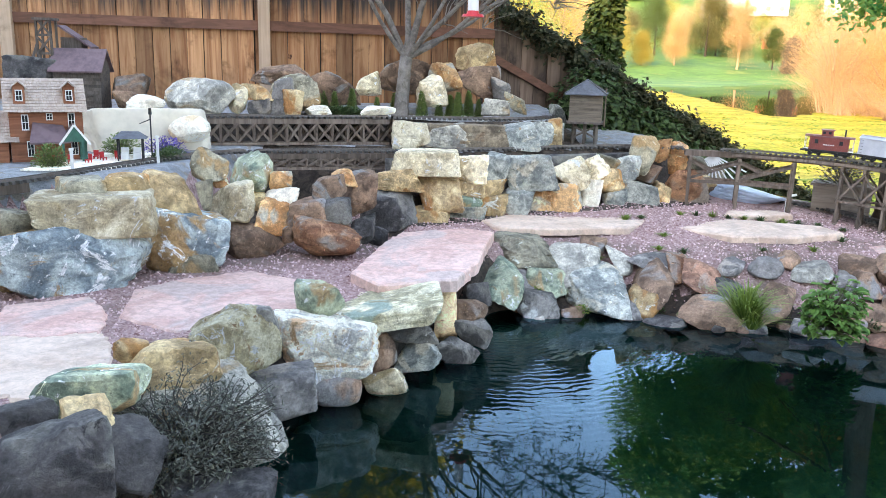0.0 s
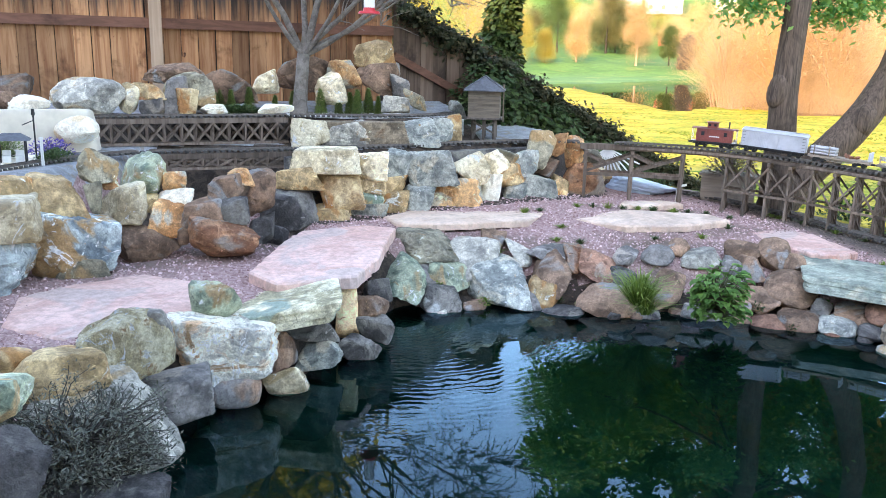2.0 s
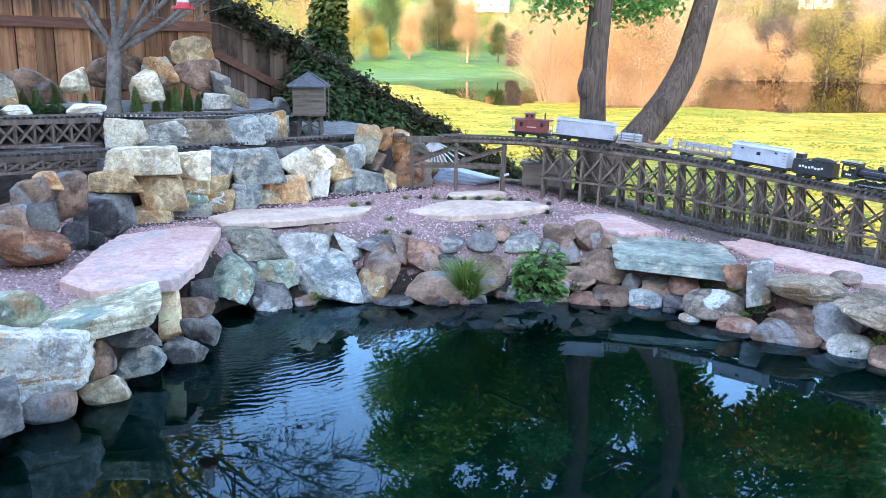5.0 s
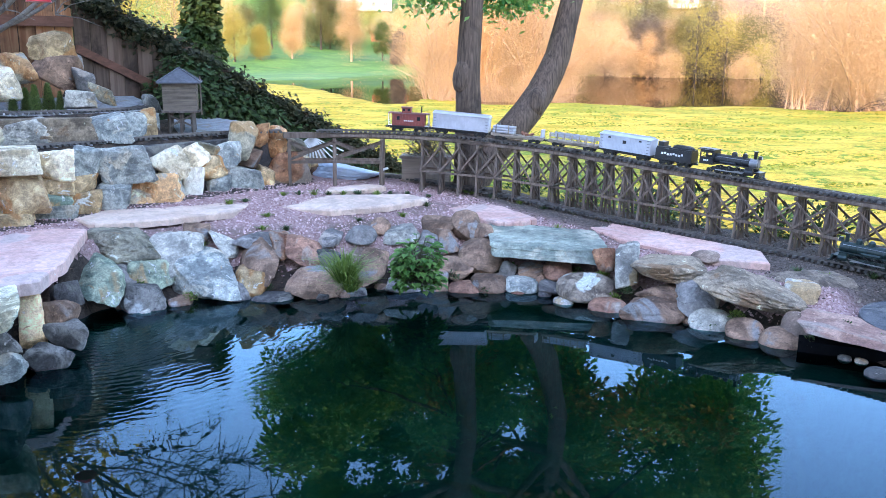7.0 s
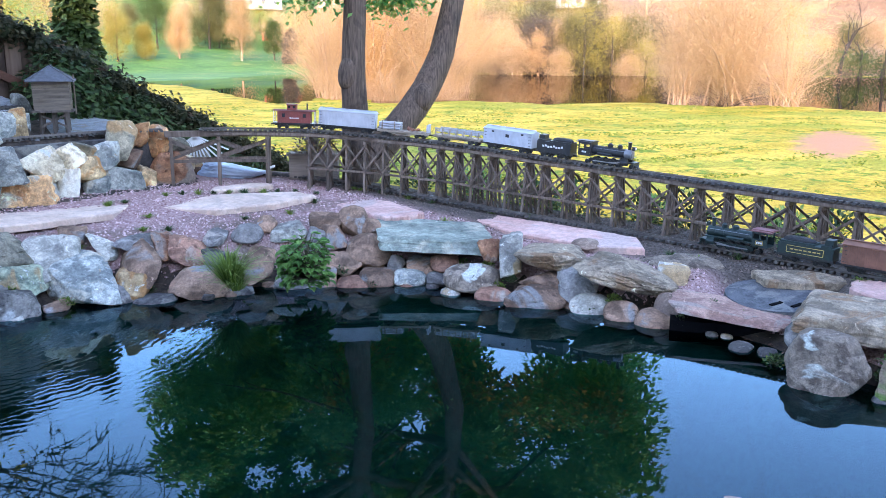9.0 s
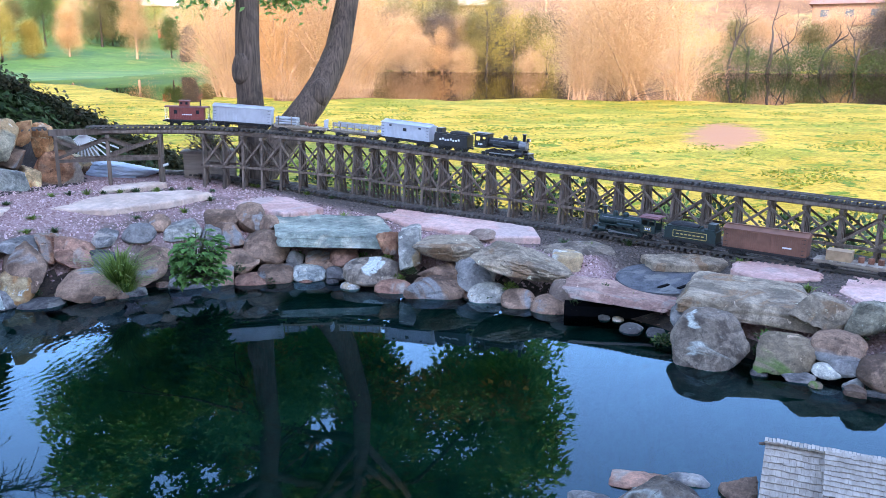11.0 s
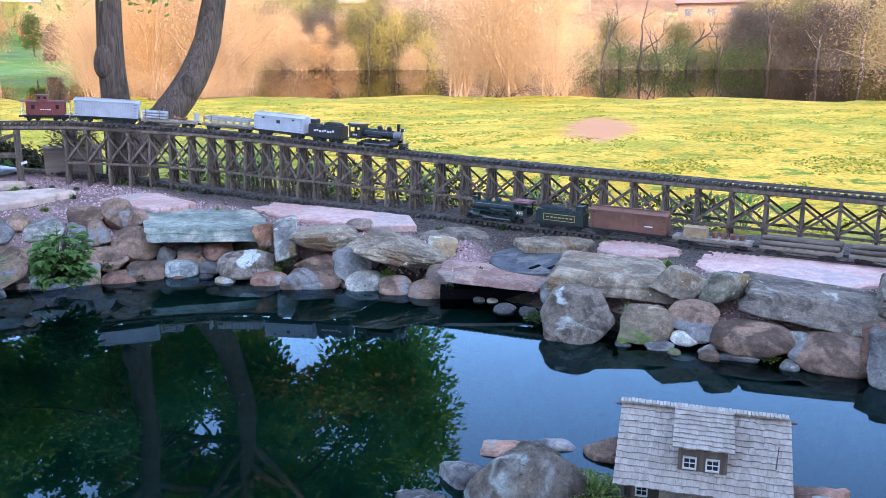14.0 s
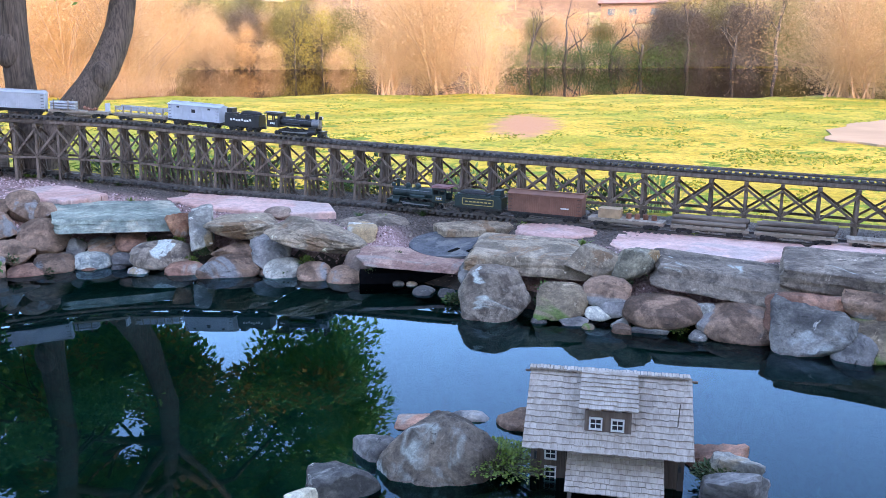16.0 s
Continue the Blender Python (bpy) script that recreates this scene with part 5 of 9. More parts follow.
for k in range(8):
    far_tree(80 + k * 3.0, 172 + (k % 3) * 6, 16 + k % 4, 14, ("orange", "straw", "olive")[k % 3], 260 + k, "tall pale tree on the far bank", trunk=0.05, count=3600)
for k in range(16):
    far_tree(31 + k * 3.6, 262 + (k % 3) * 14, (17 if 56 < 31 + k * 3.6 < 67 else 25) + (k * 7) % 6, 24, ("straw", "orange", "yellow", "straw")[k % 4], 140 + k, "tall pale tree on the hillside", trunk=0.05, count=2600)

for k in range(10):
    far_tree(56 + k * 1.2, 161 + k % 2, 2.6 + k * 3 % 4 * 0.6, 7, "green", 360 + k, "dark low scrub along the far bank", trunk=0.03, count=700)


def bare_trunk(bearing, r, h, lean, seed):
    """A leafless dark tree at the water's edge: crooked stem and a few boughs."""
    rng, s, tips = random.Random(seed), Shape(), []
    limb(s, (0, 0, -0.3), (lean, 0, 1), h * 0.5, 0.40, rng, 3, tips, 0.24, 6, 0.2)
    root = thing("bare_tree", "dark leafless tree leaning over the lagoon", "tree", Matrix.Translation(polar(bearing, r)), "bare trees on the far bank")
    part("trunk", s, M_TWIG_DARK, root, smooth=True)


for k, (b, h, lean) in enumerate(((57.2, 13, 0.1), (58.4, 11, 0.25), (59.6, 13, -0.15), (61.0, 9, 0.3), (62.6, 12, 0.35), (64.6, 10, 0.0), (67.5, 14, 0.1), (70.3, 13, -0.2), (73.0, 14, 0.2))):
    bare_trunk(b, 160.5, h, lean, 300 + k)
for k in range(9):
    far_tree(56 + k * 1.45, 188 + k % 3 * 6, 6 + k * 5 % 4, 8, ("orange", "olive", "straw")[k % 3], 330 + k, "low scrub below the long building", trunk=0.05, count=1800)
far_bush(51.2, 62, 12.5, 14, "straw", 60, "great pale willow bush standing in the lagoon", 6500)
far_bush(51.0, 60.5, 2.2, 9, "grey", 65, "dark dead tangle at the foot of the willow", 900, dark=True)
for k in range(6):
    far_bush(25.2 + k * 1.5, 63.5 + k % 2, 3.4, 6.5, ("straw", "orange")[k % 2], 640 + k, "low pale brush at the shore", 1600)
far_bush(48.2, 61, 7, 6, "straw", 63, STRAW, 1800)
far_bush(54.5, 61, 6, 7, "straw", 64, STRAW, 1800)
far_bush(77.5, 62, 9.5, 13, "straw", 61, STRAW, 5000)
far_bush(82.5, 60, 9, 12, "orange", 62, STRAW, 4000)


def far_house(bearing, r, z, w, h, d, wall, roof, label, storeys=2, cols=3, trim=None):
    root = thing("house", label, "house", group="houses on the far hillside")
    part("wall", Shape().box((0, 0, h / 2), (w, d, h)), wall, root)
    part("roof", Shape().gable((0, 0, h), w * 1.08, d * 1.15, h * 0.28), roof, root)
    for i in range(cols):
        for j in range(storeys):
            x, zz = (i + 0.5) / cols * w - w / 2, (j + 0.55) / storeys * h
            win = part("window", Shape().box((x, -d / 2 - 0.04, zz), (w / cols * 0.42, 0.1, h / storeys * 0.42)), trim or M_LETTER_WHITE, root)
            part("pane", Shape().box((x, -d / 2 - 0.1, zz), (w / cols * 0.34, 0.06, h / storeys * 0.34)), M_PANE, win)
    p = polar(bearing, r)
    root.matrix_world = pose(p.x, p.y, p.z - 0.5 + z, 0, 0, -bearing)
    return root


M_LETTER_WHITE = plain_mat("trim_white", (0.75, 0.74, 0.70), 0.6, var=0.05)
M_PANE = plain_mat("far_pane", (0.05, 0.06, 0.08), 0.1, var=0.1, relief=0)
M_STUCCO = plain_mat("stucco_pale", (0.66, 0.62, 0.55), 0.9, var=0.08, scale=2)
M_STUCCO_WARM = plain_mat("stucco_warm", (0.28, 0.16, 0.10), 0.9, var=0.08, scale=2)
M_TILE = plain_mat("roof_tile", (0.30, 0.15, 0.10), 0.9, var=0.2, scale=3)
M_DECK = plain_mat("deck_red", (0.36, 0.10, 0.05), 0.8, var=0.2, scale=3)
far_house(17.6, 285, 0, 13, 8, 9, M_STUCCO, M_TILE, "white two-storey house on the hillside")
far_house(20.3, 292, 0, 12, 8, 9, M_STUCCO, M_TILE, "white two-storey house on the hillside")
far_house(24.6, 280, 0, 11, 9, 9, M_STUCCO, M_TILE, "white two-storey house on the hillside")
far_house(11.6, 300, 0, 14, 8, 9, M_STUCCO, M_TILE, "white two-storey house on the hillside")
far_house(41.0, 300, 0, 15, 8, 9, M_STUCCO, M_TILE, "pale house above the far bank")
far_house(64.6, 225, 4.6, 21, 4.6, 16, M_STUCCO_WARM, M_TILE, "long low building with a brown roof", 1, 4, M_STUCCO_WARM)
_p = polar(21.8, 255)
_d = thing("deck", "red timber deck and fence on the hillside", "deck", pose(_p.x, _p.y, _p.z, 0, 0, -23))
for k in range(16):
    part("board", Shape().box((-7 + k * 0.95, 0, 1.8), (0.8, 0.15, 2.4)), M_DECK, _d)
part("rail", Shape().box((0, 0, 3.1), (15.4, 0.25, 0.25)), M_DECK, _d)

# ---- trains ----
M_BLACK = plain_mat("loco_black", (0.018, 0.019, 0.021), 0.42, 0.0, 0.3, 40, 0.1)
M_GREY_METAL = plain_mat("smokebox_grey", (0.22, 0.22, 0.23), 0.45, 0.5)
M_RED_CAR = plain_mat("caboose_red", (0.20, 0.045, 0.035), 0.6, 0.0, 0.2, 30)
M_WHITE_CAR = plain_mat("car_white", (0.44, 0.45, 0.48), 0.65, 0.0, 0.12, 18)
M_BLUE_CAR = plain_mat("car_bluegrey", (0.50, 0.53, 0.58), 0.65, 0.0, 0.10, 18)
M_BROWN_CAR = plain_mat("car_brown", (0.22, 0.10, 0.065), 0.75, 0.0, 0.2, 18)
M_DARK_GREEN = plain_mat("loco_green", (0.012, 0.030, 0.030), 0.45, 0.0, 0.25, 40)
M_ROOF_RED = plain_mat("roof_red", (0.22, 0.10, 0.10), 0.7)
M_CAR_WOOD = wood_mat("car_wood", (0.26, 0.21, 0.16), (0.42, 0.36, 0.29), (3, 40, 40))
M_PIPE = plain_mat("pipe_grey", (0.42, 0.43, 0.45), 0.5, 0.3)
M_RUST = plain_mat("rust_scrap", (0.24, 0.10, 0.06), 0.85, 0.0, 0.4, 40)
M_LETTER = plain_mat("lettering_white", (0.72, 0.72, 0.70), 0.7, var=0.05)
M_YELLOW_LINE = plain_mat("lining_yellow", (0.55, 0.40, 0.12), 0.6, var=0.1)
M_GLASS_DARK = plain_mat("window_dark", (0.02, 0.022, 0.025), 0.12, var=0.1, relief=0)
M_COAL = plain_mat("coal", (0.015, 0.015, 0.016), 0.6, 0.0, 0.5, 80, 1.0)
M_LOG = wood_mat("log_bark", (0.12, 0.09, 0.07), (0.24, 0.19, 0.15), (3, 30, 30))


def wheel_mesh(r, name="wheel"):
    s = Shape()
    s.rod((0, -0.005, 0), (0, 0.005, 0), r, n=16)
    s.rod((0, -0.007, 0), (0, -0.005, 0), r * 0.45, n=8)
    s.rod((0, 0.005, 0), (0, 0.007, 0), r * 0.45, n=8)
    return s.mesh(name, M_BLACK)


WHEEL, DRIVER, BIG_DRIVER = wheel_mesh(0.016), wheel_mesh(0.028), wheel_mesh(0.028)


def add_wheel(me, x, y, r, parent):
    w = new("wheel", me)
    w.parent = parent
    w.location = (x, y, r)


def truck(x, parent):
    """A two-axle truck with side frames."""
    s = Shape()
    for y in (-0.034, 0.034):
        s.box((x, y, 0.020), (0.085, 0.006, 0.012))
        s.box((x, y, 0.026), (0.03, 0.008, 0.018))
        for dx in (-0.030, 0.030):
            s.box((x + dx, y, 0.017), (0.014, 0.010, 0.012))
    s.box((x, 0, 0.028), (0.02, 0.07, 0.012))
    t = part("truck", s, M_BLACK, parent)
    for dx in (-0.030, 0.030):
        for y in (-0.0225, 0.0225):
            add_wheel(WHEEL, x + dx, y, 0.016, t)


def underframe(root, L, material=M_BLACK, deck=0.042, w=0.105):
    s = Shape()
    s.box((0, 0, deck), (L, w, 0.012))
    s.box((0, 0, deck - 0.012), (L * 0.95, 0.03, 0.014))
    for y in (-0.045, 0.045):
        s.beam((-L * 0.3, y, deck - 0.006), (-L * 0.12, y, deck - 0.022), 0.003, 0.003)
        s.beam((-L * 0.12, y, deck - 0.022), (L * 0.12, y, deck - 0.022), 0.003, 0.003)
        s.beam((L * 0.12, y, deck - 0.022), (L * 0.3, y, deck - 0.006), 0.003, 0.003)
    part("underframe", s, material, root)
    for e in (-1, 1):
        part("coupler", Shape().box((e * (L / 2 + 0.012), 0, 0.034), (0.03, 0.014, 0.014)), M_BLACK, root)
        truck(e * (L / 2 - 0.075), root)


def planks(s, L, y, z0, z1, pitch=0.012):
    """Vertical boards on a car side."""
    n = int(L / pitch)
    for i in range(n):
        s.box((-L / 2 + (i + 0.5) * L / n, y, (z0 + z1) / 2), (L / n - 0.0012, 0.004, z1 - z0))


def box_car(name, label, L, body, roof, h=0.115, mark=None, door=True):
    root = thing(name, label, "train car", group="cars of the model trains")
    underframe(root, L)
    s = Shape().box((0, 0, 0.048 + h / 2), (L, 0.104, h))
    for y in (-0.053, 0.053):
        planks(s, L, y, 0.049, 0.048 + h)
    part("body", s, body, root)
    r = Shape()
    top = 0.048 + h
    r.add([(-L / 2 - .006, -0.06, top), (L / 2 + .006, -0.06, top), (L / 2 + .006, 0, top + 0.016), (-L / 2 - .006, 0, top + 0.016), (L / 2 + .006, 0.06, top), (-L / 2 - .006, 0.06, top),
           (-L / 2 - .006, -0.06, top - .004), (L / 2 + .006, -0.06, top - .004), (L / 2 + .006, 0.06, top - .004), (-L / 2 - .006, 0.06, top - .004)],
          [(0, 1, 2, 3), (3, 2, 4, 5), (6, 7, 1, 0), (5, 4, 8, 9), (9, 8, 7, 6), (0, 3, 5, 9, 6), (1, 7, 8, 4, 2)])
    r.box((0, 0, top + 0.019), (L, 0.018, 0.004))
    part("roof", r, roof, root)
    if door:
        for y in (-0.056, 0.056):
            d = Shape().box((0, y, 0.048 + h * 0.48), (0.075, 0.004, h * 0.86))
            d.box((0, y * 1.03, 0.048 + h * 0.94), (0.16, 0.004, 0.005)).box((0, y * 1.03, 0.053), (0.16, 0.004, 0.004))
            for k in (-0.03, 0.03):
                d.box((k, y * 1.04, 0.048 + h * 0.5), (0.004, 0.003, h * 0.8))
            part("door", d, body, root)
    for e in (-1, 1):
        lad = Shape()
        for y in (-0.058, 0.058):
            for k in range(5):
                lad.box((e * (L / 2 - 0.018), y, 0.062 + k * 0.022), (0.022, 0.002, 0.002))
        part("ladder", lad, M_BLACK, root)
    if mark:
        for y in (-0.0585, 0.0585):
            for x0, z0, w, hh in mark:
                part("marking", Shape().box((x0, y, z0), (w, 0.002, hh)), M_LETTER if body is not M_BLUE_CAR else M_BLACK, root)
    return root


def caboose():
    L, h = 0.27, 0.095
    root = thing("caboose", "red model caboose with cupola and white lettering", "train car", group="cars of the model trains")
    underframe(root, 0.335)
    s = Shape().box((0, 0, 0.048 + h / 2), (L, 0.10, h))
    for y in (-0.051, 0.051):
        planks(s, L, y, 0.049, 0.048 + h)
    part("body", s, M_RED_CAR, root)
    r = Shape().box((0, 0, 0.146), (0.34, 0.118, 0.006)).box((0, 0, 0.151), (0.34, 0.07, 0.006))
    part("roof", r, M_ROOF_RED, root)
    c = Shape().box((-0.02, 0, 0.172), (0.075, 0.085, 0.042))
    cup = part("cupola", c, M_RED_CAR, root)
    part("roof", Shape().box((-0.02, 0, 0.196), (0.092, 0.10, 0.006)), M_ROOF_RED, cup)
    for x in (-0.04, 0.0):
        for y in (-0.0435, 0.0435):
            part("window", Shape().box((x, y, 0.176), (0.018, 0.002, 0.018)), M_GLASS_DARK, cup)
    for y in (-0.0545, 0.0545):
        for x in (-0.085, 0.085):
            part("window", Shape().box((x, y, 0.108), (0.024, 0.003, 0.03)), M_GLASS_DARK, root)
        for k in range(5):
            part("marking", Shape().box((-0.03 + k * 0.016, y, 0.088), (0.011, 0.002, 0.008)), M_LETTER, root)
    for e in (-1, 1):
        g = Shape().box((e * 0.152, 0, 0.046), (0.034, 0.10, 0.005))
        for y in (-0.047, 0.047):
            g.rod((e * 0.166, y, 0.046), (e * 0.166, y, 0.145), 0.002, n=6)
        for z in (0.07, 0.09):
            g.box((e * 0.166, 0, z), (0.003, 0.095, 0.003))
        part("platform_rail", g, M_LETTER, root)
    part("smoke_pipe", Shape().rod((0.10, 0.02, 0.15), (0.10, 0.02, 0.205), 0.006, n=8), M_BLACK, root)
    return root


def flat_car(label, L, load, material=M_CAR_WOOD):
    root = thing("flat_car", label, "train car", group="cars of the model trains")
    underframe(root, L, M_CAR_WOOD)
    n = int(L / 0.02)
    for i in range(n):
        part("plank", Shape().box((-L / 2 + (i + .5) * L / n, 0, 0.051), (L / n - 0.0015, 0.108, 0.006)), material, root)
    load(root, L)
    return root


def load_stakes(root, L):
    for y in (-0.052, 0.052):
        for k in range(7):
            part("stake", Shape().box((-L / 2 + 0.02 + k * (L - 0.04) / 6, y, 0.08), (0.008, 0.006, 0.056)), M_CAR_WOOD, root)
        for z in (0.086, 0.102):
            part("side_board", Shape().box((0, y * 0.9, z), (L - 0.02, 0.004, 0.013)), M_PIPE, root)


def load_pipes_and_scrap(root, L):
    for k in range(3):
        for j in range(4):
            part("pipe", Shape().rod((-L / 2 + 0.01, -0.036 + j * 0.024, 0.066 + k * 0.020), (-0.03, -0.036 + j * 0.024, 0.066 + k * 0.020), 0.009, n=8), M_PIPE, root)
    for x in (-L / 2 + 0.04, -0.07):
        for y in (-0.052, 0.052):
            part("stake", Shape().box((x, y, 0.09), (0.008, 0.006, 0.078)), M_CAR_WOOD, root)
    rng = random.Random(8)
    for k in range(9):
        a = Vector((rng.uniform(0.02, L / 2 - 0.05), rng.uniform(-0.04, 0.04), 0.062))
        part("scrap", Shape().rod(a, a + Vector((rng.uniform(-.03, .03), rng.uniform(-.03, .03), rng.uniform(0.004, 0.02))), 0.009, n=7), M_RUST, root)
    part("end_board", Shape().box((L / 2 - 0.012, 0, 0.086), (0.012, 0.10, 0.064)), M_WHITE_CAR, root)


def load_crate(root, L):
    c = part("crate", Shape().box((0.10, 0, 0.083), (0.13, 0.085, 0.056)), plain_mat("crate_wood", (0.42, 0.28, 0.16), 0.8), root)
    for x in (0.045, 0.10, 0.155):
        part("batten", Shape().box((x, -0.044, 0.083), (0.01, 0.004, 0.054)), M_CAR_WOOD, c)
    for k in range(4):
        part("barrel", Shape().rod((-0.16 + k * 0.05, -0.01, 0.054), (-0.16 + k * 0.05, -0.01, 0.085), 0.016, n=10), M_RUST, root)


def load_logs(root, L):
    rng = random.Random(3)
    for k, (y, z) in enumerate(((-0.03, 0.070), (0.0, 0.070), (0.03, 0.070), (-0.015, 0.095), (0.015, 0.095))):
        part("log", Shape().rod((-L / 2 + rng.uniform(0, .03), y, z), (L / 2 - rng.uniform(0, .04), y, z), 0.0155, 0.0135, 9), M_LOG, root)


def locomotive(label, body, lining, cab_roof):
    """An outside-frame Mikado: boiler, domes, cab, running gear, cowcatcher. Front at +x."""
    root = thing("locomotive", label, "locomotive", group="model locomotives")
    b = Shape()
    b.rod((-0.10, 0, 0.098), (0.145, 0, 0.098), 0.036, 0.032, 20)
    for x in (-0.06, -0.01, 0.04, 0.09):
        b.rod((x, 0, 0.098), (x + 0.004, 0, 0.098), 0.0365, n=20)
    part("boiler", b, body, root, smooth=False)
    f = Shape().rod((0.145, 0, 0.098), (0.198, 0, 0.098), 0.034, n=20).rod((0.198, 0, 0.098), (0.203, 0, 0.098), 0.025, 0.022, 16)
    part("smokebox", f, M_GREY_METAL if body is M_BLACK else body, root)
    part("smokestack", Shape().rod((0.172, 0, 0.128), (0.172, 0, 0.180), 0.011, 0.013, 14).rod((0.172, 0, 0.178), (0.172, 0, 0.183), 0.016, n=14), body, root)
    for x, r in ((0.10, 0.018), (0.025, 0.020)):
        part("dome", Shape().rod((x, 0, 0.125), (x, 0, 0.150), r, r * 0.96, 16).rod((x, 0, 0.150), (x, 0, 0.160), r * 0.96, r * 0.45, 16), body, root)
    part("bell", Shape().rod((0.062, 0, 0.135), (0.062, 0, 0.152), 0.011, 0.006, 12).box((0.062, 0, 0.134), (0.006, 0.028, 0.006)), M_YELLOW_LINE, root)
    h = part("headlight", Shape().box((0.206, 0, 0.142), (0.022, 0.022, 0.024)).box((0.192, 0, 0.130), (0.03, 0.02, 0.004)), body, root)
    part("lens", Shape().rod((0.217, 0, 0.142), (0.220, 0, 0.142), 0.008, n=12), M_LETTER, h)
    for y in (-1, 1):
        part("air_tank", Shape().rod((-0.05, y * 0.047, 0.083), (0.06, y * 0.047, 0.083), 0.009, n=10), body, root)
        part("running_board", Shape().box((0.045, y * 0.048, 0.073), (0.31, 0.026, 0.004)), body, root)
        part("handrail", Shape().rod((-0.08, y * 0.037, 0.118), (0.18, y * 0.034, 0.118), 0.0016, n=6), M_GREY_METAL, root)
        part("cylinder", Shape().rod((0.135, y * 0.048, 0.040), (0.188, y * 0.048, 0.040), 0.019, n=14).box((0.16, y * 0.048, 0.062), (0.05, 0.024, 0.018)), body, root)
        part("frame", Shape().box((0.02, y * 0.036, 0.034), (0.26, 0.005, 0.024)), body, root)
        part("side_rod", Shape().box((0.02, y * 0.047, 0.028), (0.20, 0.004, 0.007)).beam((0.135, y * 0.050, 0.040), (0.02, y * 0.050, 0.028), 0.004, 0.006), M_GREY_METAL, root)
        for x in (-0.07, -0.01, 0.05, 0.11):
            add_wheel(DRIVER, x, y * 0.0225, 0.028, root)
            part("counterweight", Shape().rod((x, y * 0.041, 0.028), (x, y * 0.046, 0.028), 0.015, n=10), body, root)
        for x in (-0.135, 0.205):
            add_wheel(WHEEL, x, y * 0.0225, 0.016, root)
    # cab
    c = Shape()
    for y in (-0.055, 0.055):
        c.box((-0.15, y, 0.083), (0.095, 0.004, 0.046)).box((-0.15, y, 0.144), (0.095, 0.004, 0.014))
        for x in (-0.194, -0.150, -0.106):
            c.box((x, y, 0.122), (0.010, 0.004, 0.034))
    c.box((-0.104, 0, 0.105), (0.004, 0.11, 0.092)).box((-0.15, 0, 0.058), (0.10, 0.11, 0.006))
    cab = part("cab", c, body, root)
    part("roof", Shape().box((-0.155, 0, 0.153), (0.125, 0.128, 0.005)).box((-0.155, 0, 0.158), (0.125, 0.08, 0.006)), cab_roof, cab)
    for y in (-0.0585, 0.0585):
        if lining:
            for dz in (-0.012, 0.012):
                part("lining", Shape().box((-0.15, y, 0.083 + dz), (0.044, 0.002, 0.002)), M_YELLOW_LINE, cab)
            for dx in (-0.022, 0.022):
                part("lining", Shape().box((-0.15 + dx, y, 0.083), (0.002, 0.002, 0.024)), M_YELLOW_LINE, cab)
        for k in range(3):
            part("marking", Shape().box((-0.163 + k * 0.013, y * 1.005, 0.083), (0.009, 0.002, 0.012)), M_LETTER, cab)
    p = Shape().box((0.228, 0, 0.034), (0.012, 0.10, 0.018))
    for k in range(9):
        p.beam((0.232, -0.044 + k * 0.011, 0.028), (0.262 - abs(k - 4) * 0.005, (-0.044 + k * 0.011) * 0.75, 0.008), 0.004, 0.004)
    p.box((0.25, 0, 0.007), (0.02, 0.07, 0.004))
    part("cowcatcher", p, body, root)
    part("pilot_deck", Shape().box((0.215, 0, 0.046), (0.045, 0.10, 0.005)), body, root)
    return root


def tender(label, body, lining, L=0.29):
    root = thing("tender", label, "tender", group="model locomotives")
    underframe(root, L)
    s = Shape().box((0, 0, 0.048 + 0.034), (L - 0.01, 0.104, 0.068))
    s.box((0.05, 0, 0.122), (L * 0.6, 0.10, 0.012)).box((-L * 0.36, 0, 0.123), (0.06, 0.104, 0.014))
    part("body", s, body, root)
    heap = rock_mesh(L * 0.58, 0.09, 0.05, 2.6, 3, 0, 91, 4)
    sh = Shape().add([v.co + Vector((0.05, 0, 0.128)) for v in heap.vertices], [tuple(f.vertices) for f in heap.polygons])
    part("coal", sh, M_COAL, root)
    part("hatch", Shape().box((-L * 0.38, 0, 0.146), (0.045, 0.07, 0.034)), body, root)
    for y in (-0.0535, 0.0535):
        if lining:
            for dz in (-0.02, 0.02):
                part("lining", Shape().box((0, y, 0.082 + dz), (0.21, 0.002, 0.003)), M_YELLOW_LINE, root)
            for dx in (-0.105, 0.105):
                part("lining", Shape().box((dx, y, 0.082), (0.003, 0.002, 0.042)), M_YELLOW_LINE, root)
            for k in range(7):
                part("marking", Shape().box((-0.08 + k * 0.026, y, 0.082), (0.018, 0.002, 0.007)), M_YELLOW_LINE, root)
        else:
            for k in range(8):
                part("marking", Shape().box((-0.085 + k * 0.022, y, 0.084 + 0.004 * math.sin(k * 2)), (0.015, 0.002, 0.014)), M_LETTER, root)
    return root


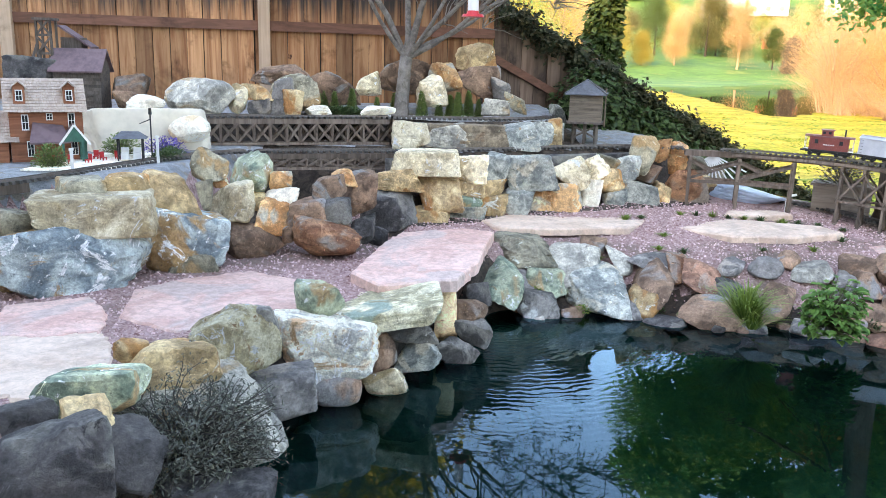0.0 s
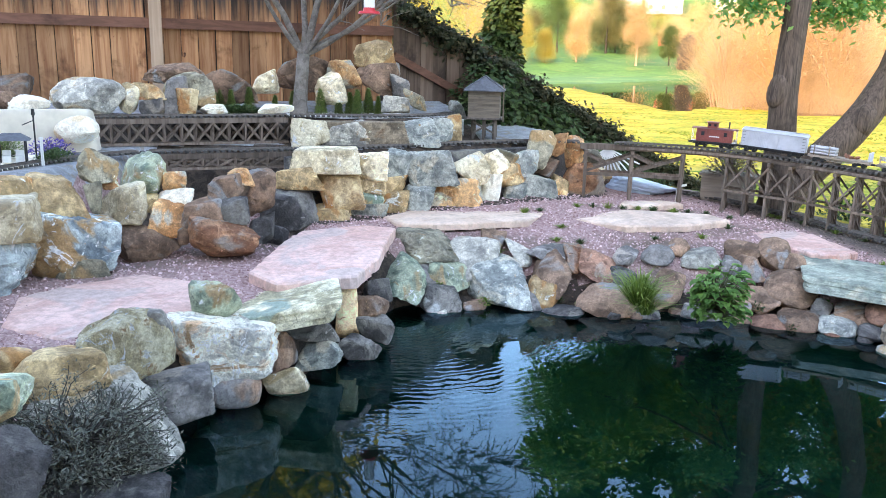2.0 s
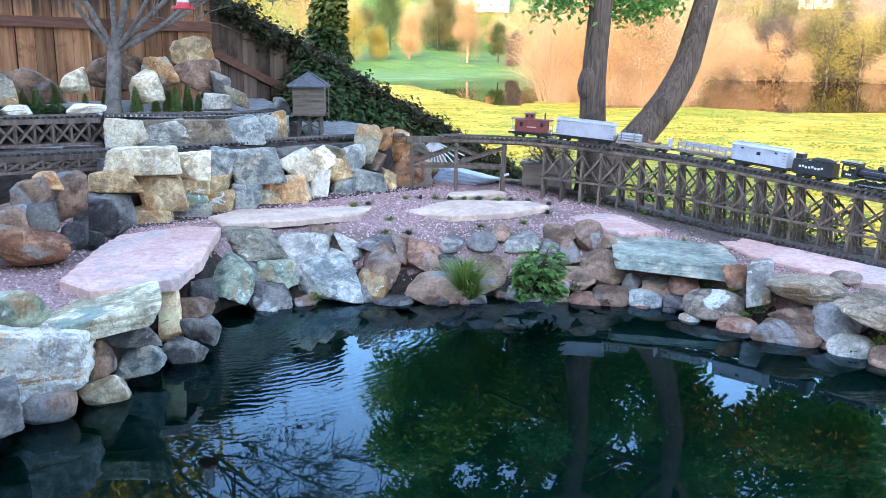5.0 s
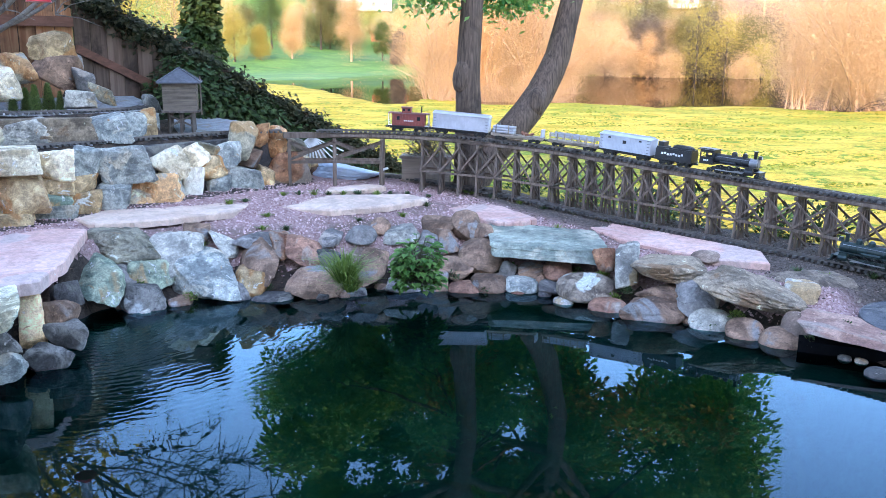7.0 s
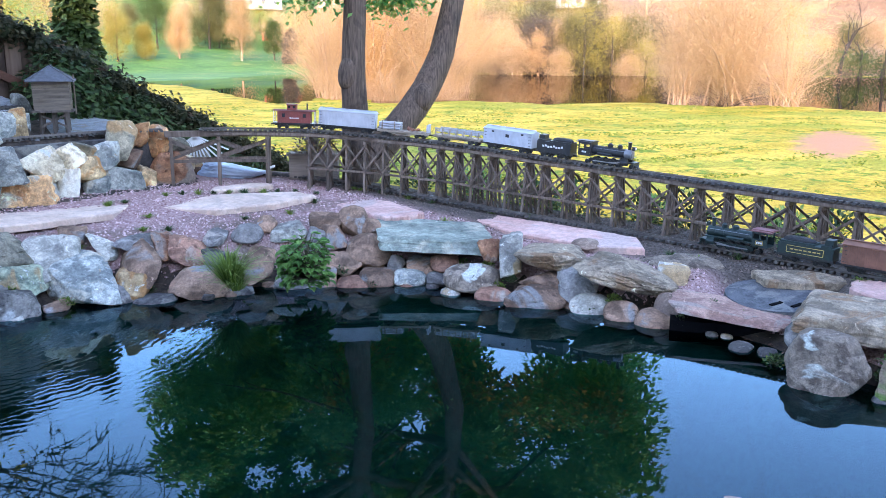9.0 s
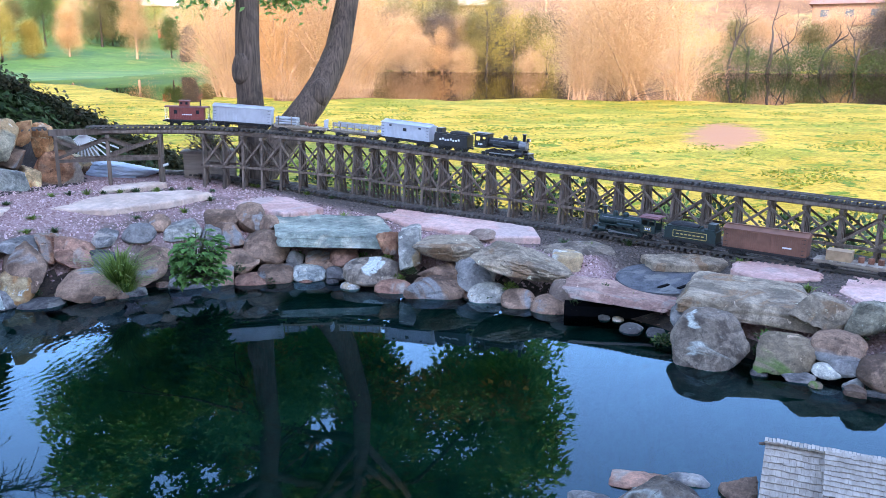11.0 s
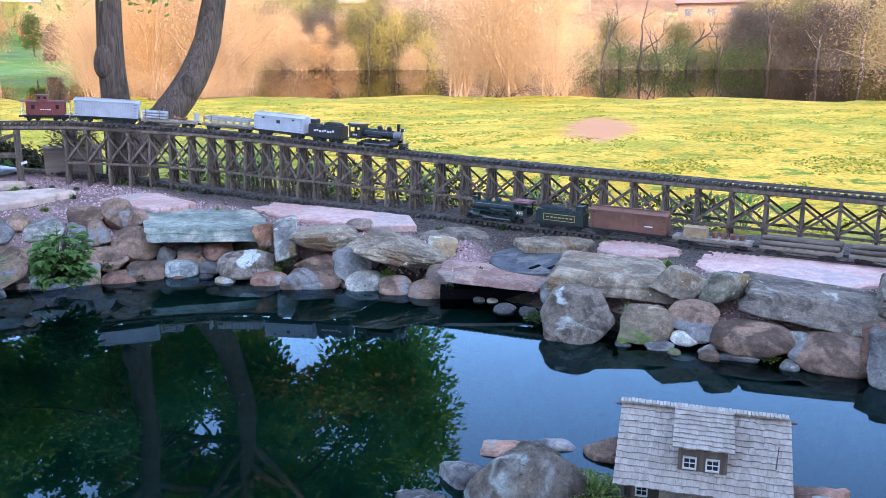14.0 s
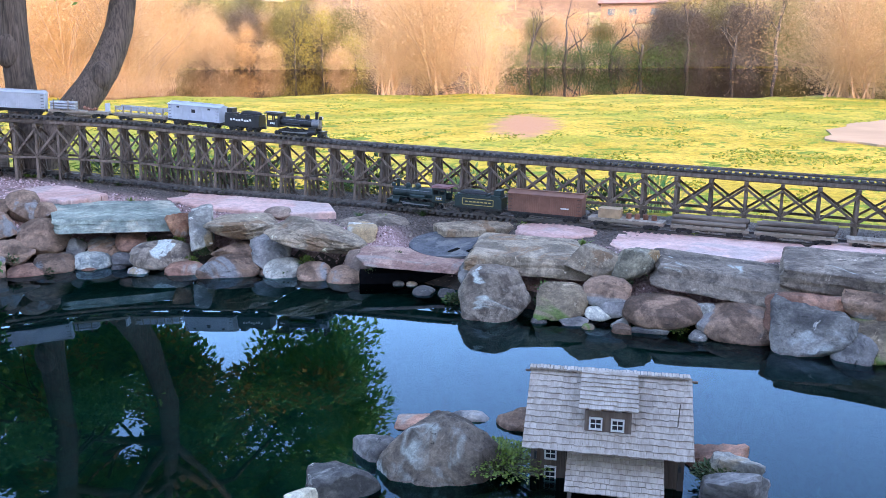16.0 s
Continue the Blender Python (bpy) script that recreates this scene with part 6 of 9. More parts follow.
def small_engine():
    """A short works engine with an open cab."""
    root = thing("locomotive", "small black works engine with boxy cab", "locomotive", group="model locomotives")
    underframe(root, 0.34)
    part("bonnet", Shape().box((0.07, 0, 0.075), (0.12, 0.07, 0.05)).rod((0.05, 0, 0.1), (0.05, 0, 0.13), 0.008, n=8), M_BLACK, root)
    c = Shape()
    for x in (-0.14, -0.02):
        for y in (-0.05, 0.05):
            c.box((x, y, 0.10), (0.012, 0.008, 0.10))
    c.box((-0.08, -0.05, 0.075), (0.13, 0.004, 0.05)).box((-0.08, 0.05, 0.075), (0.13, 0.004, 0.05)).box((-0.02, 0, 0.085), (0.004, 0.1, 0.07))
    cab = part("cab", c, M_BLACK, root)
    part("roof", Shape().box((-0.08, 0, 0.153), (0.16, 0.12, 0.008)), M_DARK_GREEN, cab)
    return root


def couple(line, start, cars, forward):
    """Set cars one behind another on a line. forward: +1 if the train heads towards higher places on the line."""
    i = start
    for ob, length, gap in cars:
        j = int(round(i - forward * length / 2 / 0.02))
        m = frame_at(line, j)
        if forward < 0:
            m = m @ Matrix.Rotation(math.pi, 4, "Z")
        ob.matrix_world = m
        i = i - forward * (length + gap) / 0.02


DOTS = [(-0.13, 0.14, 0.02, 0.012), (0.13, 0.14, 0.02, 0.012), (0, 0.118, 0.03, 0.024)]
couple(UPPER, near_index(UPPER, 4.47, 3.95), [
    (locomotive("black model steam locomotive with grey smokebox", M_BLACK, False, M_BLACK), 0.47, 0.02),
    (tender("black model tender heaped with coal", M_BLACK, False), 0.30, 0.03),
    (box_car("box_car", "pale blue-grey model boxcar with dark door marks", 0.43, M_BLUE_CAR, M_BLUE_CAR, 0.11, DOTS), 0.44, 0.03),
    (flat_car("grey model flat car with low staked sides", 0.42, load_stakes), 0.43, 0.03),
    (flat_car("model flat car loaded with pipes and rusty scrap", 0.43, load_pipes_and_scrap), 0.44, 0.03),
    (box_car("refrigerator_car", "weathered white model refrigerator car", 0.47, M_WHITE_CAR, M_WHITE_CAR, 0.118), 0.48, 0.03),
    (caboose(), 0.34, 0.03)], 1)
couple(LOWER, near_index(LOWER, 4.43, 3.28), [
    (locomotive("dark green model steam locomotive with red cab roof", M_DARK_GREEN, True, M_ROOF_RED), 0.47, 0.02),
    (tender("dark green model tender with yellow lining", M_DARK_GREEN, True, 0.33), 0.34, 0.03),
    (box_car("box_car", "brown wooden model boxcar", 0.47, M_BROWN_CAR, M_BROWN_CAR, 0.115, [(-0.13, 0.09, 0.05, 0.008)]), 0.48, 0.03),
    (flat_car("model flat car carrying barrels and a tan crate", 0.45, load_crate), 0.46, 0.03),
    (flat_car("model log car stacked with brown logs", 0.43, load_logs), 0.44, 0.03),
    (flat_car("model log car stacked with brown logs", 0.43, load_logs), 0.44, 0.03),
    (flat_car("empty wooden model flat car", 0.36, lambda r, L: None), 0.37, 0.03),
    (small_engine(), 0.36, 0.03)], -1)

# ---- water tower by the track ----
M_SHED = wood_mat("shed_wood", (0.105, 0.083, 0.064), (0.20, 0.16, 0.122), (3, 40, 40), tone=0.1)
M_ROOF_GREY = plain_mat("roof_slate", (0.10, 0.105, 0.12), 0.85, 0.0, 0.25, 40)
M_TRIM_WHITE = plain_mat("paint_white", (0.70, 0.70, 0.67), 0.6, var=0.08)
M_GREEN_PAINT = plain_mat("paint_green", (0.02, 0.10, 0.07), 0.6)
M_HOTEL = wood_mat("hotel_boards", (0.24, 0.085, 0.045), (0.33, 0.13, 0.07), (3, 40, 40), tone=0.05)
M_SHINGLE_TAN = wood_mat("shingle_tan", (0.42, 0.32, 0.255), (0.56, 0.45, 0.37), (40, 4, 40), tone=0.05)
M_SHINGLE_GREY = wood_mat("shingle_grey", (0.32, 0.262, 0.21), (0.49, 0.415, 0.345), (60, 4, 60), tone=0.05, grime=0.2)
M_CABIN = wood_mat("cabin_boards", (0.12, 0.085, 0.065), (0.20, 0.15, 0.12), (40, 40, 4), tone=0.05)
M_MINE = wood_mat("mine_boards", (0.075, 0.06, 0.05), (0.15, 0.12, 0.10), (40, 40, 4), tone=0.05)
M_MINE_ROOF = plain_mat("mine_roof", (0.15, 0.095, 0.10), 0.7, 0.2, 0.3, 20)


def boarded(s, c, w, d, h, pitch=0.014, proud=0.003):
    """A box clad with horizontal weatherboards on all sides."""
    s.box((c[0], c[1], c[2] + h / 2), (w - 0.004, d - 0.004, h))
    n = max(1, int(h / pitch))
    for i in range(n):
        s.box((c[0], c[1], c[2] + (i + 0.5) * h / n), (w + proud, d + proud, h / n - 0.002), taper=0.985)
    return s


def clad(root, c, w, d, h, material, pitch=0.014, proud=0.003):
    """A wall core with each weatherboard as a piece of its own."""
    core = part("wall", Shape().box((c[0], c[1], c[2] + h / 2), (w - 0.004, d - 0.004, h)), material, root)
    n = max(1, int(h / pitch))
    for i in range(n):
        part("board", Shape().box((c[0], c[1], c[2] + (i + 0.5) * h / n), (w + proud, d + proud, h / n - 0.002), taper=0.985), material, core)
    return core


def window(root, x, y, z, w, h, panes=(2, 2), turn=0.0, frame_mat=None, glass=None):
    """A framed sash window with glazing bars, facing -y."""
    m = Matrix.Translation((x, y, z)) @ Matrix.Rotation(turn, 4, "Z")
    f = Shape()
    t = w * 0.14
    for cx, cz, sx, sz in ((0, h / 2, w + t, t), (0, -h / 2, w + t, t), (-w / 2, 0, t, h), (w / 2, 0, t, h)):
        f.box(m @ Vector((cx, -0.002, cz)), (sx, 0.006, sz), m.to_3x3())
    for i in range(1, panes[0]):
        f.box(m @ Vector((-w / 2 + w * i / panes[0], -0.001, 0)), (t * 0.45, 0.004, h), m.to_3x3())
    for j in range(1, panes[1]):
        f.box(m @ Vector((0, -0.001, -h / 2 + h * j / panes[1])), (w, 0.004, t * 0.45), m.to_3x3())
    win = part("window", f, frame_mat or M_TRIM_WHITE, root, "white painted frame")
    part("pane", Shape().box(m @ Vector((0, 0.001, 0)), (w, 0.002, h), m.to_3x3()), glass or M_GLASS_DARK, win)
    return win


def slope_roof(s, corner, along, down, nx, ny, rng, thick=0.004):
    """Courses of shingles on a plane: corner at the ridge, vectors along the ridge and down the slope."""
    corner, along, down = Vector(corner), Vector(along), Vector(down)
    up = along.cross(down).normalized()
    if up.z < 0:
        up = -up
    du = down / ny
    for j in range(ny):
        x = 0.0
        while x < 1:
            w = rng.uniform(0.7, 1.3) / nx
            w = min(w, 1 - x)
            a = corner + along * (x + 0.018 / nx) + du * (j - 0.15)
            b = corner + along * (x + w - 0.018 / nx) + du * (j - 0.15)
            dz = du * (1.18 + rng.uniform(-0.08, 0.12))
            lift, base = up * (thick * 1.5 + rng.uniform(0, thick * 0.6)), up * thick * 0.6
            lo = up * 0.0
            s.add([a + base, b + base, b + dz + lift, a + dz + lift, a + lo, b + lo, b + dz + lift - up * thick * 1.3, a + dz + lift - up * thick * 1.3],
                  [(0, 1, 2, 3), (3, 2, 6, 7), (0, 3, 7, 4), (1, 5, 6, 2), (4, 7, 6, 5)])
            x += w
    return s


def water_tower():
    root = thing("water_tower", "square wooden model water tower with grey pyramid roof", "tower", pose(1.16, 6.98, 0.86, 0, 0, -12) @ Matrix.Diagonal((1.03, 1.03, 1.06, 1)))
    w, d = 0.25, 0.25
    for x in (-0.09, 0.0, 0.09):
        for y in (-0.09, 0.0, 0.09):
            part("leg", Shape().beam((x, y, -0.03), (x * 0.95, y * 0.95, 0.13), 0.022, 0.022), M_MINE, root)
    part("platform", Shape().box((0, 0, 0.135), (0.29, 0.29, 0.014)), M_MINE, root)
    part("brace", Shape().beam((-0.09, -0.1, 0.02), (0.09, -0.1, 0.11), 0.008, 0.014).beam((0.09, -0.1, 0.02), (-0.09, -0.1, 0.11), 0.008, 0.014), M_MINE, root)
    tank = part("tank_house", Shape().box((0, 0, 0.25), (w, d, 0.215)), M_SHED, root)
    for i in range(12):
        part("board", Shape().box((0, 0, 0.142 + (i + 0.5) * 0.0179), (w + 0.006, d + 0.006, 0.0165), taper=0.985), M_SHED, tank)
    dr = part("door", Shape().box((0.128, -0.04, 0.235), (0.008, 0.09, 0.17)).box((0.131, -0.04, 0.235), (0.006, 0.012, 0.17)), M_SHED, root)
    part("handle", Shape().box((0.135, -0.01, 0.24), (0.004, 0.006, 0.02)), M_BLACK, dr)
    r, e, top = Shape(), 0.165, 0.46
    r.add([(-e, -e, 0.355), (e, -e, 0.355), (e, e, 0.355), (-e, e, 0.355), (0, 0, top), (-e, -e, 0.347), (e, -e, 0.347), (e, e, 0.347), (-e, e, 0.347)],
          [(0, 1, 4), (1, 2, 4), (2, 3, 4), (3, 0, 4), (5, 6, 1, 0), (6, 7, 2, 1), (7, 8, 3, 2), (8, 5, 0, 3), (8, 7, 6, 5)])
    rf = part("roof", r, M_ROOF_GREY, root)
    hips = Shape()
    for x, y in ((-e, -e), (e, -e), (e, e), (-e, e)):
        hips.beam((x, y, 0.358), (0, 0, top + 0.003), 0.01, 0.008)
    part("hip_cap", hips, M_ROOF_GREY, rf)
    part("pipe", Shape().rod((0.15, 0.08, 0.1), (0.15, 0.08, 0.40), 0.006, n=8), M_TRESTLE, root)


water_tower()


def hotel():
    """Two-storey boarded hotel with dormers, porch and tan shingle roof."""
    root = thing("model_building", "reddish brown model hotel with tan shingle roof and dormers", "model building", pose(-2.445, 5.09, 0.83, 0, 0, 27) @ Matrix.Diagonal((0.85, 0.85, 0.92, 1)))
    W, D, H = 0.47, 0.34, 0.34
    rng = random.Random(4)
    clad(root, (0, 0, 0), W, D, H, M_HOTEL)
    part("gable_wall", Shape().gable((0, 0, H), W, D, 0.165), M_HOTEL, root)
    s = Shape()
    for sy in (-1, 1):
        slope_roof(s, (-W / 2 - 0.03, 0, H + 0.185), (W + 0.06, 0, 0), (0, sy * 0.215, -0.205), 28, 12, rng, 0.004)
    rf = part("roof", s, M_SHINGLE_TAN, root)
    for x in (-0.16, 0.155):
        d = part("dormer", Shape().box((x, -0.13, H + 0.085), (0.075, 0.08, 0.105)).gable((x, -0.13, H + 0.137), 0.08, 0.075, 0.03, Matrix.Rotation(math.pi / 2, 3, "Z")), M_HOTEL, root)
        part("dormer_roof", Shape().beam((x - 0.05, -0.13, H + 0.132), (x, -0.13, H + 0.178), 0.13, 0.006).beam((x + 0.05, -0.13, H + 0.132), (x, -0.13, H + 0.178), 0.13, 0.006), M_SHINGLE_TAN, d)
        window(d, x, -0.173, H + 0.085, 0.040, 0.065)
    for x, z, w, h in ((-0.135, 0.255, 0.040, 0.095), (0.02, 0.29, 0.036, 0.04), (0.16, 0.265, 0.040, 0.095), (-0.112, 0.085, 0.040, 0.095), (0.17, 0.085, 0.040, 0.085)):
        window(root, x, -D / 2 - 0.004, z, w, h)
    part("porch_roof", Shape().add([(-0.09, -D / 2, 0.255), (0.10, -D / 2, 0.235), (0.15, -D / 2 - 0.13, 0.14), (-0.12, -D / 2 - 0.13, 0.135), (-0.09, -D / 2, 0.243), (0.10, -D / 2, 0.223), (0.15, -D / 2 - 0.13, 0.128), (-0.12, -D / 2 - 0.13, 0.123)],
                                   [(0, 3, 2, 1), (4, 5, 6, 7), (3, 7, 6, 2), (0, 4, 7, 3), (1, 2, 6, 5)]), M_MINE_ROOF, root)
    part("porch_gable", Shape().gable((0.166, -D / 2 - 0.07, 0.135), 0.12, 0.17, 0.10, Matrix.Rotation(math.pi / 2, 3, "Z")), M_GREEN_PAINT, root)
    for sx in (-1, 1):
        part("bargeboard", Shape().beam((0.166 + sx * 0.10, -D / 2 - 0.134, 0.118), (0.166, -D / 2 - 0.134, 0.245), 0.006, 0.014), M_TRIM_WHITE, root)
        part("porch_slope", Shape().beam((0.166 + sx * 0.10, -D / 2 - 0.07, 0.122), (0.166, -D / 2 - 0.07, 0.248), 0.13, 0.008), M_MINE_ROOF, root)
    for x in (0.09, 0.215):
        part("porch_post", Shape().box((x, -D / 2 - 0.12, 0.065), (0.016, 0.016, 0.14)), M_GREEN_PAINT, root)
    part("door", Shape().box((0.225, -D / 2 - 0.004, 0.07), (0.05, 0.006, 0.13)), M_GREEN_PAINT, root)
    clad(root, (-0.37, -0.06, 0), 0.24, 0.22, 0.14, M_HOTEL)
    sr = Shape()
    slope_roof(sr, (-0.56, 0.02, 0.315), (0.38, 0, 0), (0, -0.22, -0.185), 20, 10, rng, 0.004)
    part("side_roof", sr, M_SHINGLE_TAN, root)
    part("side_gable", Shape().box((-0.37, 0.06, 0.15), (0.26, 0.12, 0.30)), M_HOTEL, root)


hotel()


def mine():
    """Headframe and boarded ore house."""
    root = thing("model_building", "dark weathered model mine with headframe and rusty roof", "model building", pose(-2.86, 6.42, 0.82, 0, 0, 6) @ Matrix.Diagonal((0.85, 0.85, 1.22, 1)))
    clad(root, (0.09, 0, 0.0), 0.40, 0.30, 0.44, M_MINE, 0.02)
    part("gable_wall", Shape().gable((0.09, 0, 0.44), 0.40, 0.30, 0.10), M_MINE, root)
    rf = Shape()
    for sy in (-1, 1):
        a, b = Vector((-0.14, sy * 0.19, 0.42)), Vector((0.32, sy * 0.19, 0.42))
        c, d = Vector((0.32, 0, 0.555)), Vector((-0.14, 0, 0.555))
        rf.add([a, b, c, d, a - Vector((0, 0, .01)), b - Vector((0, 0, .01)), c - Vector((0, 0, .01)), d - Vector((0, 0, .01))], [(0, 1, 2, 3), (7, 6, 5, 4), (0, 4, 5, 1), (1, 5, 6, 2), (3, 7, 4, 0)])
    part("roof", rf, M_MINE_ROOF, root)
    part("shaft_house", boarded(Shape(), (-0.02, 0.20, 0.0), 0.18, 0.16, 0.62, 0.02), M_MINE, root)
    part("shaft_roof", Shape().beam((-0.12, 0.20, 0.69), (0.16, 0.20, 0.56), 0.22, 0.012), M_MINE_ROOF, root)
    part("window", Shape().box((0.02, -0.153, 0.12), (0.10, 0.006, 0.10)), M_GLASS_DARK, root)
    st = Shape()
    for k in range(8):
        st.box((0.20, -0.20 + k * 0.004, 0.03 + k * 0.035), (0.05, 0.03, 0.006))
    part("stairs", st, M_MINE, root)
    for x, y in ((-0.25, -0.06), (-0.25, 0.08), (-0.13, -0.06), (-0.13, 0.08)):
        part("headframe_post", Shape().beam((x, y, 0), (x, y, 0.72), 0.018, 0.018), M_MINE, root)
    for k in range(6):
        z = 0.08 + k * 0.11
        part("headframe_brace", Shape().beam((-0.25, -0.066, z), (-0.13, -0.066, z + 0.10), 0.008, 0.014).beam((-0.13, -0.066, z), (-0.25, -0.066, z + 0.10), 0.008, 0.014).box((-0.19, -0.066, z), (0.14, 0.012, 0.014)), M_MINE, root)
    part("strut", Shape().beam((-0.25, -0.06, 0.58), (-0.46, -0.16, 0.1), 0.02, 0.02), M_MINE, root)
    part("strut", Shape().beam((-0.25, 0.08, 0.58), (-0.40, 0.02, 0.1), 0.02, 0.02), M_MINE, root)
    part("sheave_deck", Shape().box((-0.19, 0.01, 0.725), (0.17, 0.19, 0.014)), M_MINE, root)


mine()


def shelter():
    root = thing("model_shelter", "small dark open-sided model waiting shelter", "model shelter", pose(-1.92, 5.05, 0.84, 0, 0, 15))
    for x in (-0.07, 0.07):
        for y in (-0.04, 0.04):
            part("post", Shape().box((x, y, 0.065), (0.008, 0.008, 0.14)), M_BLACK, root)
    r = Shape().add([(-.10, -.07, .135), (.10, -.07, .135), (.10, .07, .135), (-.10, .07, .135), (-.05, 0, .175), (.05, 0, .175)], [(0, 1, 5, 4), (1, 2, 5), (2, 3, 4, 5), (3, 0, 4), (3, 2, 1, 0)])
    part("roof", r, M_ROOF_GREY, root)
    for x in (-0.035, 0.035):
        part("bench", Shape().box((x, 0, 0.025), (0.045, 0.03, 0.04)).box((x, 0.018, 0.05), (0.045, 0.006, 0.05)), M_TRIM_WHITE, root)


shelter()
_l = thing("model_lamp_post", "slender black model street lamp", "street lamp", pose(-1.88, 5.30, 0.83))
part("pole", Shape().rod((0, 0, -0.01), (0, 0, 0.28), 0.005, n=8), M_BLACK, _l)
part("arm", Shape().rod((0, 0, 0.24), (-0.07, 0, 0.21), 0.003, n=6), M_BLACK, _l)
part("lantern", Shape().rod((0, 0, 0.27), (0, 0, 0.31), 0.012, 0.009, 8), M_BLACK, _l)
for x, y, h in ((-2.06, 4.55, 0.13), (-1.76, 5.06, 0.16)):
    _s = thing("model_sign_post", "white painted model marker post beside the track", "post", pose(x, y, 0.83), "marker posts")
    part("post", Shape().box((0, 0, h / 2 - 0.01), (0.014, 0.012, h)), M_TRIM_WHITE, _s)
    part("cap", Shape().box((0, 0, h - 0.005), (0.02, 0.018, 0.012)), M_TRIM_WHITE, _s)
M_RED_PAINT = plain_mat("paint_red", (0.50, 0.03, 0.03), 0.5, var=0.1)


def little_chair():
    c = thing("model_chair", "tiny bright red model garden chair", "chair", group="red model chairs")
    part("seat", Shape().box((0, 0, 0.022), (0.03, 0.03, 0.005)), M_RED_PAINT, c)
    part("backrest", Shape().box((0, 0.014, 0.04), (0.03, 0.005, 0.035)), M_RED_PAINT, c)
    for x in (-0.012, 0.012):
        for y in (-0.012, 0.012):
            part("leg", Shape().box((x, y, 0.01), (0.004, 0.004, 0.022)), M_RED_PAINT, c)
    return c


_c = little_chair()
_c.matrix_world = pose(-2.20, 4.84, 0.832, 0, 0, 20)
for x, y, a in ((-2.12, 4.90, -30), (-2.08, 5.02, 60), (-2.15, 5.08, 10), (-2.02, 5.10, 140), (-2.28, 4.80, 200)):
    copy_thing(_c, pose(x, y, 0.832, 0, 0, a))
solid("model_square", Shape().add([(-2.35, 4.55, 0.828), (-1.95, 4.62, 0.828), (-1.68, 5.35, 0.828), (-1.85, 5.75, 0.828), (-2.3, 5.3, 0.828), (-2.35, 4.55, 0.838), (-1.95, 4.62, 0.838), (-1.68, 5.35, 0.838), (-1.85, 5.75, 0.838), (-2.3, 5.3, 0.838)],
      [(5, 6, 7, 8, 9), (0, 1, 6, 5), (1, 2, 7, 6), (2, 3, 8, 7), (3, 4, 9, 8), (4, 0, 5, 9)]), STONE["white"], "pale gravelled square of the model town", "ground", kind="structure")
# low timber trestle under the town track
_t = thing("railway_trestle", "short dark timber trestle below the town track", "trestle")
for k in range(0, 44, 11):
    m = frame_at(UPPER, 22 + k)
    for y in (-0.06, 0.06):
        part("post", Shape().beam(m @ Vector((0, y, -0.05)), m @ Vector((0, y * 1.5, -0.45)), 0.03, 0.03), M_TRESTLE, _t)
    part("brace", Shape().beam(m @ Vector((0, -0.08, -0.1)), m @ Vector((0, 0.09, -0.4)), 0.012, 0.02), M_TRESTLE, _t)
part("stringer", Shape().beam(UPPER[10] + Vector((0.03, 0, -0.05)), UPPER[70] + Vector((0.03, 0, -0.05)), 0.03, 0.05), M_TRESTLE, _t)


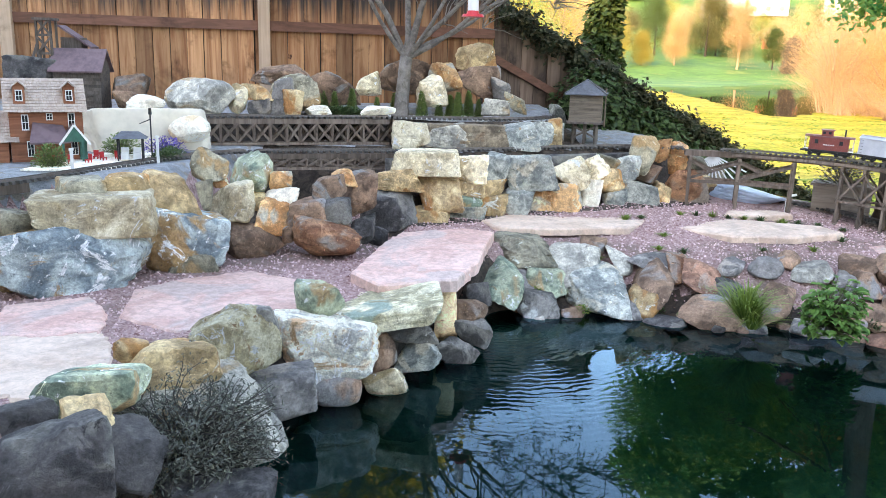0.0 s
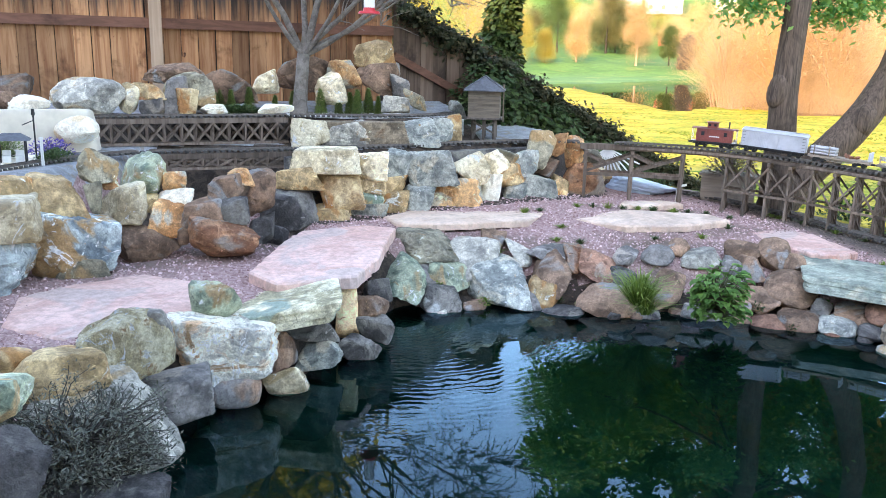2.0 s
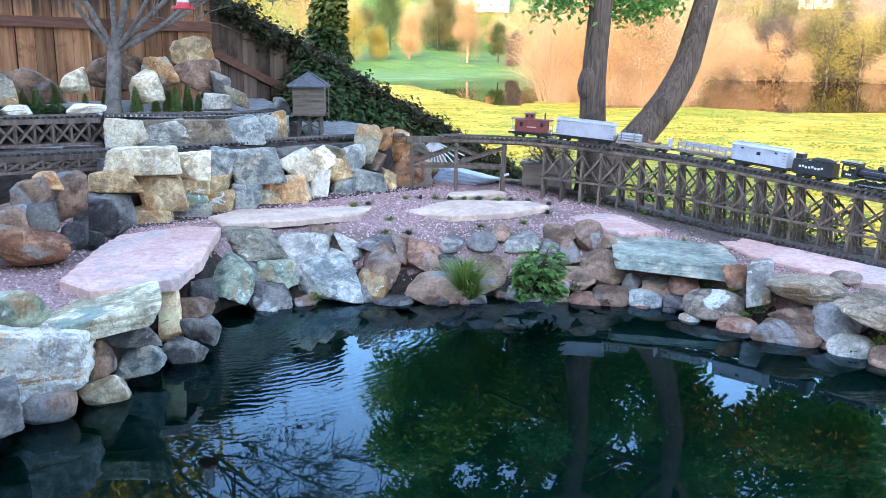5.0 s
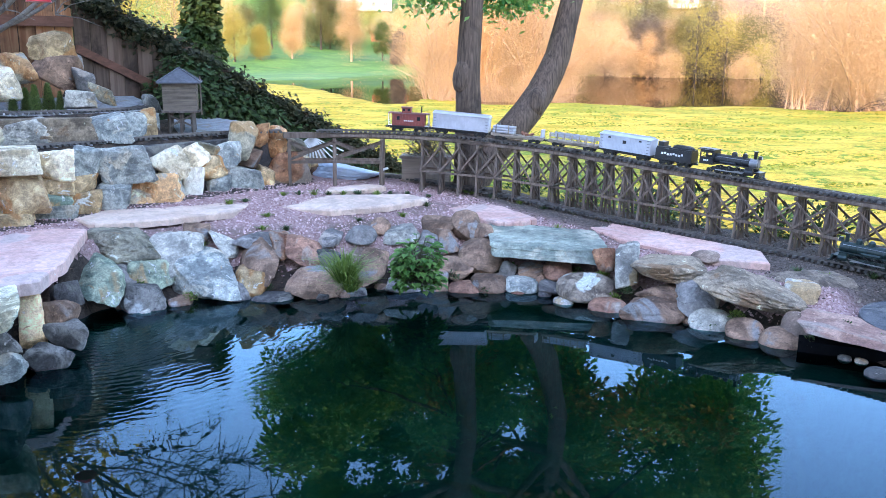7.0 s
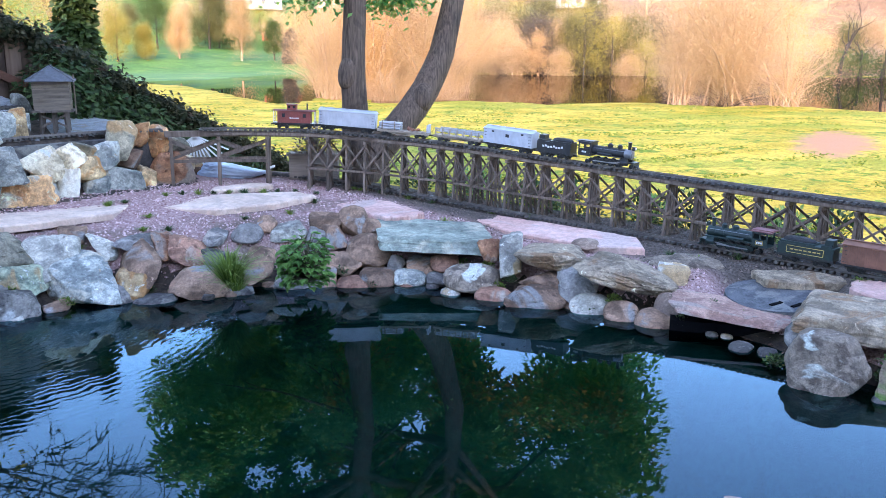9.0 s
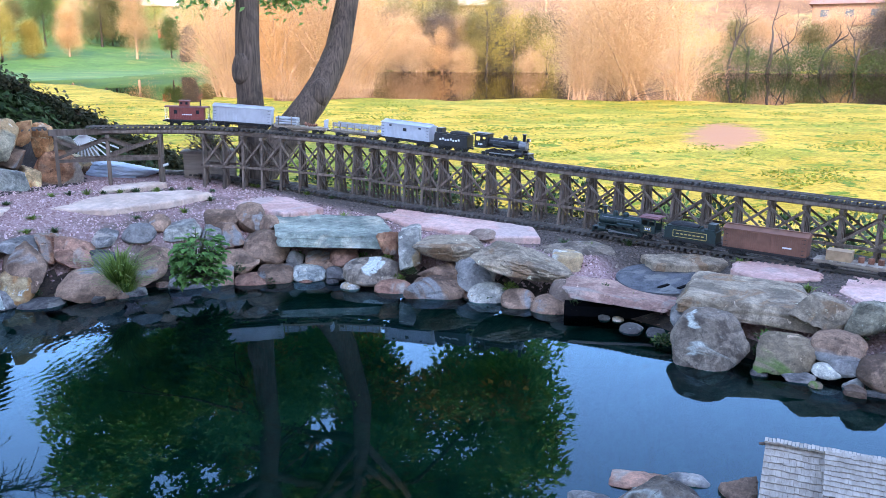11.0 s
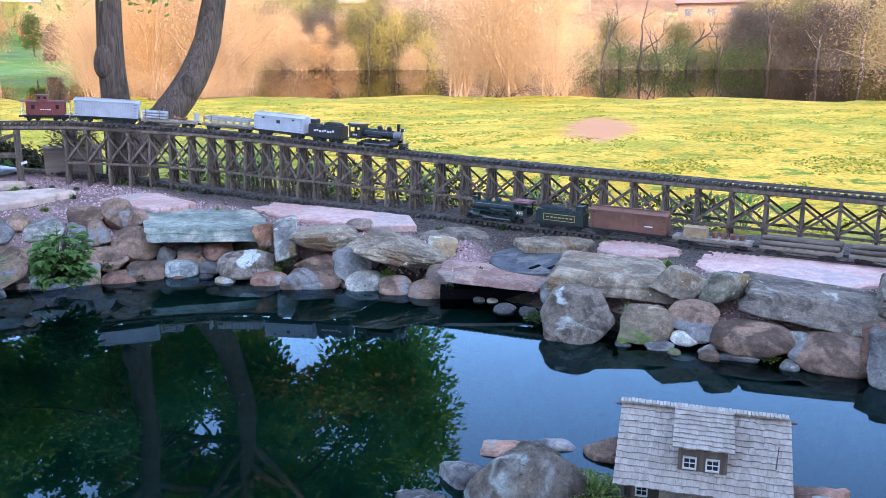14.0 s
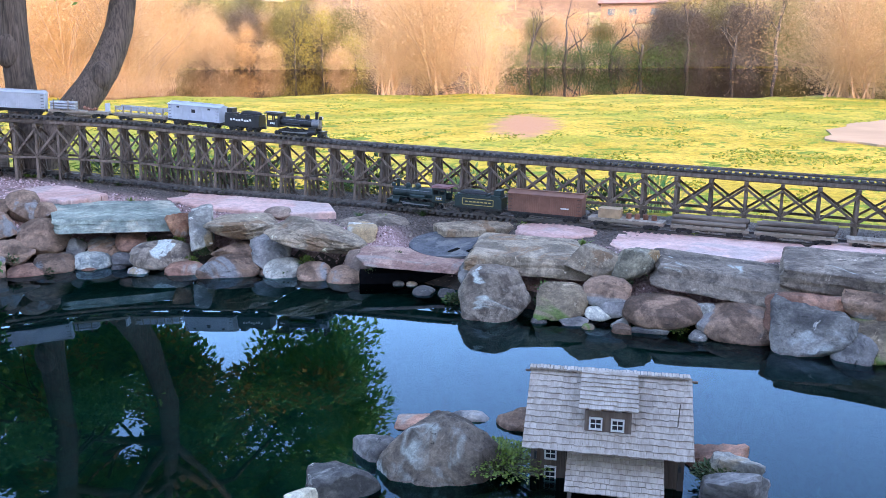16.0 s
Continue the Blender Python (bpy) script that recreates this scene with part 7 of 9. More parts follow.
# ---- the little cabin on the near shore ----
def cabin():
    root = thing("model_cabin", "brown model cabin with shaggy grey shingle roof and dormer", "model house", pose(2.53, 0.63, 0.0, 0, 0, -63.4))
    rng = random.Random(9)
    W, D, E, Rz = 0.45, 0.30, 0.125, 0.285
    part("wall", Shape().box((0, 0.02, 0.04), (W, D, 0.17)), M_CABIN, root)
    bd = Shape()
    for i in range(30):
        bd.box((-W / 2 + (i + .5) * W / 30, -0.132, 0.04), (W / 30 - 0.002, 0.006, 0.168))
    part("cladding", bd, M_CABIN, root)
    part("gable_wall", Shape().gable((0, 0.02, 0.122), W, D, 0.14), M_CABIN, root)
    for x in (-0.215, 0.215):
        part("corner_post", Shape().box((x, -0.136, 0.03), (0.018, 0.012, 0.19)), M_MINE, root)
    s = Shape()
    slope_roof(s, (-0.245, 0.02, Rz), (0.49, 0, 0), (0, -0.225, -0.16), 30, 13, rng, 0.0035)
    slope_roof(s, (-0.245, 0.02, Rz), (0.49, 0, 0), (0, 0.225, -0.16), 36, 14, rng, 0.0035)
    tagged(part("roof", s, M_SHINGLE_GREY, root), "weathered silver-grey shingles")
    cap = Shape()
    for i in range(46):
        x = -0.243 + i * 0.0106
        cap.box((x, 0.02, Rz + 0.007 + rng.uniform(0, 0.003)), (0.009, 0.03, 0.006), Matrix.Rotation(rng.uniform(-.1, .1), 3, "Y"))
    tagged(part("ridge_cap", cap, M_SHINGLE_GREY, root), kind="stuff")
    part("ridge_pole", Shape().rod((-0.262, 0.02, Rz - 0.006), (0.262, 0.02, Rz - 0.006), 0.004, n=8), M_CABIN, root)
    d = part("dormer", Shape().box((0.0, -0.085, 0.20), (0.135, 0.13, 0.07)), M_CABIN, root)
    ds = Shape()
    slope_roof(ds, (-0.085, 0.015, Rz + 0.010), (0.17, 0, 0), (0, -0.185, -0.050), 11, 9, rng, 0.0035)
    tagged(part("dormer_roof", ds, M_SHINGLE_GREY, d), kind="stuff")
    for x in (-0.035, 0.028):
        window(d, x, -0.152, 0.196, 0.034, 0.034)
    window(root, -0.165, -0.138, 0.088, 0.032, 0.05, (2, 3))
    window(root, -0.165, -0.138, 0.012, 0.032, 0.05, (2, 3))
    ps = Shape()
    slope_roof(ps, (-0.115, -0.135, 0.098), (0.28, 0, 0), (0, -0.13, -0.07), 18, 8, rng, 0.0035)
    tagged(part("porch_roof", ps, M_SHINGLE_GREY, root), kind="stuff")
    for x in (-0.10, 0.15):
        part("porch_post", Shape().box((x, -0.255, 0.0), (0.012, 0.012, 0.07)), M_MINE, root)
    for x in (0.0, 0.02):
        part("bracket", Shape().box((x, -0.142, 0.112), (0.008, 0.02, 0.012)), M_SHINGLE_TAN, root)
    for x in (-0.21, 0.21):
        part("lantern", Shape().box((x, -0.148, 0.075), (0.008, 0.012, 0.02)), M_BLACK, root)
    part("vane", Shape().rod((0.20, -0.12, 0.19), (0.205, -0.10, 0.255), 0.0015, n=6), M_MINE, root)


cabin()

# ---- garden trees and plants ----
def bare_tree():
    root = thing("tree", "leafless grey tree on the terrace by the fence", "tree")
    rng = random.Random(31)
    s, tips = Shape(), []
    b = Vector((-0.38, 6.82, 0.98))
    s.tube([b + Vector(v) for v in ((0, 0, 0), (0.01, 0, 0.12), (0.03, 0, 0.35), (0.045, 0, 0.52))], [0.085, 0.06, 0.052, 0.05], 12)
    part("trunk", s, M_BARK_PALE, root, smooth=True)
    w = Shape()
    q = b + Vector((0.045, 0, 0.5))
    for d, ln, r in (((-0.25, 0.1, 1), 0.9, 0.03), ((0.25, -0.1, 1), 1.0, 0.032), ((1.0, -0.35, 0.42), 1.15, 0.022), ((0.05, 0.2, 1), 1.0, 0.028), ((-0.6, -0.2, 1), 0.9, 0.02), ((0.7, 0.1, 0.9), 1.1, 0.024), ((0.45, -0.5, 0.8), 1.0, 0.02), ((1.0, 0.2, 0.7), 1.1, 0.02)):
        limb(w, q, d, ln, r, rng, 3, tips, 0.2, 6, 0.1)
    for p, d in tips:
        for _ in range(4):
            e = (d + Vector((rng.uniform(-1, 1), rng.uniform(-1, 1), rng.uniform(-1.0, 0.5)))).normalized()
            mid = p + e * rng.uniform(0.1, 0.2)
            w.tube([p, mid, mid + (e + Vector((rng.uniform(-.6, .6), rng.uniform(-.6, .6), -0.4))).normalized() * rng.uniform(0.1, 0.22)], [0.006, 0.004, 0.002], 4)
    part("branch_system", w, M_BARK_PALE, root, smooth=True)
    lv = Shape()
    leaves(lv, tips[::6], rng, 2, 0.05, 0.03)
    tagged(part("leaves", lv, M_LEAF, root), "a few clinging olive leaves", kind="stuff")


bare_tree()
_f = thing("bird_feeder", "hanging bird feeder with clear bottle and red base", "bird feeder", pose(0.18, 6.45, 1.80))
part("bottle", Shape().rod((0, 0, 0.03), (0, 0, 0.22), 0.042, 0.042, 16), plain_mat("feeder_bottle", (0.72, 0.72, 0.74), 0.2, var=0.05), _f)
part("base", Shape().rod((0, 0, 0.0), (0, 0, 0.02), 0.085, 0.075, 20).rod((0, 0, 0.02), (0, 0, 0.045), 0.05, 0.042, 16), plain_mat("feeder_red", (0.55, 0.02, 0.03), 0.35, var=0.05), _f)
part("hanger", Shape().rod((0, 0, 0.22), (0, 0, 0.75), 0.003, n=6), M_BLACK, _f)


def little_conifer():
    root = thing("dwarf_conifer", "small green cone-shaped conifer on the terrace", "conifer", group="dwarf conifers on the terrace")
    rng = random.Random(2)
    part("trunk", Shape().rod((0, 0, -0.02), (0, 0, 0.15), 0.008, 0.002, 7), M_BARK, root)
    s = Shape()
    for _ in range(1300):
        t = rng.random() ** 0.75
        z = 0.015 + 0.175 * (1 - t)
        r = 0.040 * t ** 0.85 * rng.uniform(0.55, 1.0) + 0.004
        a = rng.uniform(0, 6.283)
        p = Vector((math.cos(a) * r, math.sin(a) * r, z))
        s.leaf(p, (math.cos(a), math.sin(a), 0.9), Vector((0, 0, 1)), rng.uniform(0.012, 0.022), 0.008)
    part("crown", s, M_CONIFER, root)
    return root


M_CONIFER = leaf_mat("leaf_conifer", (0.085, 0.15, 0.04), (0.24, 0.30, 0.10), 0.15, 0.15)
_c = little_conifer()
_spots = [(-1.02, 6.72), (-0.90, 6.74), (-0.76, 6.74), (-0.56, 6.74), (-0.43, 6.9), (-0.20, 6.76), (-0.06, 6.78), (0.03, 6.80), (0.09, 6.72), (0.26, 6.80), (-1.0, 6.86), (0.18, 6.9)]
for k, (x, y) in enumerate(_spots):
    z = float(ground_height(x, y))
    m = pose(x, y, z - 0.005, 0, 0, k * 70) @ Matrix.Scale(0.86 + 0.14 * (k % 3), 4)
    if k:
        o = copy_thing(_c, m)
        o.matrix_basis = m
    else:
        _c.matrix_world = m


def white_gravel():
    """Pale quartz chips strewn between the dwarf conifers."""
    rng, q = np.random.default_rng(71), Shape()
    for _ in range(5200):
        x, y = rng.uniform(-1.15, 0.45), rng.uniform(6.55, 6.98)
        if noise.noise(Vector((x * 3.2, y * 3.2, 4.0))) < -0.05:
            continue
        z, r, a = float(ground_height(x, y)), rng.uniform(0.007, 0.017), rng.uniform(0, 6.283)
        c, e = math.cos(a) * r, math.sin(a) * r
        q.add([(x + c, y + e, z - .003), (x - e, y + c, z - .003), (x - c, y - e, z - .003), (x + e, y - c, z - .003), (x + c * 0.2, y + e * 0.2, z + r * 0.8)], [(0, 1, 4), (1, 2, 4), (2, 3, 4), (3, 0, 4)])
    solid("white_gravel", q, leaf_mat("quartz_chip", (0.62, 0.61, 0.60), (0.82, 0.81, 0.80), through=0.0, rough=0.8), "white quartz gravel between the dwarf conifers", "gravel", kind="stuff")


white_gravel()


def clump(name, label, category, x, y, z, rx, ry, rz, count, length, width, material, seed, up=0.6, group="", lean=(0, 0)):
    """A low plant: many small leaves over a rounded heap, with short stems."""
    rng = random.Random(seed)
    root = thing(name, label, category, pose(x, y, z), group)
    st, lv = Shape(), Shape()
    for _ in range(count):
        n = Vector((rng.gauss(0, 1), rng.gauss(0, 1), abs(rng.gauss(0, 1)))).normalized()
        k = rng.random() ** 0.4
        p = Vector((n.x * rx * k, n.y * ry * k, n.z * rz * k))
        d = Vector((n.x + rng.uniform(-.6, .6), n.y + rng.uniform(-.6, .6), n.z * up + rng.uniform(-0.4, 0.7)))
        lv.leaf(p, d, Vector((rng.uniform(-.4, .4), rng.uniform(-.4, .4), 1)), length * rng.uniform(0.6, 1.3), width * rng.uniform(0.7, 1.3))
        if rng.random() < 0.12:
            st.rod((p.x * 0.2, p.y * 0.2, -0.01), p, 0.0025, 0.0012, 4, False)
    part("stem", st, M_STEM, root)
    tagged(part("foliage", lv, material, root), kind="stuff")
    return root


M_STEM = plain_mat("stem", (0.10, 0.10, 0.05), 0.8)
M_BROADLEAF = leaf_mat("leaf_broad", (0.06, 0.16, 0.035), (0.17, 0.31, 0.08), through=0.25)
M_BLADE = leaf_mat("leaf_blade", (0.10, 0.17, 0.03), (0.26, 0.34, 0.08), through=0.3)
M_DRY = leaf_mat("leaf_dry", (0.048, 0.056, 0.042), (0.16, 0.16, 0.12), through=0.05)
M_COVER = leaf_mat("leaf_cover", (0.035, 0.07, 0.025), (0.09, 0.14, 0.05), through=0.1)
M_PURPLE = leaf_mat("petal_purple", (0.06, 0.04, 0.22), (0.22, 0.16, 0.50), through=0.1)
M_PALE_PETAL = leaf_mat("petal_pale", (0.45, 0.42, 0.45), (0.7, 0.62, 0.66), through=0.1)


def leafy_plant():
    root = thing("leafy_plant", "bright green broad-leaved plant growing from the bank rocks", "plant", pose(2.09, 4.28, 0.215))
    rng = random.Random(14)
    lv, st = Shape(), Shape()
    for _ in range(380):
        a, k = rng.uniform(0, 6.283), rng.random() ** 0.5
        p = Vector((math.cos(a) * 0.12 * k, math.sin(a) * 0.10 * k - 0.05, rng.uniform(-0.16, 0.22) * (1 - 0.45 * k)))
        d = Vector((math.cos(a) + rng.uniform(-.4, .4), math.sin(a) - 0.5, rng.uniform(-0.7, 0.25)))
        q = p + d.normalized() * 0.03
        L, w = rng.uniform(0.032, 0.058), rng.uniform(0.030, 0.048)
        dn = d.normalized()
        side = dn.cross(Vector((0, 0, 1))).normalized()
        nrm = side.cross(dn)
        pts = [q]
        for t, k2 in ((0.2, 0.85), (0.5, 1.0), (0.8, 0.6)):
            pts += [q + dn * L * t + side * w / 2 * k2 + nrm * 0.006, q + dn * L * t - nrm * 0.004 * t, q + dn * L * t - side * w / 2 * k2 + nrm * 0.006]
        pts.append(q + dn * L - nrm * 0.008)
        lv.add(pts, [(0, 1, 2), (0, 2, 3), (1, 4, 5, 2), (2, 5, 6, 3), (4, 7, 8, 5), (5, 8, 9, 6), (7, 10, 8), (8, 10, 9)])
        st.rod((0, 0.03, -0.08), q, 0.0025, 0.0015, 4, False)
    part("stem", st, M_STEM, root)
    tagged(part("leaves", lv, M_BROADLEAF, root), kind="stuff")
    fl = Shape()
    for _ in range(16):
        p = Vector((rng.uniform(-.12, .12), rng.uniform(-.12, 0), rng.uniform(0.02, 0.2)))
        for k in range(5):
            fl.leaf(p, (math.cos(k * 1.257), math.sin(k * 1.257), 0.4), Vector((0, 0, 1)), 0.009, 0.007)
    part("blossom", fl, M_PALE_PETAL, root)


leafy_plant()


def grass_tuft(x, y, z, h, spread, count, seed, material=M_BLADE, label="tuft of bright green grass between stones", name="grass_tuft", group="grass tufts"):
    rng = random.Random(seed)
    s = Shape()
    for _ in range(count):
        a, k = rng.uniform(0, 6.283), rng.random()
        p = Vector((math.cos(a) * spread * 0.3 * k, math.sin(a) * spread * 0.3 * k, 0))
        d = Vector((math.cos(a) * k, math.sin(a) * k, 1.0))
        L = h * rng.uniform(0.5, 1.1)
        m = p + d.normalized() * L * 0.6
        e = m + Vector((math.cos(a) * spread * k, math.sin(a) * spread * k, rng.uniform(-0.1, 0.5) * h * 0.5))
        side = Vector((-math.sin(a), math.cos(a), 0)) * 0.0035
        s.add([p - side, p + side, m + side, m - side, e], [(0, 1, 2, 3), (3, 2, 4)])
    return solid(name, s, material, label, "grass", group, m=pose(x, y, z))


grass_tuft(1.68, 4.38, 0.14, 0.26, 0.16, 320, 1)
grass_tuft(1.70, 4.33, 0.10, 0.16, 0.15, 160, 2)
for k, (x, y) in enumerate(((3.32, 5.95), (3.42, 5.78), (3.55, 5.55), (3.66, 5.35), (3.9, 4.85), (4.02, 4.55), (3.3, 6.02), (2.75, 5.98), (2.5, 6.0), (2.9, 5.9), (2.45, 5.35),
                            (4.45, 3.0), (4.6, 2.3), (4.25, 2.75), (3.28, 4.3), (3.36, 4.2), (4.95, 1.35), (4.9, 1.6), (1.4, 5.25), (1.55, 5.2), (1.0, 5.2), (2.1, 5.3), (4.36, 1.75), (3.1, 4.55), (1.75, 6.06), (1.88, 6.07), (2.0, 6.08), (2.12, 6.09), (2.24, 6.08), (2.36, 6.06), (2.5, 6.05), (2.62, 6.02),
                            (1.3, 5.84), (1.42, 5.88), (0.45, 5.2), (0.62, 5.18), (1.5, 5.5), (2.75, 5.6), (3.4, 4.75), (3.55, 4.5), (4.2, 3.1), (4.12, 3.25))):
    grass_tuft(x, y, float(ground_height(x, y)) - 0.005, 0.045 + 0.012 * (k % 3), 0.05, 46, 40 + k, M_COVER if k % 2 else M_BLADE, "small weed tuft growing in the gravel", "weed", "weeds in the gravel")
for k, (x, y, z) in enumerate(((0.98, 4.78, 0.20), (1.25, 4.72, 0.28), (3.02, 3.95, 0.12), (3.52, 3.02, 0.22), (3.62, 1.55, 0.12), (3.98, 0.85, 0.16), (3.92, 1.22, 0.2), (4.15, 0.35, 0.2), (4.0, 0.62, 0.1), (0.62, 4.76, 0.08), (2.72, 4.22, 0.12))):
    q = 1.03 + 0.15 * z
    x, y, z = 0.25 + (x - 0.25) * q, -0.25 + (y + 0.25) * q, z * 0.86 - 0.02
    clump("fern", "small green fern between the bank rocks", "fern", x, y, z, 0.05, 0.05, 0.05, 80, 0.022, 0.013, M_BROADLEAF, 70 + k, group="ferns in the bank")


def dry_shrub():
    """A sprawling wiry shrub: crooked twigs set with tiny leaves."""
    root = thing("dry_shrub", "sprawling dry grey-green shrub over the boulder", "shrub", pose(-0.82, 2.50, 0.16))
    rng = random.Random(5)
    tw, lv = Shape(), Shape()
    for _ in range(430):
        a, k = rng.uniform(0, 6.283), rng.random() ** 0.6
        p = Vector((math.cos(a) * 0.16 * k, math.sin(a) * 0.14 * k, rng.uniform(0.0, 0.16)))
        d = Vector((math.cos(a) * (0.4 + k), math.sin(a) * (0.4 + k), rng.uniform(0.1, 1.0)))
        pts = [p]
        for i in range(5):
            d = (d.normalized() + Vector((rng.uniform(-1, 1), rng.uniform(-1, 1), rng.uniform(-1, 0.7))) * 0.45)
            pts.append(pts[-1] + d.normalized() * rng.uniform(0.025, 0.05))
            for _ in range(6):
                lv.leaf(pts[-1] + Vector((rng.gauss(0, .008), rng.gauss(0, .008), rng.gauss(0, .008))), (rng.uniform(-1, 1), rng.uniform(-1, 1), rng.uniform(-.6, 1)), Vector((rng.uniform(-1, 1), rng.uniform(-1, 1), 1)), rng.uniform(0.012, 0.026), 0.006)
        tw.tube(pts, [0.0028, 0.0025, 0.0022, 0.0018, 0.0014, 0.001], 4)
    part("twig_mass", tw, M_TWIG_DARK, root)
    tagged(part("foliage", lv, M_DRY, root), kind="stuff")


dry_shrub()
_rm = random.Random(61)
for k in range(34):
    ax, ay = POND[6 + k * 15 // 34]
    bx, by = POND[7 + k * 15 // 34]
    q = _rm.random()
    x, y = ax + (bx - ax) * q, ay + (by - ay) * q
    r, out = math.hypot(x, y), _rm.uniform(0.06, 0.36)
    x, y = x + x / r * out, y + y / r * out
    clump("moss", "small cushion of green moss between bank rocks", "moss", x, y, float(ground_height(x, y)) + _rm.uniform(0.02, 0.10), 0.045, 0.045, 0.04, 130, 0.018, 0.012, M_COVER if k % 3 else M_BLADE, 400 + k, group="moss cushions on the bank")
clump("groundcover", "low dark green creeping groundcover", "groundcover", -0.82, 6.60, 1.02, 0.21, 0.10, 0.085, 2200, 0.02, 0.012, M_COVER, 6)
clump("flower_bed", "bed of purple-blue flowers in the model town", "flowers", -1.86, 5.50, 0.82, 0.16, 0.10, 0.12, 700, 0.02, 0.012, M_PURPLE, 7)
clump("flower_bed", "green bedding plants around the model square", "plants", -1.78, 5.30, 0.82, 0.10, 0.22, 0.07, 1100, 0.02, 0.010, M_COVER, 8)
clump("model_bush", "olive green bush beside the model hotel", "bush", -2.26, 4.72, 0.83, 0.10, 0.09, 0.13, 900, 0.02, 0.010, M_CONIFER, 9)
clump("model_bush", "olive green bush beside the model hotel", "bush", -2.05, 5.25, 0.86, 0.13, 0.08, 0.12, 900, 0.02, 0.010, M_CONIFER, 10)
clump("model_lawn", "mossy green lawn beside the little cabin", "lawn", 2.28, 0.86, 0.03, 0.13, 0.16, 0.03, 1400, 0.014, 0.008, M_BLADE, 11)
clump("model_lawn", "mossy green lawn beside the little cabin", "lawn", 2.60, 0.28, 0.03, 0.08, 0.10, 0.03, 700, 0.014, 0.008, M_COVER, 12)
for k in range(15):
    x, y = 3.7 + 0.115 * k + 0.2 * math.sin(k * 2.3), 6.1 - 0.30 * k + 0.15 * math.cos(k * 1.7)
    clump("wild_bush", "leafy wild bush on the slope below the trestle", "bush", x + 0.45, y + 0.1, float(ground_height(x + 0.45, y + 0.1)) - 0.02, 0.24, 0.24, 0.22 + 0.05 * (k % 3), 300, 0.05, 0.028, (M_IVY, M_COVER, M_LEAF, M_IVY)[k % 4], 200 + k, group="bushes below the trestle")

# ---- odds and ends behind the bridge ----
M_TUB = wood_mat("tub_wood", (0.24, 0.19, 0.15), (0.36, 0.30, 0.25), (3, 40, 40), tone=0.05)
_t = thing("planter", "weathered wooden trough planter behind the bridge", "planter", pose(3.16, 6.52, 0.30, 0, 0, -30))
part("box", Shape().box((0, 0, 0.14), (0.40, 0.2, 0.30), taper=1.06), M_TUB, _t)
for z in (0.06, 0.15, 0.24):
    part("band", Shape().box((0, -0.103, z), (0.42, 0.006, 0.085)), M_TUB, _t)
part("rim", Shape().box((0, 0, 0.295), (0.46, 0.24, 0.02)), M_TUB, _t)
clump("planted_bush", "purple-grey flowering plant in the trough", "plant", 3.16, 6.52, 0.60, 0.22, 0.14, 0.26, 900, 0.03, 0.018, leaf_mat("leaf_purplish", (0.10, 0.07, 0.08), (0.30, 0.26, 0.24), through=0.15), 77)
_t = thing("sunshade", "folded white slatted sunshade leaning behind the bridge", "sunshade", pose(2.24, 6.95, 0.40, 0, 0, -18))
for k in range(13):
    a = radians(-58 + k * 10.5)
    part("rib", Shape().beam((0, 0, 0.36), (math.sin(a) * 0.30, 0, 0.36 - math.cos(a) * 0.34), 0.008, 0.012), M_TRIM_WHITE, _t)
part("hub", Shape().rod((0, -0.015, 0.36), (0, 0.015, 0.36), 0.02, n=12), M_TRIM_WHITE, _t)
M_TARP = plain_mat("tarp_blue", (0.42, 0.50, 0.60), 0.5, 0.0, 0.15, 8)
_t = thing("tarp", "crumpled pale blue tarpaulin on the ground", "tarpaulin", pose(2.52, 6.82, 0.40, 0, 0, -20))
_me = rock_mesh(0.62, 0.32, 0.16, 3.0, 12, 8, 301, 4)
part("sheet", Shape().add([v.co + Vector((0, 0, 0.06)) for v in _me.vertices], [tuple(f.vertices) for f in _me.polygons]), M_TARP, _t)
_t = thing("garden_tap", "white hooked garden tap pipe", "tap", pose(2.66, 6.36, 0.36))
part("pipe", Shape().tube([(0, 0, 0), (0, 0, 0.12), (0.02, 0, 0.16), (0.07, 0, 0.17)], [0.012, 0.012, 0.012, 0.010], 8), M_TRIM_WHITE, _t)

# ---- skimmer cover by the inlet ----
_t = thing("skimmer_cover", "round flat mottled slate-grey skimmer cover in the path", "cover", pose(4.14, 2.50, 0.150, 0, 0, -30) @ pose(0, 0, 0, 4, -2, 0))
part("body", Shape().rod((0, 0, -0.34), (0, 0, -0.03), 0.20, 0.22, 32), plain_mat("skimmer_black", (0.006, 0.006, 0.007), 0.9, spec=0.05), _t, "black plastic well")
# black box added to stand for the deep shade under the slab
part("inlet_shade", Shape().box((-0.279, -0.057, -0.23), (0.60, 0.40, 0.34), Matrix.Rotation(radians(-19), 3, "Z")), bpy.data.materials["skimmer_black"], _t, "black box for the shaded inlet below the slab")
part("lid", Shape().rod((0, 0, -0.03), (0, 0, 0.0), 0.268, 0.264, 48), stone_mat("cover_slate", (0.065, 0.068, 0.076), (0.13, 0.132, 0.14), (0.20, 0.195, 0.18), 0.35, rough=0.6, scale=9, relief=0.25, rust=0, pale=0), _t)
for x, y in ((-0.05, -0.13), (0.05, -0.165)):
    part("slot", Shape().box((x, y, 0.002), (0.085, 0.022, 0.006), Matrix.Rotation(radians(28), 3, "Z")), bpy.data.materials["skimmer_black"], _t)
part("rim", Shape().tube([(0.262 * math.cos(a * math.pi / 24), 0.262 * math.sin(a * math.pi / 24), 0.0) for a in range(49)], [0.003] * 49, 6), bpy.data.materials["cover_slate"], _t)

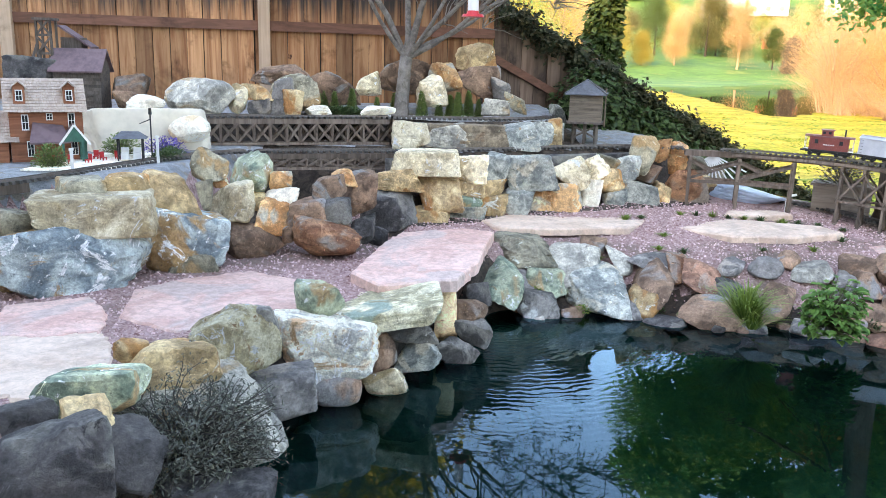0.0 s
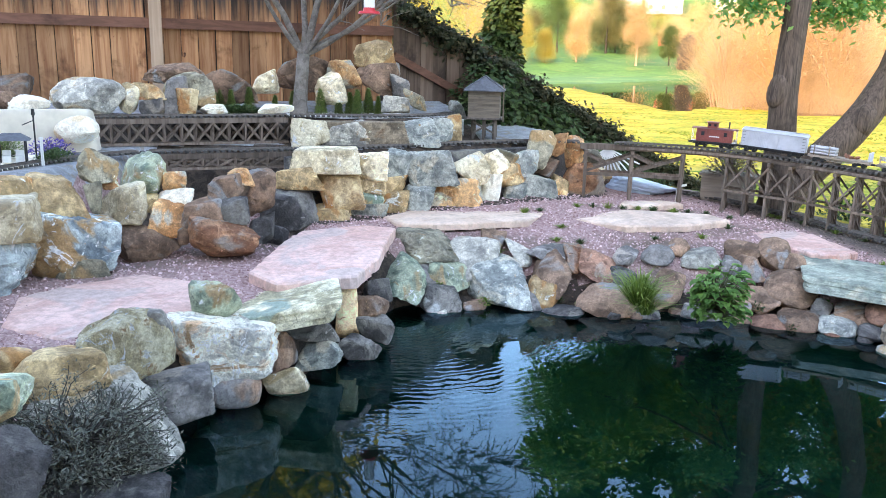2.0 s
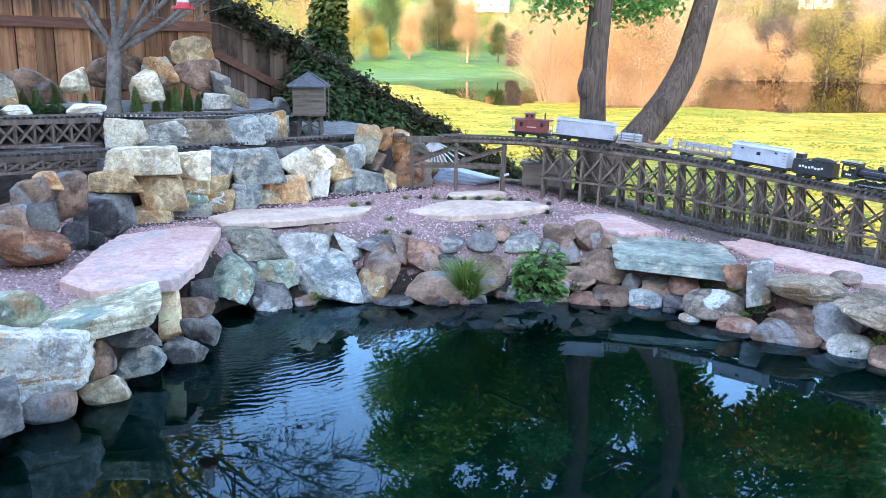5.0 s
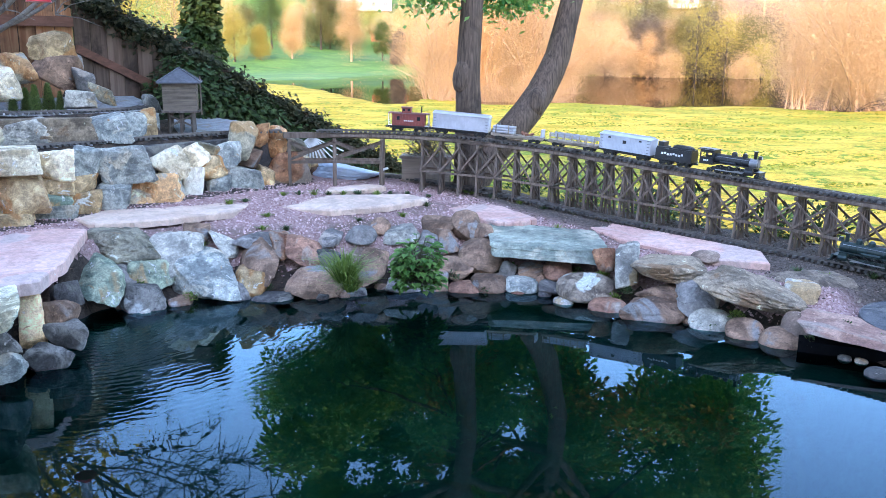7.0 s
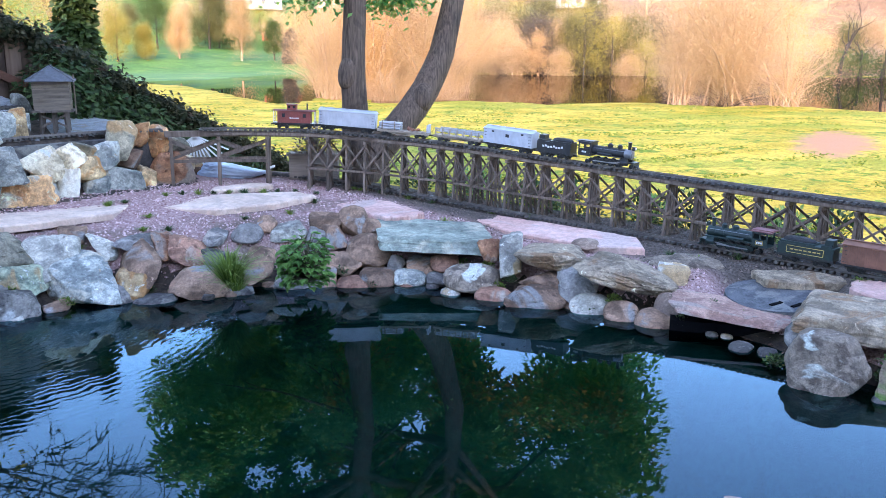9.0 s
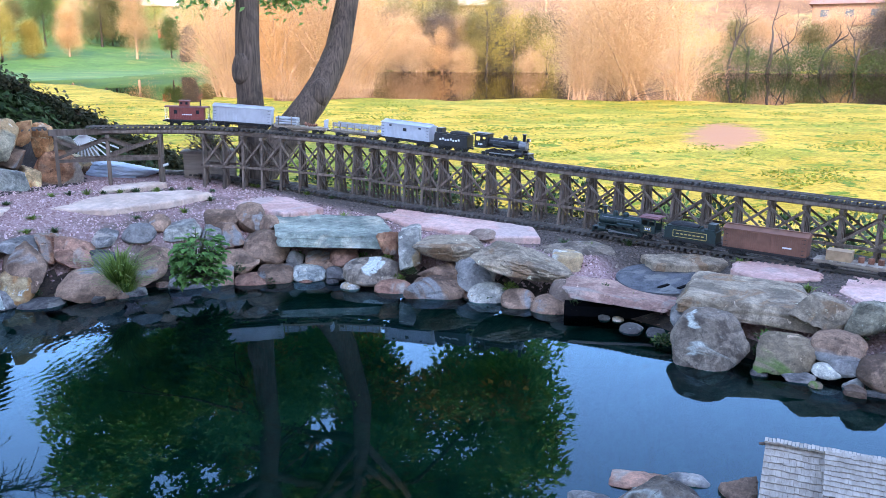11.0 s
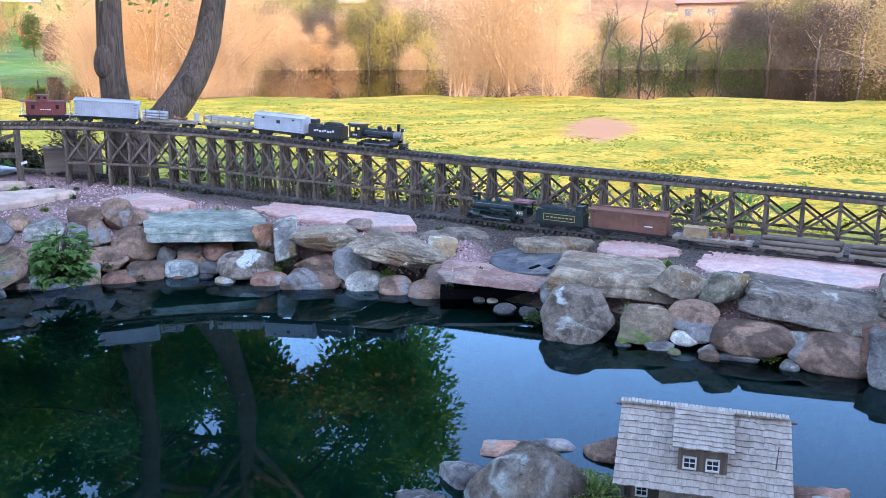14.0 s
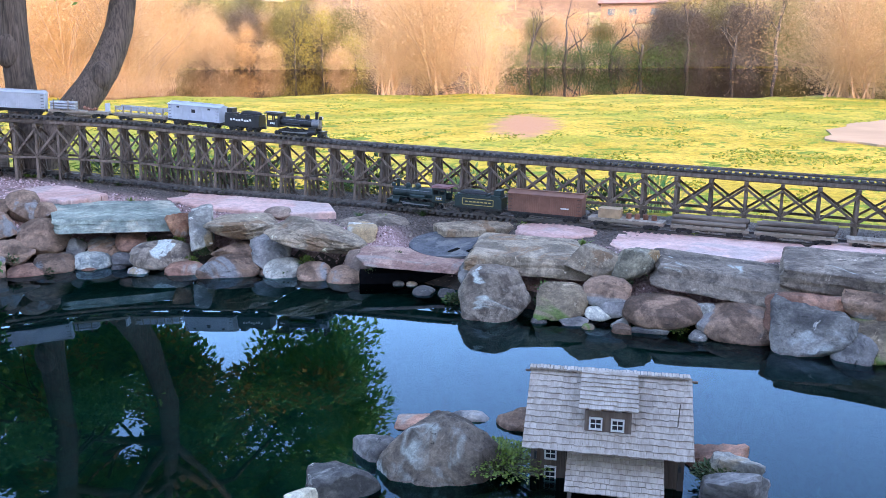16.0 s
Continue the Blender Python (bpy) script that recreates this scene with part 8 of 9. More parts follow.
# ---- rocks of the banks ----
rock(-1.817, 3.923, 0.487, 0.809, 0.486, 0.420, 25, "blue", sq=3.2, cut=9)
rock(-1.745, 4.092, 0.696, 0.628, 0.502, 0.221, 23, "cream", sq=3.5)
rock(-1.483, 4.409, 0.733, 0.341, 0.252, 0.291, 19, "tan", sq=3)
rock(-1.403, 4.356, 0.523, 0.501, 0.352, 0.387, 18, "blue", cut=9)
rock(-1.628, 4.226, 0.808, 0.235, 0.152, 0.152, 21, "tan")
rock(-1.831, 4.119, 0.816, 0.244, 0.220, 0.101, 24, "olive", sq=4)
rock(-2.044, 3.892, 0.640, 0.214, 0.176, 0.229, 28, "olive")
rock(-1.334, 4.670, 0.880, 0.220, 0.167, 0.199, 16, "olive")
rock(-1.146, 4.817, 0.793, 0.282, 0.229, 0.291, 13, "green", sq=3, cut=8)
rock(-1.216, 4.658, 0.667, 0.276, 0.209, 0.248, 15, "cream", sq=2.8)
rock(-0.950, 4.782, 0.680, 0.207, 0.127, 0.121, 11, "white")
rock(-0.974, 4.728, 0.580, 0.263, 0.194, 0.225, 12, "orange")
rock(-1.092, 4.657, 0.455, 0.361, 0.238, 0.245, 13, "brown")
rock(-1.279, 4.675, 0.797, 0.103, 0.086, 0.114, 15, "orange")
rock(-0.964, 4.830, 0.769, 0.137, 0.104, 0.123, 11, "orange")
rock(-0.797, 4.731, 0.586, 0.247, 0.186, 0.220, 10, "brown")
rock(-0.670, 4.664, 0.464, 0.398, 0.265, 0.276, 8, "red", sq=3)
rock(-1.350, 4.322, 0.385, 0.283, 0.255, 0.169, 17, "olive")
rock(-0.537, 5.081, 0.653, 0.251, 0.226, 0.321, 6, "brown", cut=9)
rock(-0.675, 4.816, 0.742, 0.203, 0.139, 0.150, 8, "brown")
rock(-0.378, 5.577, 0.467, 0.395, 0.301, 0.360, 4, "dark")
rock(-0.600, 4.925, 0.778, 0.160, 0.109, 0.116, 7, "orange")
rock(-0.506, 5.043, 0.445, 0.172, 0.147, 0.197, 6, "dark")
rock(-1.337, 4.560, 0.720, 0.098, 0.108, 0.190, 16, "olive")
rock(-0.624, 4.744, 0.611, 0.183, 0.141, 0.170, 7, "dark")
rock(-0.450, 5.211, 0.366, 0.194, 0.133, 0.144, 5, "dark")
rock(-0.880, 4.674, 0.482, 0.106, 0.084, 0.106, 11, "brown")
rock(-1.093, 4.768, 0.655, 0.108, 0.089, 0.116, 13, "tan")
rock(-2.051, 3.778, 0.464, 0.096, 0.125, 0.261, 28, "olive")
rock(-0.917, 1.777, 0.490, 0.284, 0.244, 0.345, 27, "dark", sq=2.6)
rock(-1.038, 1.940, 0.584, 0.141, 0.093, 0.097, 28, "dark", sq=3)
rock(-1.065, 2.372, 0.470, 0.366, 0.220, 0.185, 24, "green", sq=2.6)
rock(-0.989, 2.165, 0.452, 0.149, 0.125, 0.172, 25, "tan", sq=2.6)
rock(-0.878, 2.180, 0.362, 0.204, 0.170, 0.231, 22, "dark")
rock(-0.986, 2.855, 0.376, 0.371, 0.222, 0.200, 19, "tan", sq=2.6)
rock(-0.792, 3.034, 0.379, 0.359, 0.268, 0.318, 15, "yellow", sq=2.8, cut=12)
rock(-0.755, 3.142, 0.450, 0.231, 0.153, 0.158, 14, "grey")
rock(-0.502, 3.492, 0.254, 0.498, 0.320, 0.322, 8, "whiteor", sq=2.8)
rock(-0.643, 3.130, 0.141, 0.294, 0.214, 0.249, 12, "slate", sq=4, cut=7)
rock(-0.458, 3.413, 0.064, 0.235, 0.153, 0.157, 8, "brown", cut=3)
rock(-0.247, 3.572, 0.047, 0.218, 0.153, 0.170, 4, "cream")
rock(-0.260, 3.635, 0.157, 0.124, 0.120, 0.190, 4, "brown", sq=3)
rock(-0.106, 3.747, 0.111, 0.231, 0.159, 0.172, 2, "bluegrey", sq=3)
rock(-0.159, 3.735, 0.242, 0.302, 0.181, 0.154, 2, "grey", sq=3)
rock(-0.265, 3.744, 0.336, 0.534, 0.428, 0.176, 4, "creamgreen", tilt=-16, sq=4)
rock(-0.548, 3.559, 0.430, 0.228, 0.159, 0.175, 9, "green")
rock(-0.003, 4.094, 0.342, 0.129, 0.086, 0.090, 0, "grey")
rock(0.026, 4.063, 0.208, 0.123, 0.062, 0.291, -0, "peach", sq=5)
rock(0.150, 4.126, 0.199, 0.188, 0.141, 0.168, -2, "brown")
rock(0.088, 3.992, 0.037, 0.228, 0.147, 0.148, -1, "grey", sq=3)
rock(0.166, 4.079, 0.108, 0.206, 0.148, 0.167, -2, "grey")
rock(-0.846, 2.832, 0.162, 0.568, 0.399, 0.447, 17, "pale", sq=2.6, cut=7)
rock(-0.675, 2.303, 0.118, 0.381, 0.232, 0.217, 16, "dark")
rock(-1.123, 2.844, 0.434, 0.129, 0.088, 0.094, 22, "tan")
rock(0.188, 4.202, 0.290, 0.158, 0.113, 0.128, -3, "dark")
rock(0.509, 4.948, 0.359, 0.450, 0.360, 0.219, -3, "olive", sq=3)
rock(0.354, 4.712, 0.214, 0.284, 0.224, 0.279, -2, "green", tilt=20, sq=2.6)
rock(0.512, 4.868, 0.211, 0.210, 0.151, 0.170, -3, "slate")
rock(0.576, 4.789, 0.063, 0.276, 0.190, 0.206, -4, "grey")
rock(0.815, 4.915, 0.290, 0.315, 0.235, 0.275, -7, "pale", sq=2.8)
rock(0.641, 4.856, 0.185, 0.270, 0.187, 0.204, -5, "green")
rock(0.954, 4.840, 0.148, 0.404, 0.295, 0.339, -8, "bluegrey", cut=9)
rock(1.140, 4.757, 0.029, 0.188, 0.138, 0.160, -11, "slate", cut=3)
rock(1.231, 4.772, 0.099, 0.223, 0.172, 0.210, -12, "tan", sq=3, cut=5)
rock(0.942, 4.965, 0.382, 0.168, 0.122, 0.138, -8, "brown")
rock(1.091, 4.927, 0.307, 0.176, 0.142, 0.181, -10, "pale", sq=3)
rock(1.261, 4.882, 0.305, 0.256, 0.156, 0.149, -12, "slate")
rock(1.277, 4.822, 0.209, 0.258, 0.222, 0.304, -12, "brown", tilt=30, sq=3)
rock(1.419, 4.829, 0.289, 0.152, 0.139, 0.201, -14, "red")
rock(1.561, 4.781, 0.272, 0.243, 0.179, 0.207, -15, "redbrown", sq=3)
rock(1.585, 4.659, 0.071, 0.376, 0.231, 0.221, -16, "brown", sq=2.4, cut=5)
rock(1.724, 4.761, 0.317, 0.168, 0.118, 0.130, -17, "slate")
rock(1.920, 4.737, 0.334, 0.207, 0.132, 0.130, -19, "slate", cut=3)
rock(2.057, 4.743, 0.381, 0.132, 0.099, 0.117, -21, "brown", cut=3)
rock(1.951, 4.635, 0.154, 0.217, 0.181, 0.239, -20, "brown")
rock(2.181, 4.690, 0.331, 0.248, 0.149, 0.135, -22, "pale")
rock(2.326, 4.608, 0.277, 0.151, 0.128, 0.172, -24, "slate")
rock(2.419, 4.637, 0.384, 0.230, 0.138, 0.124, -25, "brown")
rock(2.572, 4.561, 0.377, 0.203, 0.164, 0.208, -27, "brown", cut=3)
rock(2.665, 4.485, 0.342, 0.140, 0.104, 0.121, -28, "brown", cut=3)
rock(2.620, 4.420, 0.199, 0.304, 0.214, 0.236, -28, "brown", cut=3)
rock(2.442, 4.569, 0.281, 0.178, 0.144, 0.184, -25, "brown")
rock(2.462, 4.467, 0.127, 0.227, 0.157, 0.170, -26, "brown")
rock(3.027, 4.300, 0.286, 0.787, 0.747, 0.118, -32, "teal", tilt=2, sq=4)
rock(3.136, 3.809, 0.266, 0.154, 0.126, 0.163, -36, "red")
rock(3.201, 3.675, 0.254, 0.141, 0.157, 0.277, -38, "pale", sq=4)
rock(3.376, 3.489, 0.236, 0.454, 0.454, 0.196, -41, "sand", sq=3.2)
rock(2.754, 4.301, 0.133, 0.127, 0.100, 0.124, -30, "slate")
rock(2.884, 4.213, 0.115, 0.199, 0.129, 0.130, -31, "brown")
rock(2.975, 4.071, 0.156, 0.185, 0.129, 0.140, -33, "redbrown", cut=3)
rock(2.619, 4.315, 0.032, 0.244, 0.158, 0.160, -28, "brown", cut=3)
rock(2.803, 4.215, 0.043, 0.233, 0.141, 0.133, -31, "bluegrey", cut=2)
rock(2.922, 4.078, 0.046, 0.147, 0.102, 0.110, -33, "slate", cut=3)
rock(3.037, 3.848, 0.091, 0.365, 0.219, 0.181, -35, "lichen", sq=2.4, cut=3)
rock(2.489, 4.376, 0.009, 0.244, 0.147, 0.112, -27, "redbrown", cut=3)
rock(2.302, 4.487, 0.055, 0.206, 0.157, 0.189, -24, "brown")
rock(2.124, 4.532, 0.024, 0.232, 0.143, 0.137, -22, "slate")
rock(3.071, 3.673, 0.011, 0.231, 0.139, 0.121, -37, "redbrown", cut=3)
rock(3.238, 3.469, 0.031, 0.371, 0.297, 0.205, -40, "brown", sq=3)
rock(3.293, 3.484, 0.122, 0.283, 0.170, 0.117, -40, "brown", sq=3)
rock(3.403, 3.290, 0.125, 0.261, 0.198, 0.236, -43, "slate")
rock(3.397, 3.172, 0.034, 0.241, 0.150, 0.146, -44, "pale", cut=3)
rock(3.520, 3.020, 0.232, 0.588, 0.412, 0.253, -46, "sand", tilt=24, sq=2.9)
rock(3.453, 2.976, 0.031, 0.202, 0.136, 0.144, -46, "brown", cut=3)
rock(3.534, 2.796, 0.014, 0.227, 0.153, 0.163, -48, "brown", cut=3)
rock(3.616, 2.755, 0.085, 0.200, 0.163, 0.210, -49, "pinkish", cut=2)
rock(1.801, 4.573, 0.002, 0.188, 0.113, 0.080, -19, "dark")
rock(1.315, 4.694, 0.002, 0.300, 0.180, 0.083, -13, "dark")
rock(0.794, 4.772, 0.025, 0.150, 0.095, 0.093, -7, "brown")
rock(1.703, 4.702, 0.204, 0.197, 0.138, 0.152, -17, "dark")
rock(3.713, 2.458, 0.148, 0.620, 0.380, 0.090, -49, "pinkslab", tilt=8, sq=5)
rock(3.539, 1.781, 0.098, 0.356, 0.277, 0.341, -55, "lichen", sq=2.6)
rock(3.854, 1.772, 0.237, 0.701, 0.491, 0.160, -57, "sand", tilt=6, sq=4)
rock(3.863, 1.401, 0.273, 0.338, 0.169, 0.191, -62, "sand", tilt=26, sq=4)
rock(3.898, 1.221, 0.284, 0.220, 0.153, 0.168, -65, "olive", sq=3)
rock(3.580, 1.924, 0.181, 0.187, 0.134, 0.152, -54, "slate", cut=3)
rock(3.605, 1.871, 0.251, 0.111, 0.071, 0.072, -54, "pale")
rock(3.677, 1.483, 0.098, 0.259, 0.173, 0.181, -60, "moss")
rock(3.786, 1.306, 0.150, 0.239, 0.155, 0.157, -63, "brown", cut=3)
rock(3.767, 1.254, 0.082, 0.151, 0.099, 0.102, -63, "slate", cut=3)
rock(3.728, 1.307, 0.054, 0.133, 0.080, 0.075, -62, "pale", cut=3)
rock(3.746, 1.202, 0.007, 0.087, 0.069, 0.088, -64, "pale")
rock(3.847, 1.040, 0.085, 0.372, 0.223, 0.174, -67, "brown", cut=2)
rock(4.139, 0.880, 0.226, 0.728, 0.473, 0.174, -70, "lichen", tilt=8, sq=4.5)
rock(3.941, 0.717, 0.061, 0.373, 0.225, 0.211, -72, "brown", sq=2.4, cut=3)
rock(4.017, 0.446, 0.158, 0.373, 0.224, 0.188, -76, "redbrown", sq=3)
rock(3.986, 0.424, 0.098, 0.352, 0.258, 0.298, -76, "grey", sq=2.6, cut=7)
rock(4.260, 0.364, 0.285, 0.608, 0.547, 0.137, -78, "lichen", sq=5)
rock(3.976, 0.236, 0.040, 0.197, 0.151, 0.183, -79, "slate", cut=3)
rock(4.094, 0.205, 0.208, 0.291, 0.177, 0.168, -80, "brown")
rock(4.031, 0.168, 0.080, 0.261, 0.185, 0.206, -80, "moss")
rock(3.919, 0.874, 0.110, 0.115, 0.073, 0.072, -69, "pale", cut=3)
rock(3.660, 1.400, 0.008, 0.145, 0.087, 0.054, -61, "slate")
rock(3.781, 1.081, -0.006, 0.201, 0.121, 0.064, -66, "dark")
rock(3.867, 0.792, -0.026, 0.200, 0.120, 0.035, -70, "dark")

rock(2.218, 1.038, -0.094, 0.450, 0.368, 0.498, -51, "lichen", sq=2.3, cut=4, group="rocks round the little house")
rock(2.114, 1.232, -0.004, 0.160, 0.117, 0.138, -46, "slate", group="rocks round the little house")
rock(1.899, 1.164, -0.008, 0.224, 0.150, 0.159, -44, "grey", sq=2.6, group="rocks round the little house")
rock(2.398, 1.260, -0.018, 0.221, 0.133, 0.068, -50, "redbrown", group="rocks round the little house")
rock(2.524, 1.166, -0.013, 0.163, 0.098, 0.062, -53, "slate", cut=2, group="rocks round the little house")
rock(2.565, 1.004, -0.006, 0.124, 0.101, 0.133, -56, "brown", sq=3, group="rocks round the little house")
rock(2.707, 0.360, 0.005, 0.216, 0.138, 0.137, -71, "redbrown", group="rocks round the little house")
rock(2.654, 0.265, 0.028, 0.159, 0.110, 0.120, -72, "pale", group="rocks round the little house")
rock(2.520, 0.224, 0.029, 0.195, 0.140, 0.162, -72, "slate", group="rocks round the little house")
rock(1.741, 1.172, 0.023, 0.097, 0.068, 0.078, -40, "cream", group="rocks round the little house")

rock(-1.858, 6.333, 1.160, 0.526, 0.400, 0.290, 16, "pale", sq=2.3, cut=3, group="rocks of the upper terrace")
rock(-1.594, 6.405, 1.153, 0.153, 0.153, 0.239, 14, "cream", group="rocks of the upper terrace")
rock(-1.454, 6.438, 1.204, 0.258, 0.155, 0.129, 13, "tan", group="rocks of the upper terrace")
rock(-1.431, 6.422, 1.100, 0.191, 0.128, 0.134, 13, "slate", sq=3.5, group="rocks of the upper terrace")
rock(-1.267, 6.498, 1.165, 0.201, 0.202, 0.317, 11, "slate", group="rocks of the upper terrace")
rock(-1.185, 6.442, 1.131, 0.185, 0.157, 0.209, 10, "peach", sq=4, group="rocks of the upper terrace")
rock(-1.217, 6.690, 1.20, 0.413, 0.260, 0.30, 10, "olive", sq=3, group="rocks of the upper terrace")
rock(-0.921, 6.90, 1.22, 0.42, 0.245, 0.30, 8, "brown", sq=3, group="rocks of the upper terrace")
rock(-0.642, 6.870, 1.277, 0.220, 0.168, 0.200, 5, "cream", group="rocks of the upper terrace")
rock(-0.350, 7.091, 1.338, 0.473, 0.300, 0.298, 3, "brown", group="rocks of the upper terrace")
rock(-0.120, 6.849, 1.234, 0.268, 0.216, 0.273, 1, "cream", group="rocks of the upper terrace")
rock(-0.015, 6.950, 1.338, 0.287, 0.213, 0.246, 0, "orange", group="rocks of the upper terrace")
rock(0.240, 7.246, 1.500, 0.362, 0.246, 0.262, -2, "tan", group="rocks of the upper terrace")
rock(0.255, 7.145, 1.310, 0.404, 0.274, 0.290, -2, "brown", tilt=15, group="rocks of the upper terrace")
rock(0.395, 6.738, 1.115, 0.240, 0.150, 0.147, -3, "pale", sq=4, group="rocks of the upper terrace")
rock(0.443, 7.036, 1.230, 0.174, 0.168, 0.255, -4, "slate", group="rocks of the upper terrace")
rock(0.560, 6.827, 1.153, 0.194, 0.155, 0.194, -5, "olive", group="rocks of the upper terrace")
rock(-1.376, 6.965, 1.313, 0.498, 0.299, 0.200, 11, "brown", group="rocks of the upper terrace")
rock(-2.424, 6.460, 1.212, 0.295, 0.206, 0.225, 21, "brown", group="rocks of the upper terrace")
rock(-2.163, 6.023, 1.122, 0.278, 0.167, 0.125, 20, "white", group="rocks of the upper terrace")
rock(-2.396, 6.257, 1.123, 0.189, 0.137, 0.155, 21, "brown", group="rocks of the upper terrace")
rock(-1.752, 5.686, 0.981, 0.281, 0.185, 0.190, 17, "white", cut=3, group="rocks of the upper terrace")
rock(-3.087, 6.282, 1.326, 0.400, 0.242, 0.228, 26, "dark", group="rocks of the upper terrace")
rock(0.950, 7.137, 1.054, 0.162, 0.131, 0.167, -8, "bluegrey", group="rocks of the upper terrace")
rock(-0.995, 6.474, 1.074, 0.214, 0.192, 0.094, 9, "white", group="rocks of the upper terrace")
rock(-0.534, 6.528, 1.080, 0.275, 0.248, 0.079, 5, "white", group="rocks of the upper terrace")

rock(-0.267, 6.328, 0.919, 0.305, 0.211, 0.229, 3, "cream", sq=5, parent=TIER_WALL)
rock(0.020, 6.387, 0.912, 0.430, 0.258, 0.215, 1, "pale", sq=5, parent=TIER_WALL)
rock(0.362, 6.458, 0.908, 0.414, 0.249, 0.191, -2, "cream", sq=5, parent=TIER_WALL)
rock(0.624, 6.513, 0.914, 0.220, 0.163, 0.189, -5, "tan", sq=5, parent=TIER_WALL)
rock(0.537, 6.387, 0.925, 0.396, 0.237, 0.219, -3, "bluegrey", sq=6, parent=TIER_WALL)
rock(0.752, 6.486, 0.933, 0.180, 0.156, 0.212, -5, "bluegrey", sq=5, parent=TIER_WALL)
rock(0.148, 6.432, 0.915, 0.733, 0.352, 0.192, 1, "sand", sq=6, parent=TIER_WALL)
rock(0.866, 6.631, 0.936, 0.125, 0.138, 0.239, -6, "tan", sq=4, parent=TIER_WALL)

rock(-0.132, 5.705, 0.785, 0.492, 0.295, 0.189, 1, "cream", sq=4, parent=WALL)
rock(0.183, 5.879, 0.729, 0.254, 0.193, 0.231, -2, "cream", sq=4, parent=WALL)
rock(0.372, 5.975, 0.711, 0.234, 0.207, 0.288, -4, "bluegrey", tilt=18, sq=4, parent=WALL)
rock(0.638, 6.092, 0.695, 0.426, 0.276, 0.279, -6, "bluegrey", sq=3.5, parent=WALL)
rock(0.950, 6.229, 0.674, 0.302, 0.225, 0.262, -9, "cream", tilt=-25, sq=3, parent=WALL)
rock(1.152, 6.322, 0.693, 0.246, 0.189, 0.226, -10, "cream", tilt=-25, sq=3, parent=WALL)
rock(1.251, 6.375, 0.752, 0.202, 0.124, 0.119, -11, "olive", parent=WALL)
rock(1.422, 6.447, 0.688, 0.211, 0.173, 0.222, -12, "bluegrey", sq=3, parent=WALL)
rock(1.558, 6.540, 0.789, 0.257, 0.228, 0.317, -13, "olive", tilt=15, sq=4, parent=WALL)
rock(1.720, 6.635, 0.818, 0.169, 0.148, 0.202, -15, "orange", sq=3, parent=WALL)
rock(1.881, 6.713, 0.747, 0.211, 0.197, 0.290, -16, "orange", sq=3, parent=WALL)
rock(2.030, 6.791, 0.719, 0.248, 0.180, 0.203, -17, "olive", tilt=15, sq=3, parent=WALL)
rock(-0.306, 5.592, 0.684, 0.354, 0.212, 0.174, 3, "tan", sq=4, parent=WALL)
rock(-0.032, 5.736, 0.581, 0.354, 0.250, 0.277, 0, "peach", sq=5, parent=WALL)
rock(0.195, 5.867, 0.597, 0.235, 0.143, 0.136, -2, "tan", sq=4, parent=WALL)
rock(0.311, 5.930, 0.580, 0.276, 0.169, 0.162, -3, "tan", sq=4, parent=WALL)
rock(0.535, 6.016, 0.480, 0.281, 0.217, 0.263, -5, "bluegrey", sq=5, parent=WALL)
rock(0.833, 6.146, 0.463, 0.443, 0.303, 0.324, -8, "orange", sq=3.5, parent=WALL)
rock(1.108, 6.270, 0.477, 0.199, 0.201, 0.319, -10, "white", sq=5, parent=WALL)
rock(1.277, 6.364, 0.598, 0.275, 0.196, 0.218, -11, "tan", sq=3, parent=WALL)
rock(1.302, 6.349, 0.433, 0.239, 0.183, 0.219, -12, "bluegrey", sq=4, parent=WALL)
rock(1.538, 6.477, 0.469, 0.331, 0.258, 0.316, -13, "bluegrey", sq=3.5, parent=WALL)
rock(1.736, 6.584, 0.457, 0.164, 0.160, 0.247, -15, "tan", sq=4, parent=WALL)
rock(1.965, 6.715, 0.483, 0.392, 0.307, 0.376, -16, "red", sq=3, parent=WALL)
rock(1.604, 6.541, 0.640, 0.231, 0.160, 0.172, -14, "brown", sq=3, parent=WALL)
rock(2.042, 6.767, 0.540, 0.265, 0.181, 0.192, -17, "cream", sq=3, parent=WALL)
rock(2.283, 6.983, 0.449, 0.212, 0.147, 0.159, -18, "brown", parent=WALL)
rock(-0.129, 5.656, 0.397, 0.360, 0.216, 0.191, 1, "tan", sq=4, parent=WALL)
rock(0.149, 5.814, 0.396, 0.323, 0.194, 0.173, -1, "bluegrey", sq=4, parent=WALL)
rock(0.173, 5.842, 0.504, 0.216, 0.144, 0.150, -2, "green", sq=4, parent=WALL)
rock(0.345, 5.928, 0.452, 0.258, 0.182, 0.201, -3, "tan", sq=4, parent=WALL)
rock(0.953, 6.219, 0.596, 0.221, 0.133, 0.095, -9, "orange", parent=WALL)
rock(2.277, 6.999, 0.560, 0.188, 0.146, 0.177, -18, "olive", parent=WALL)

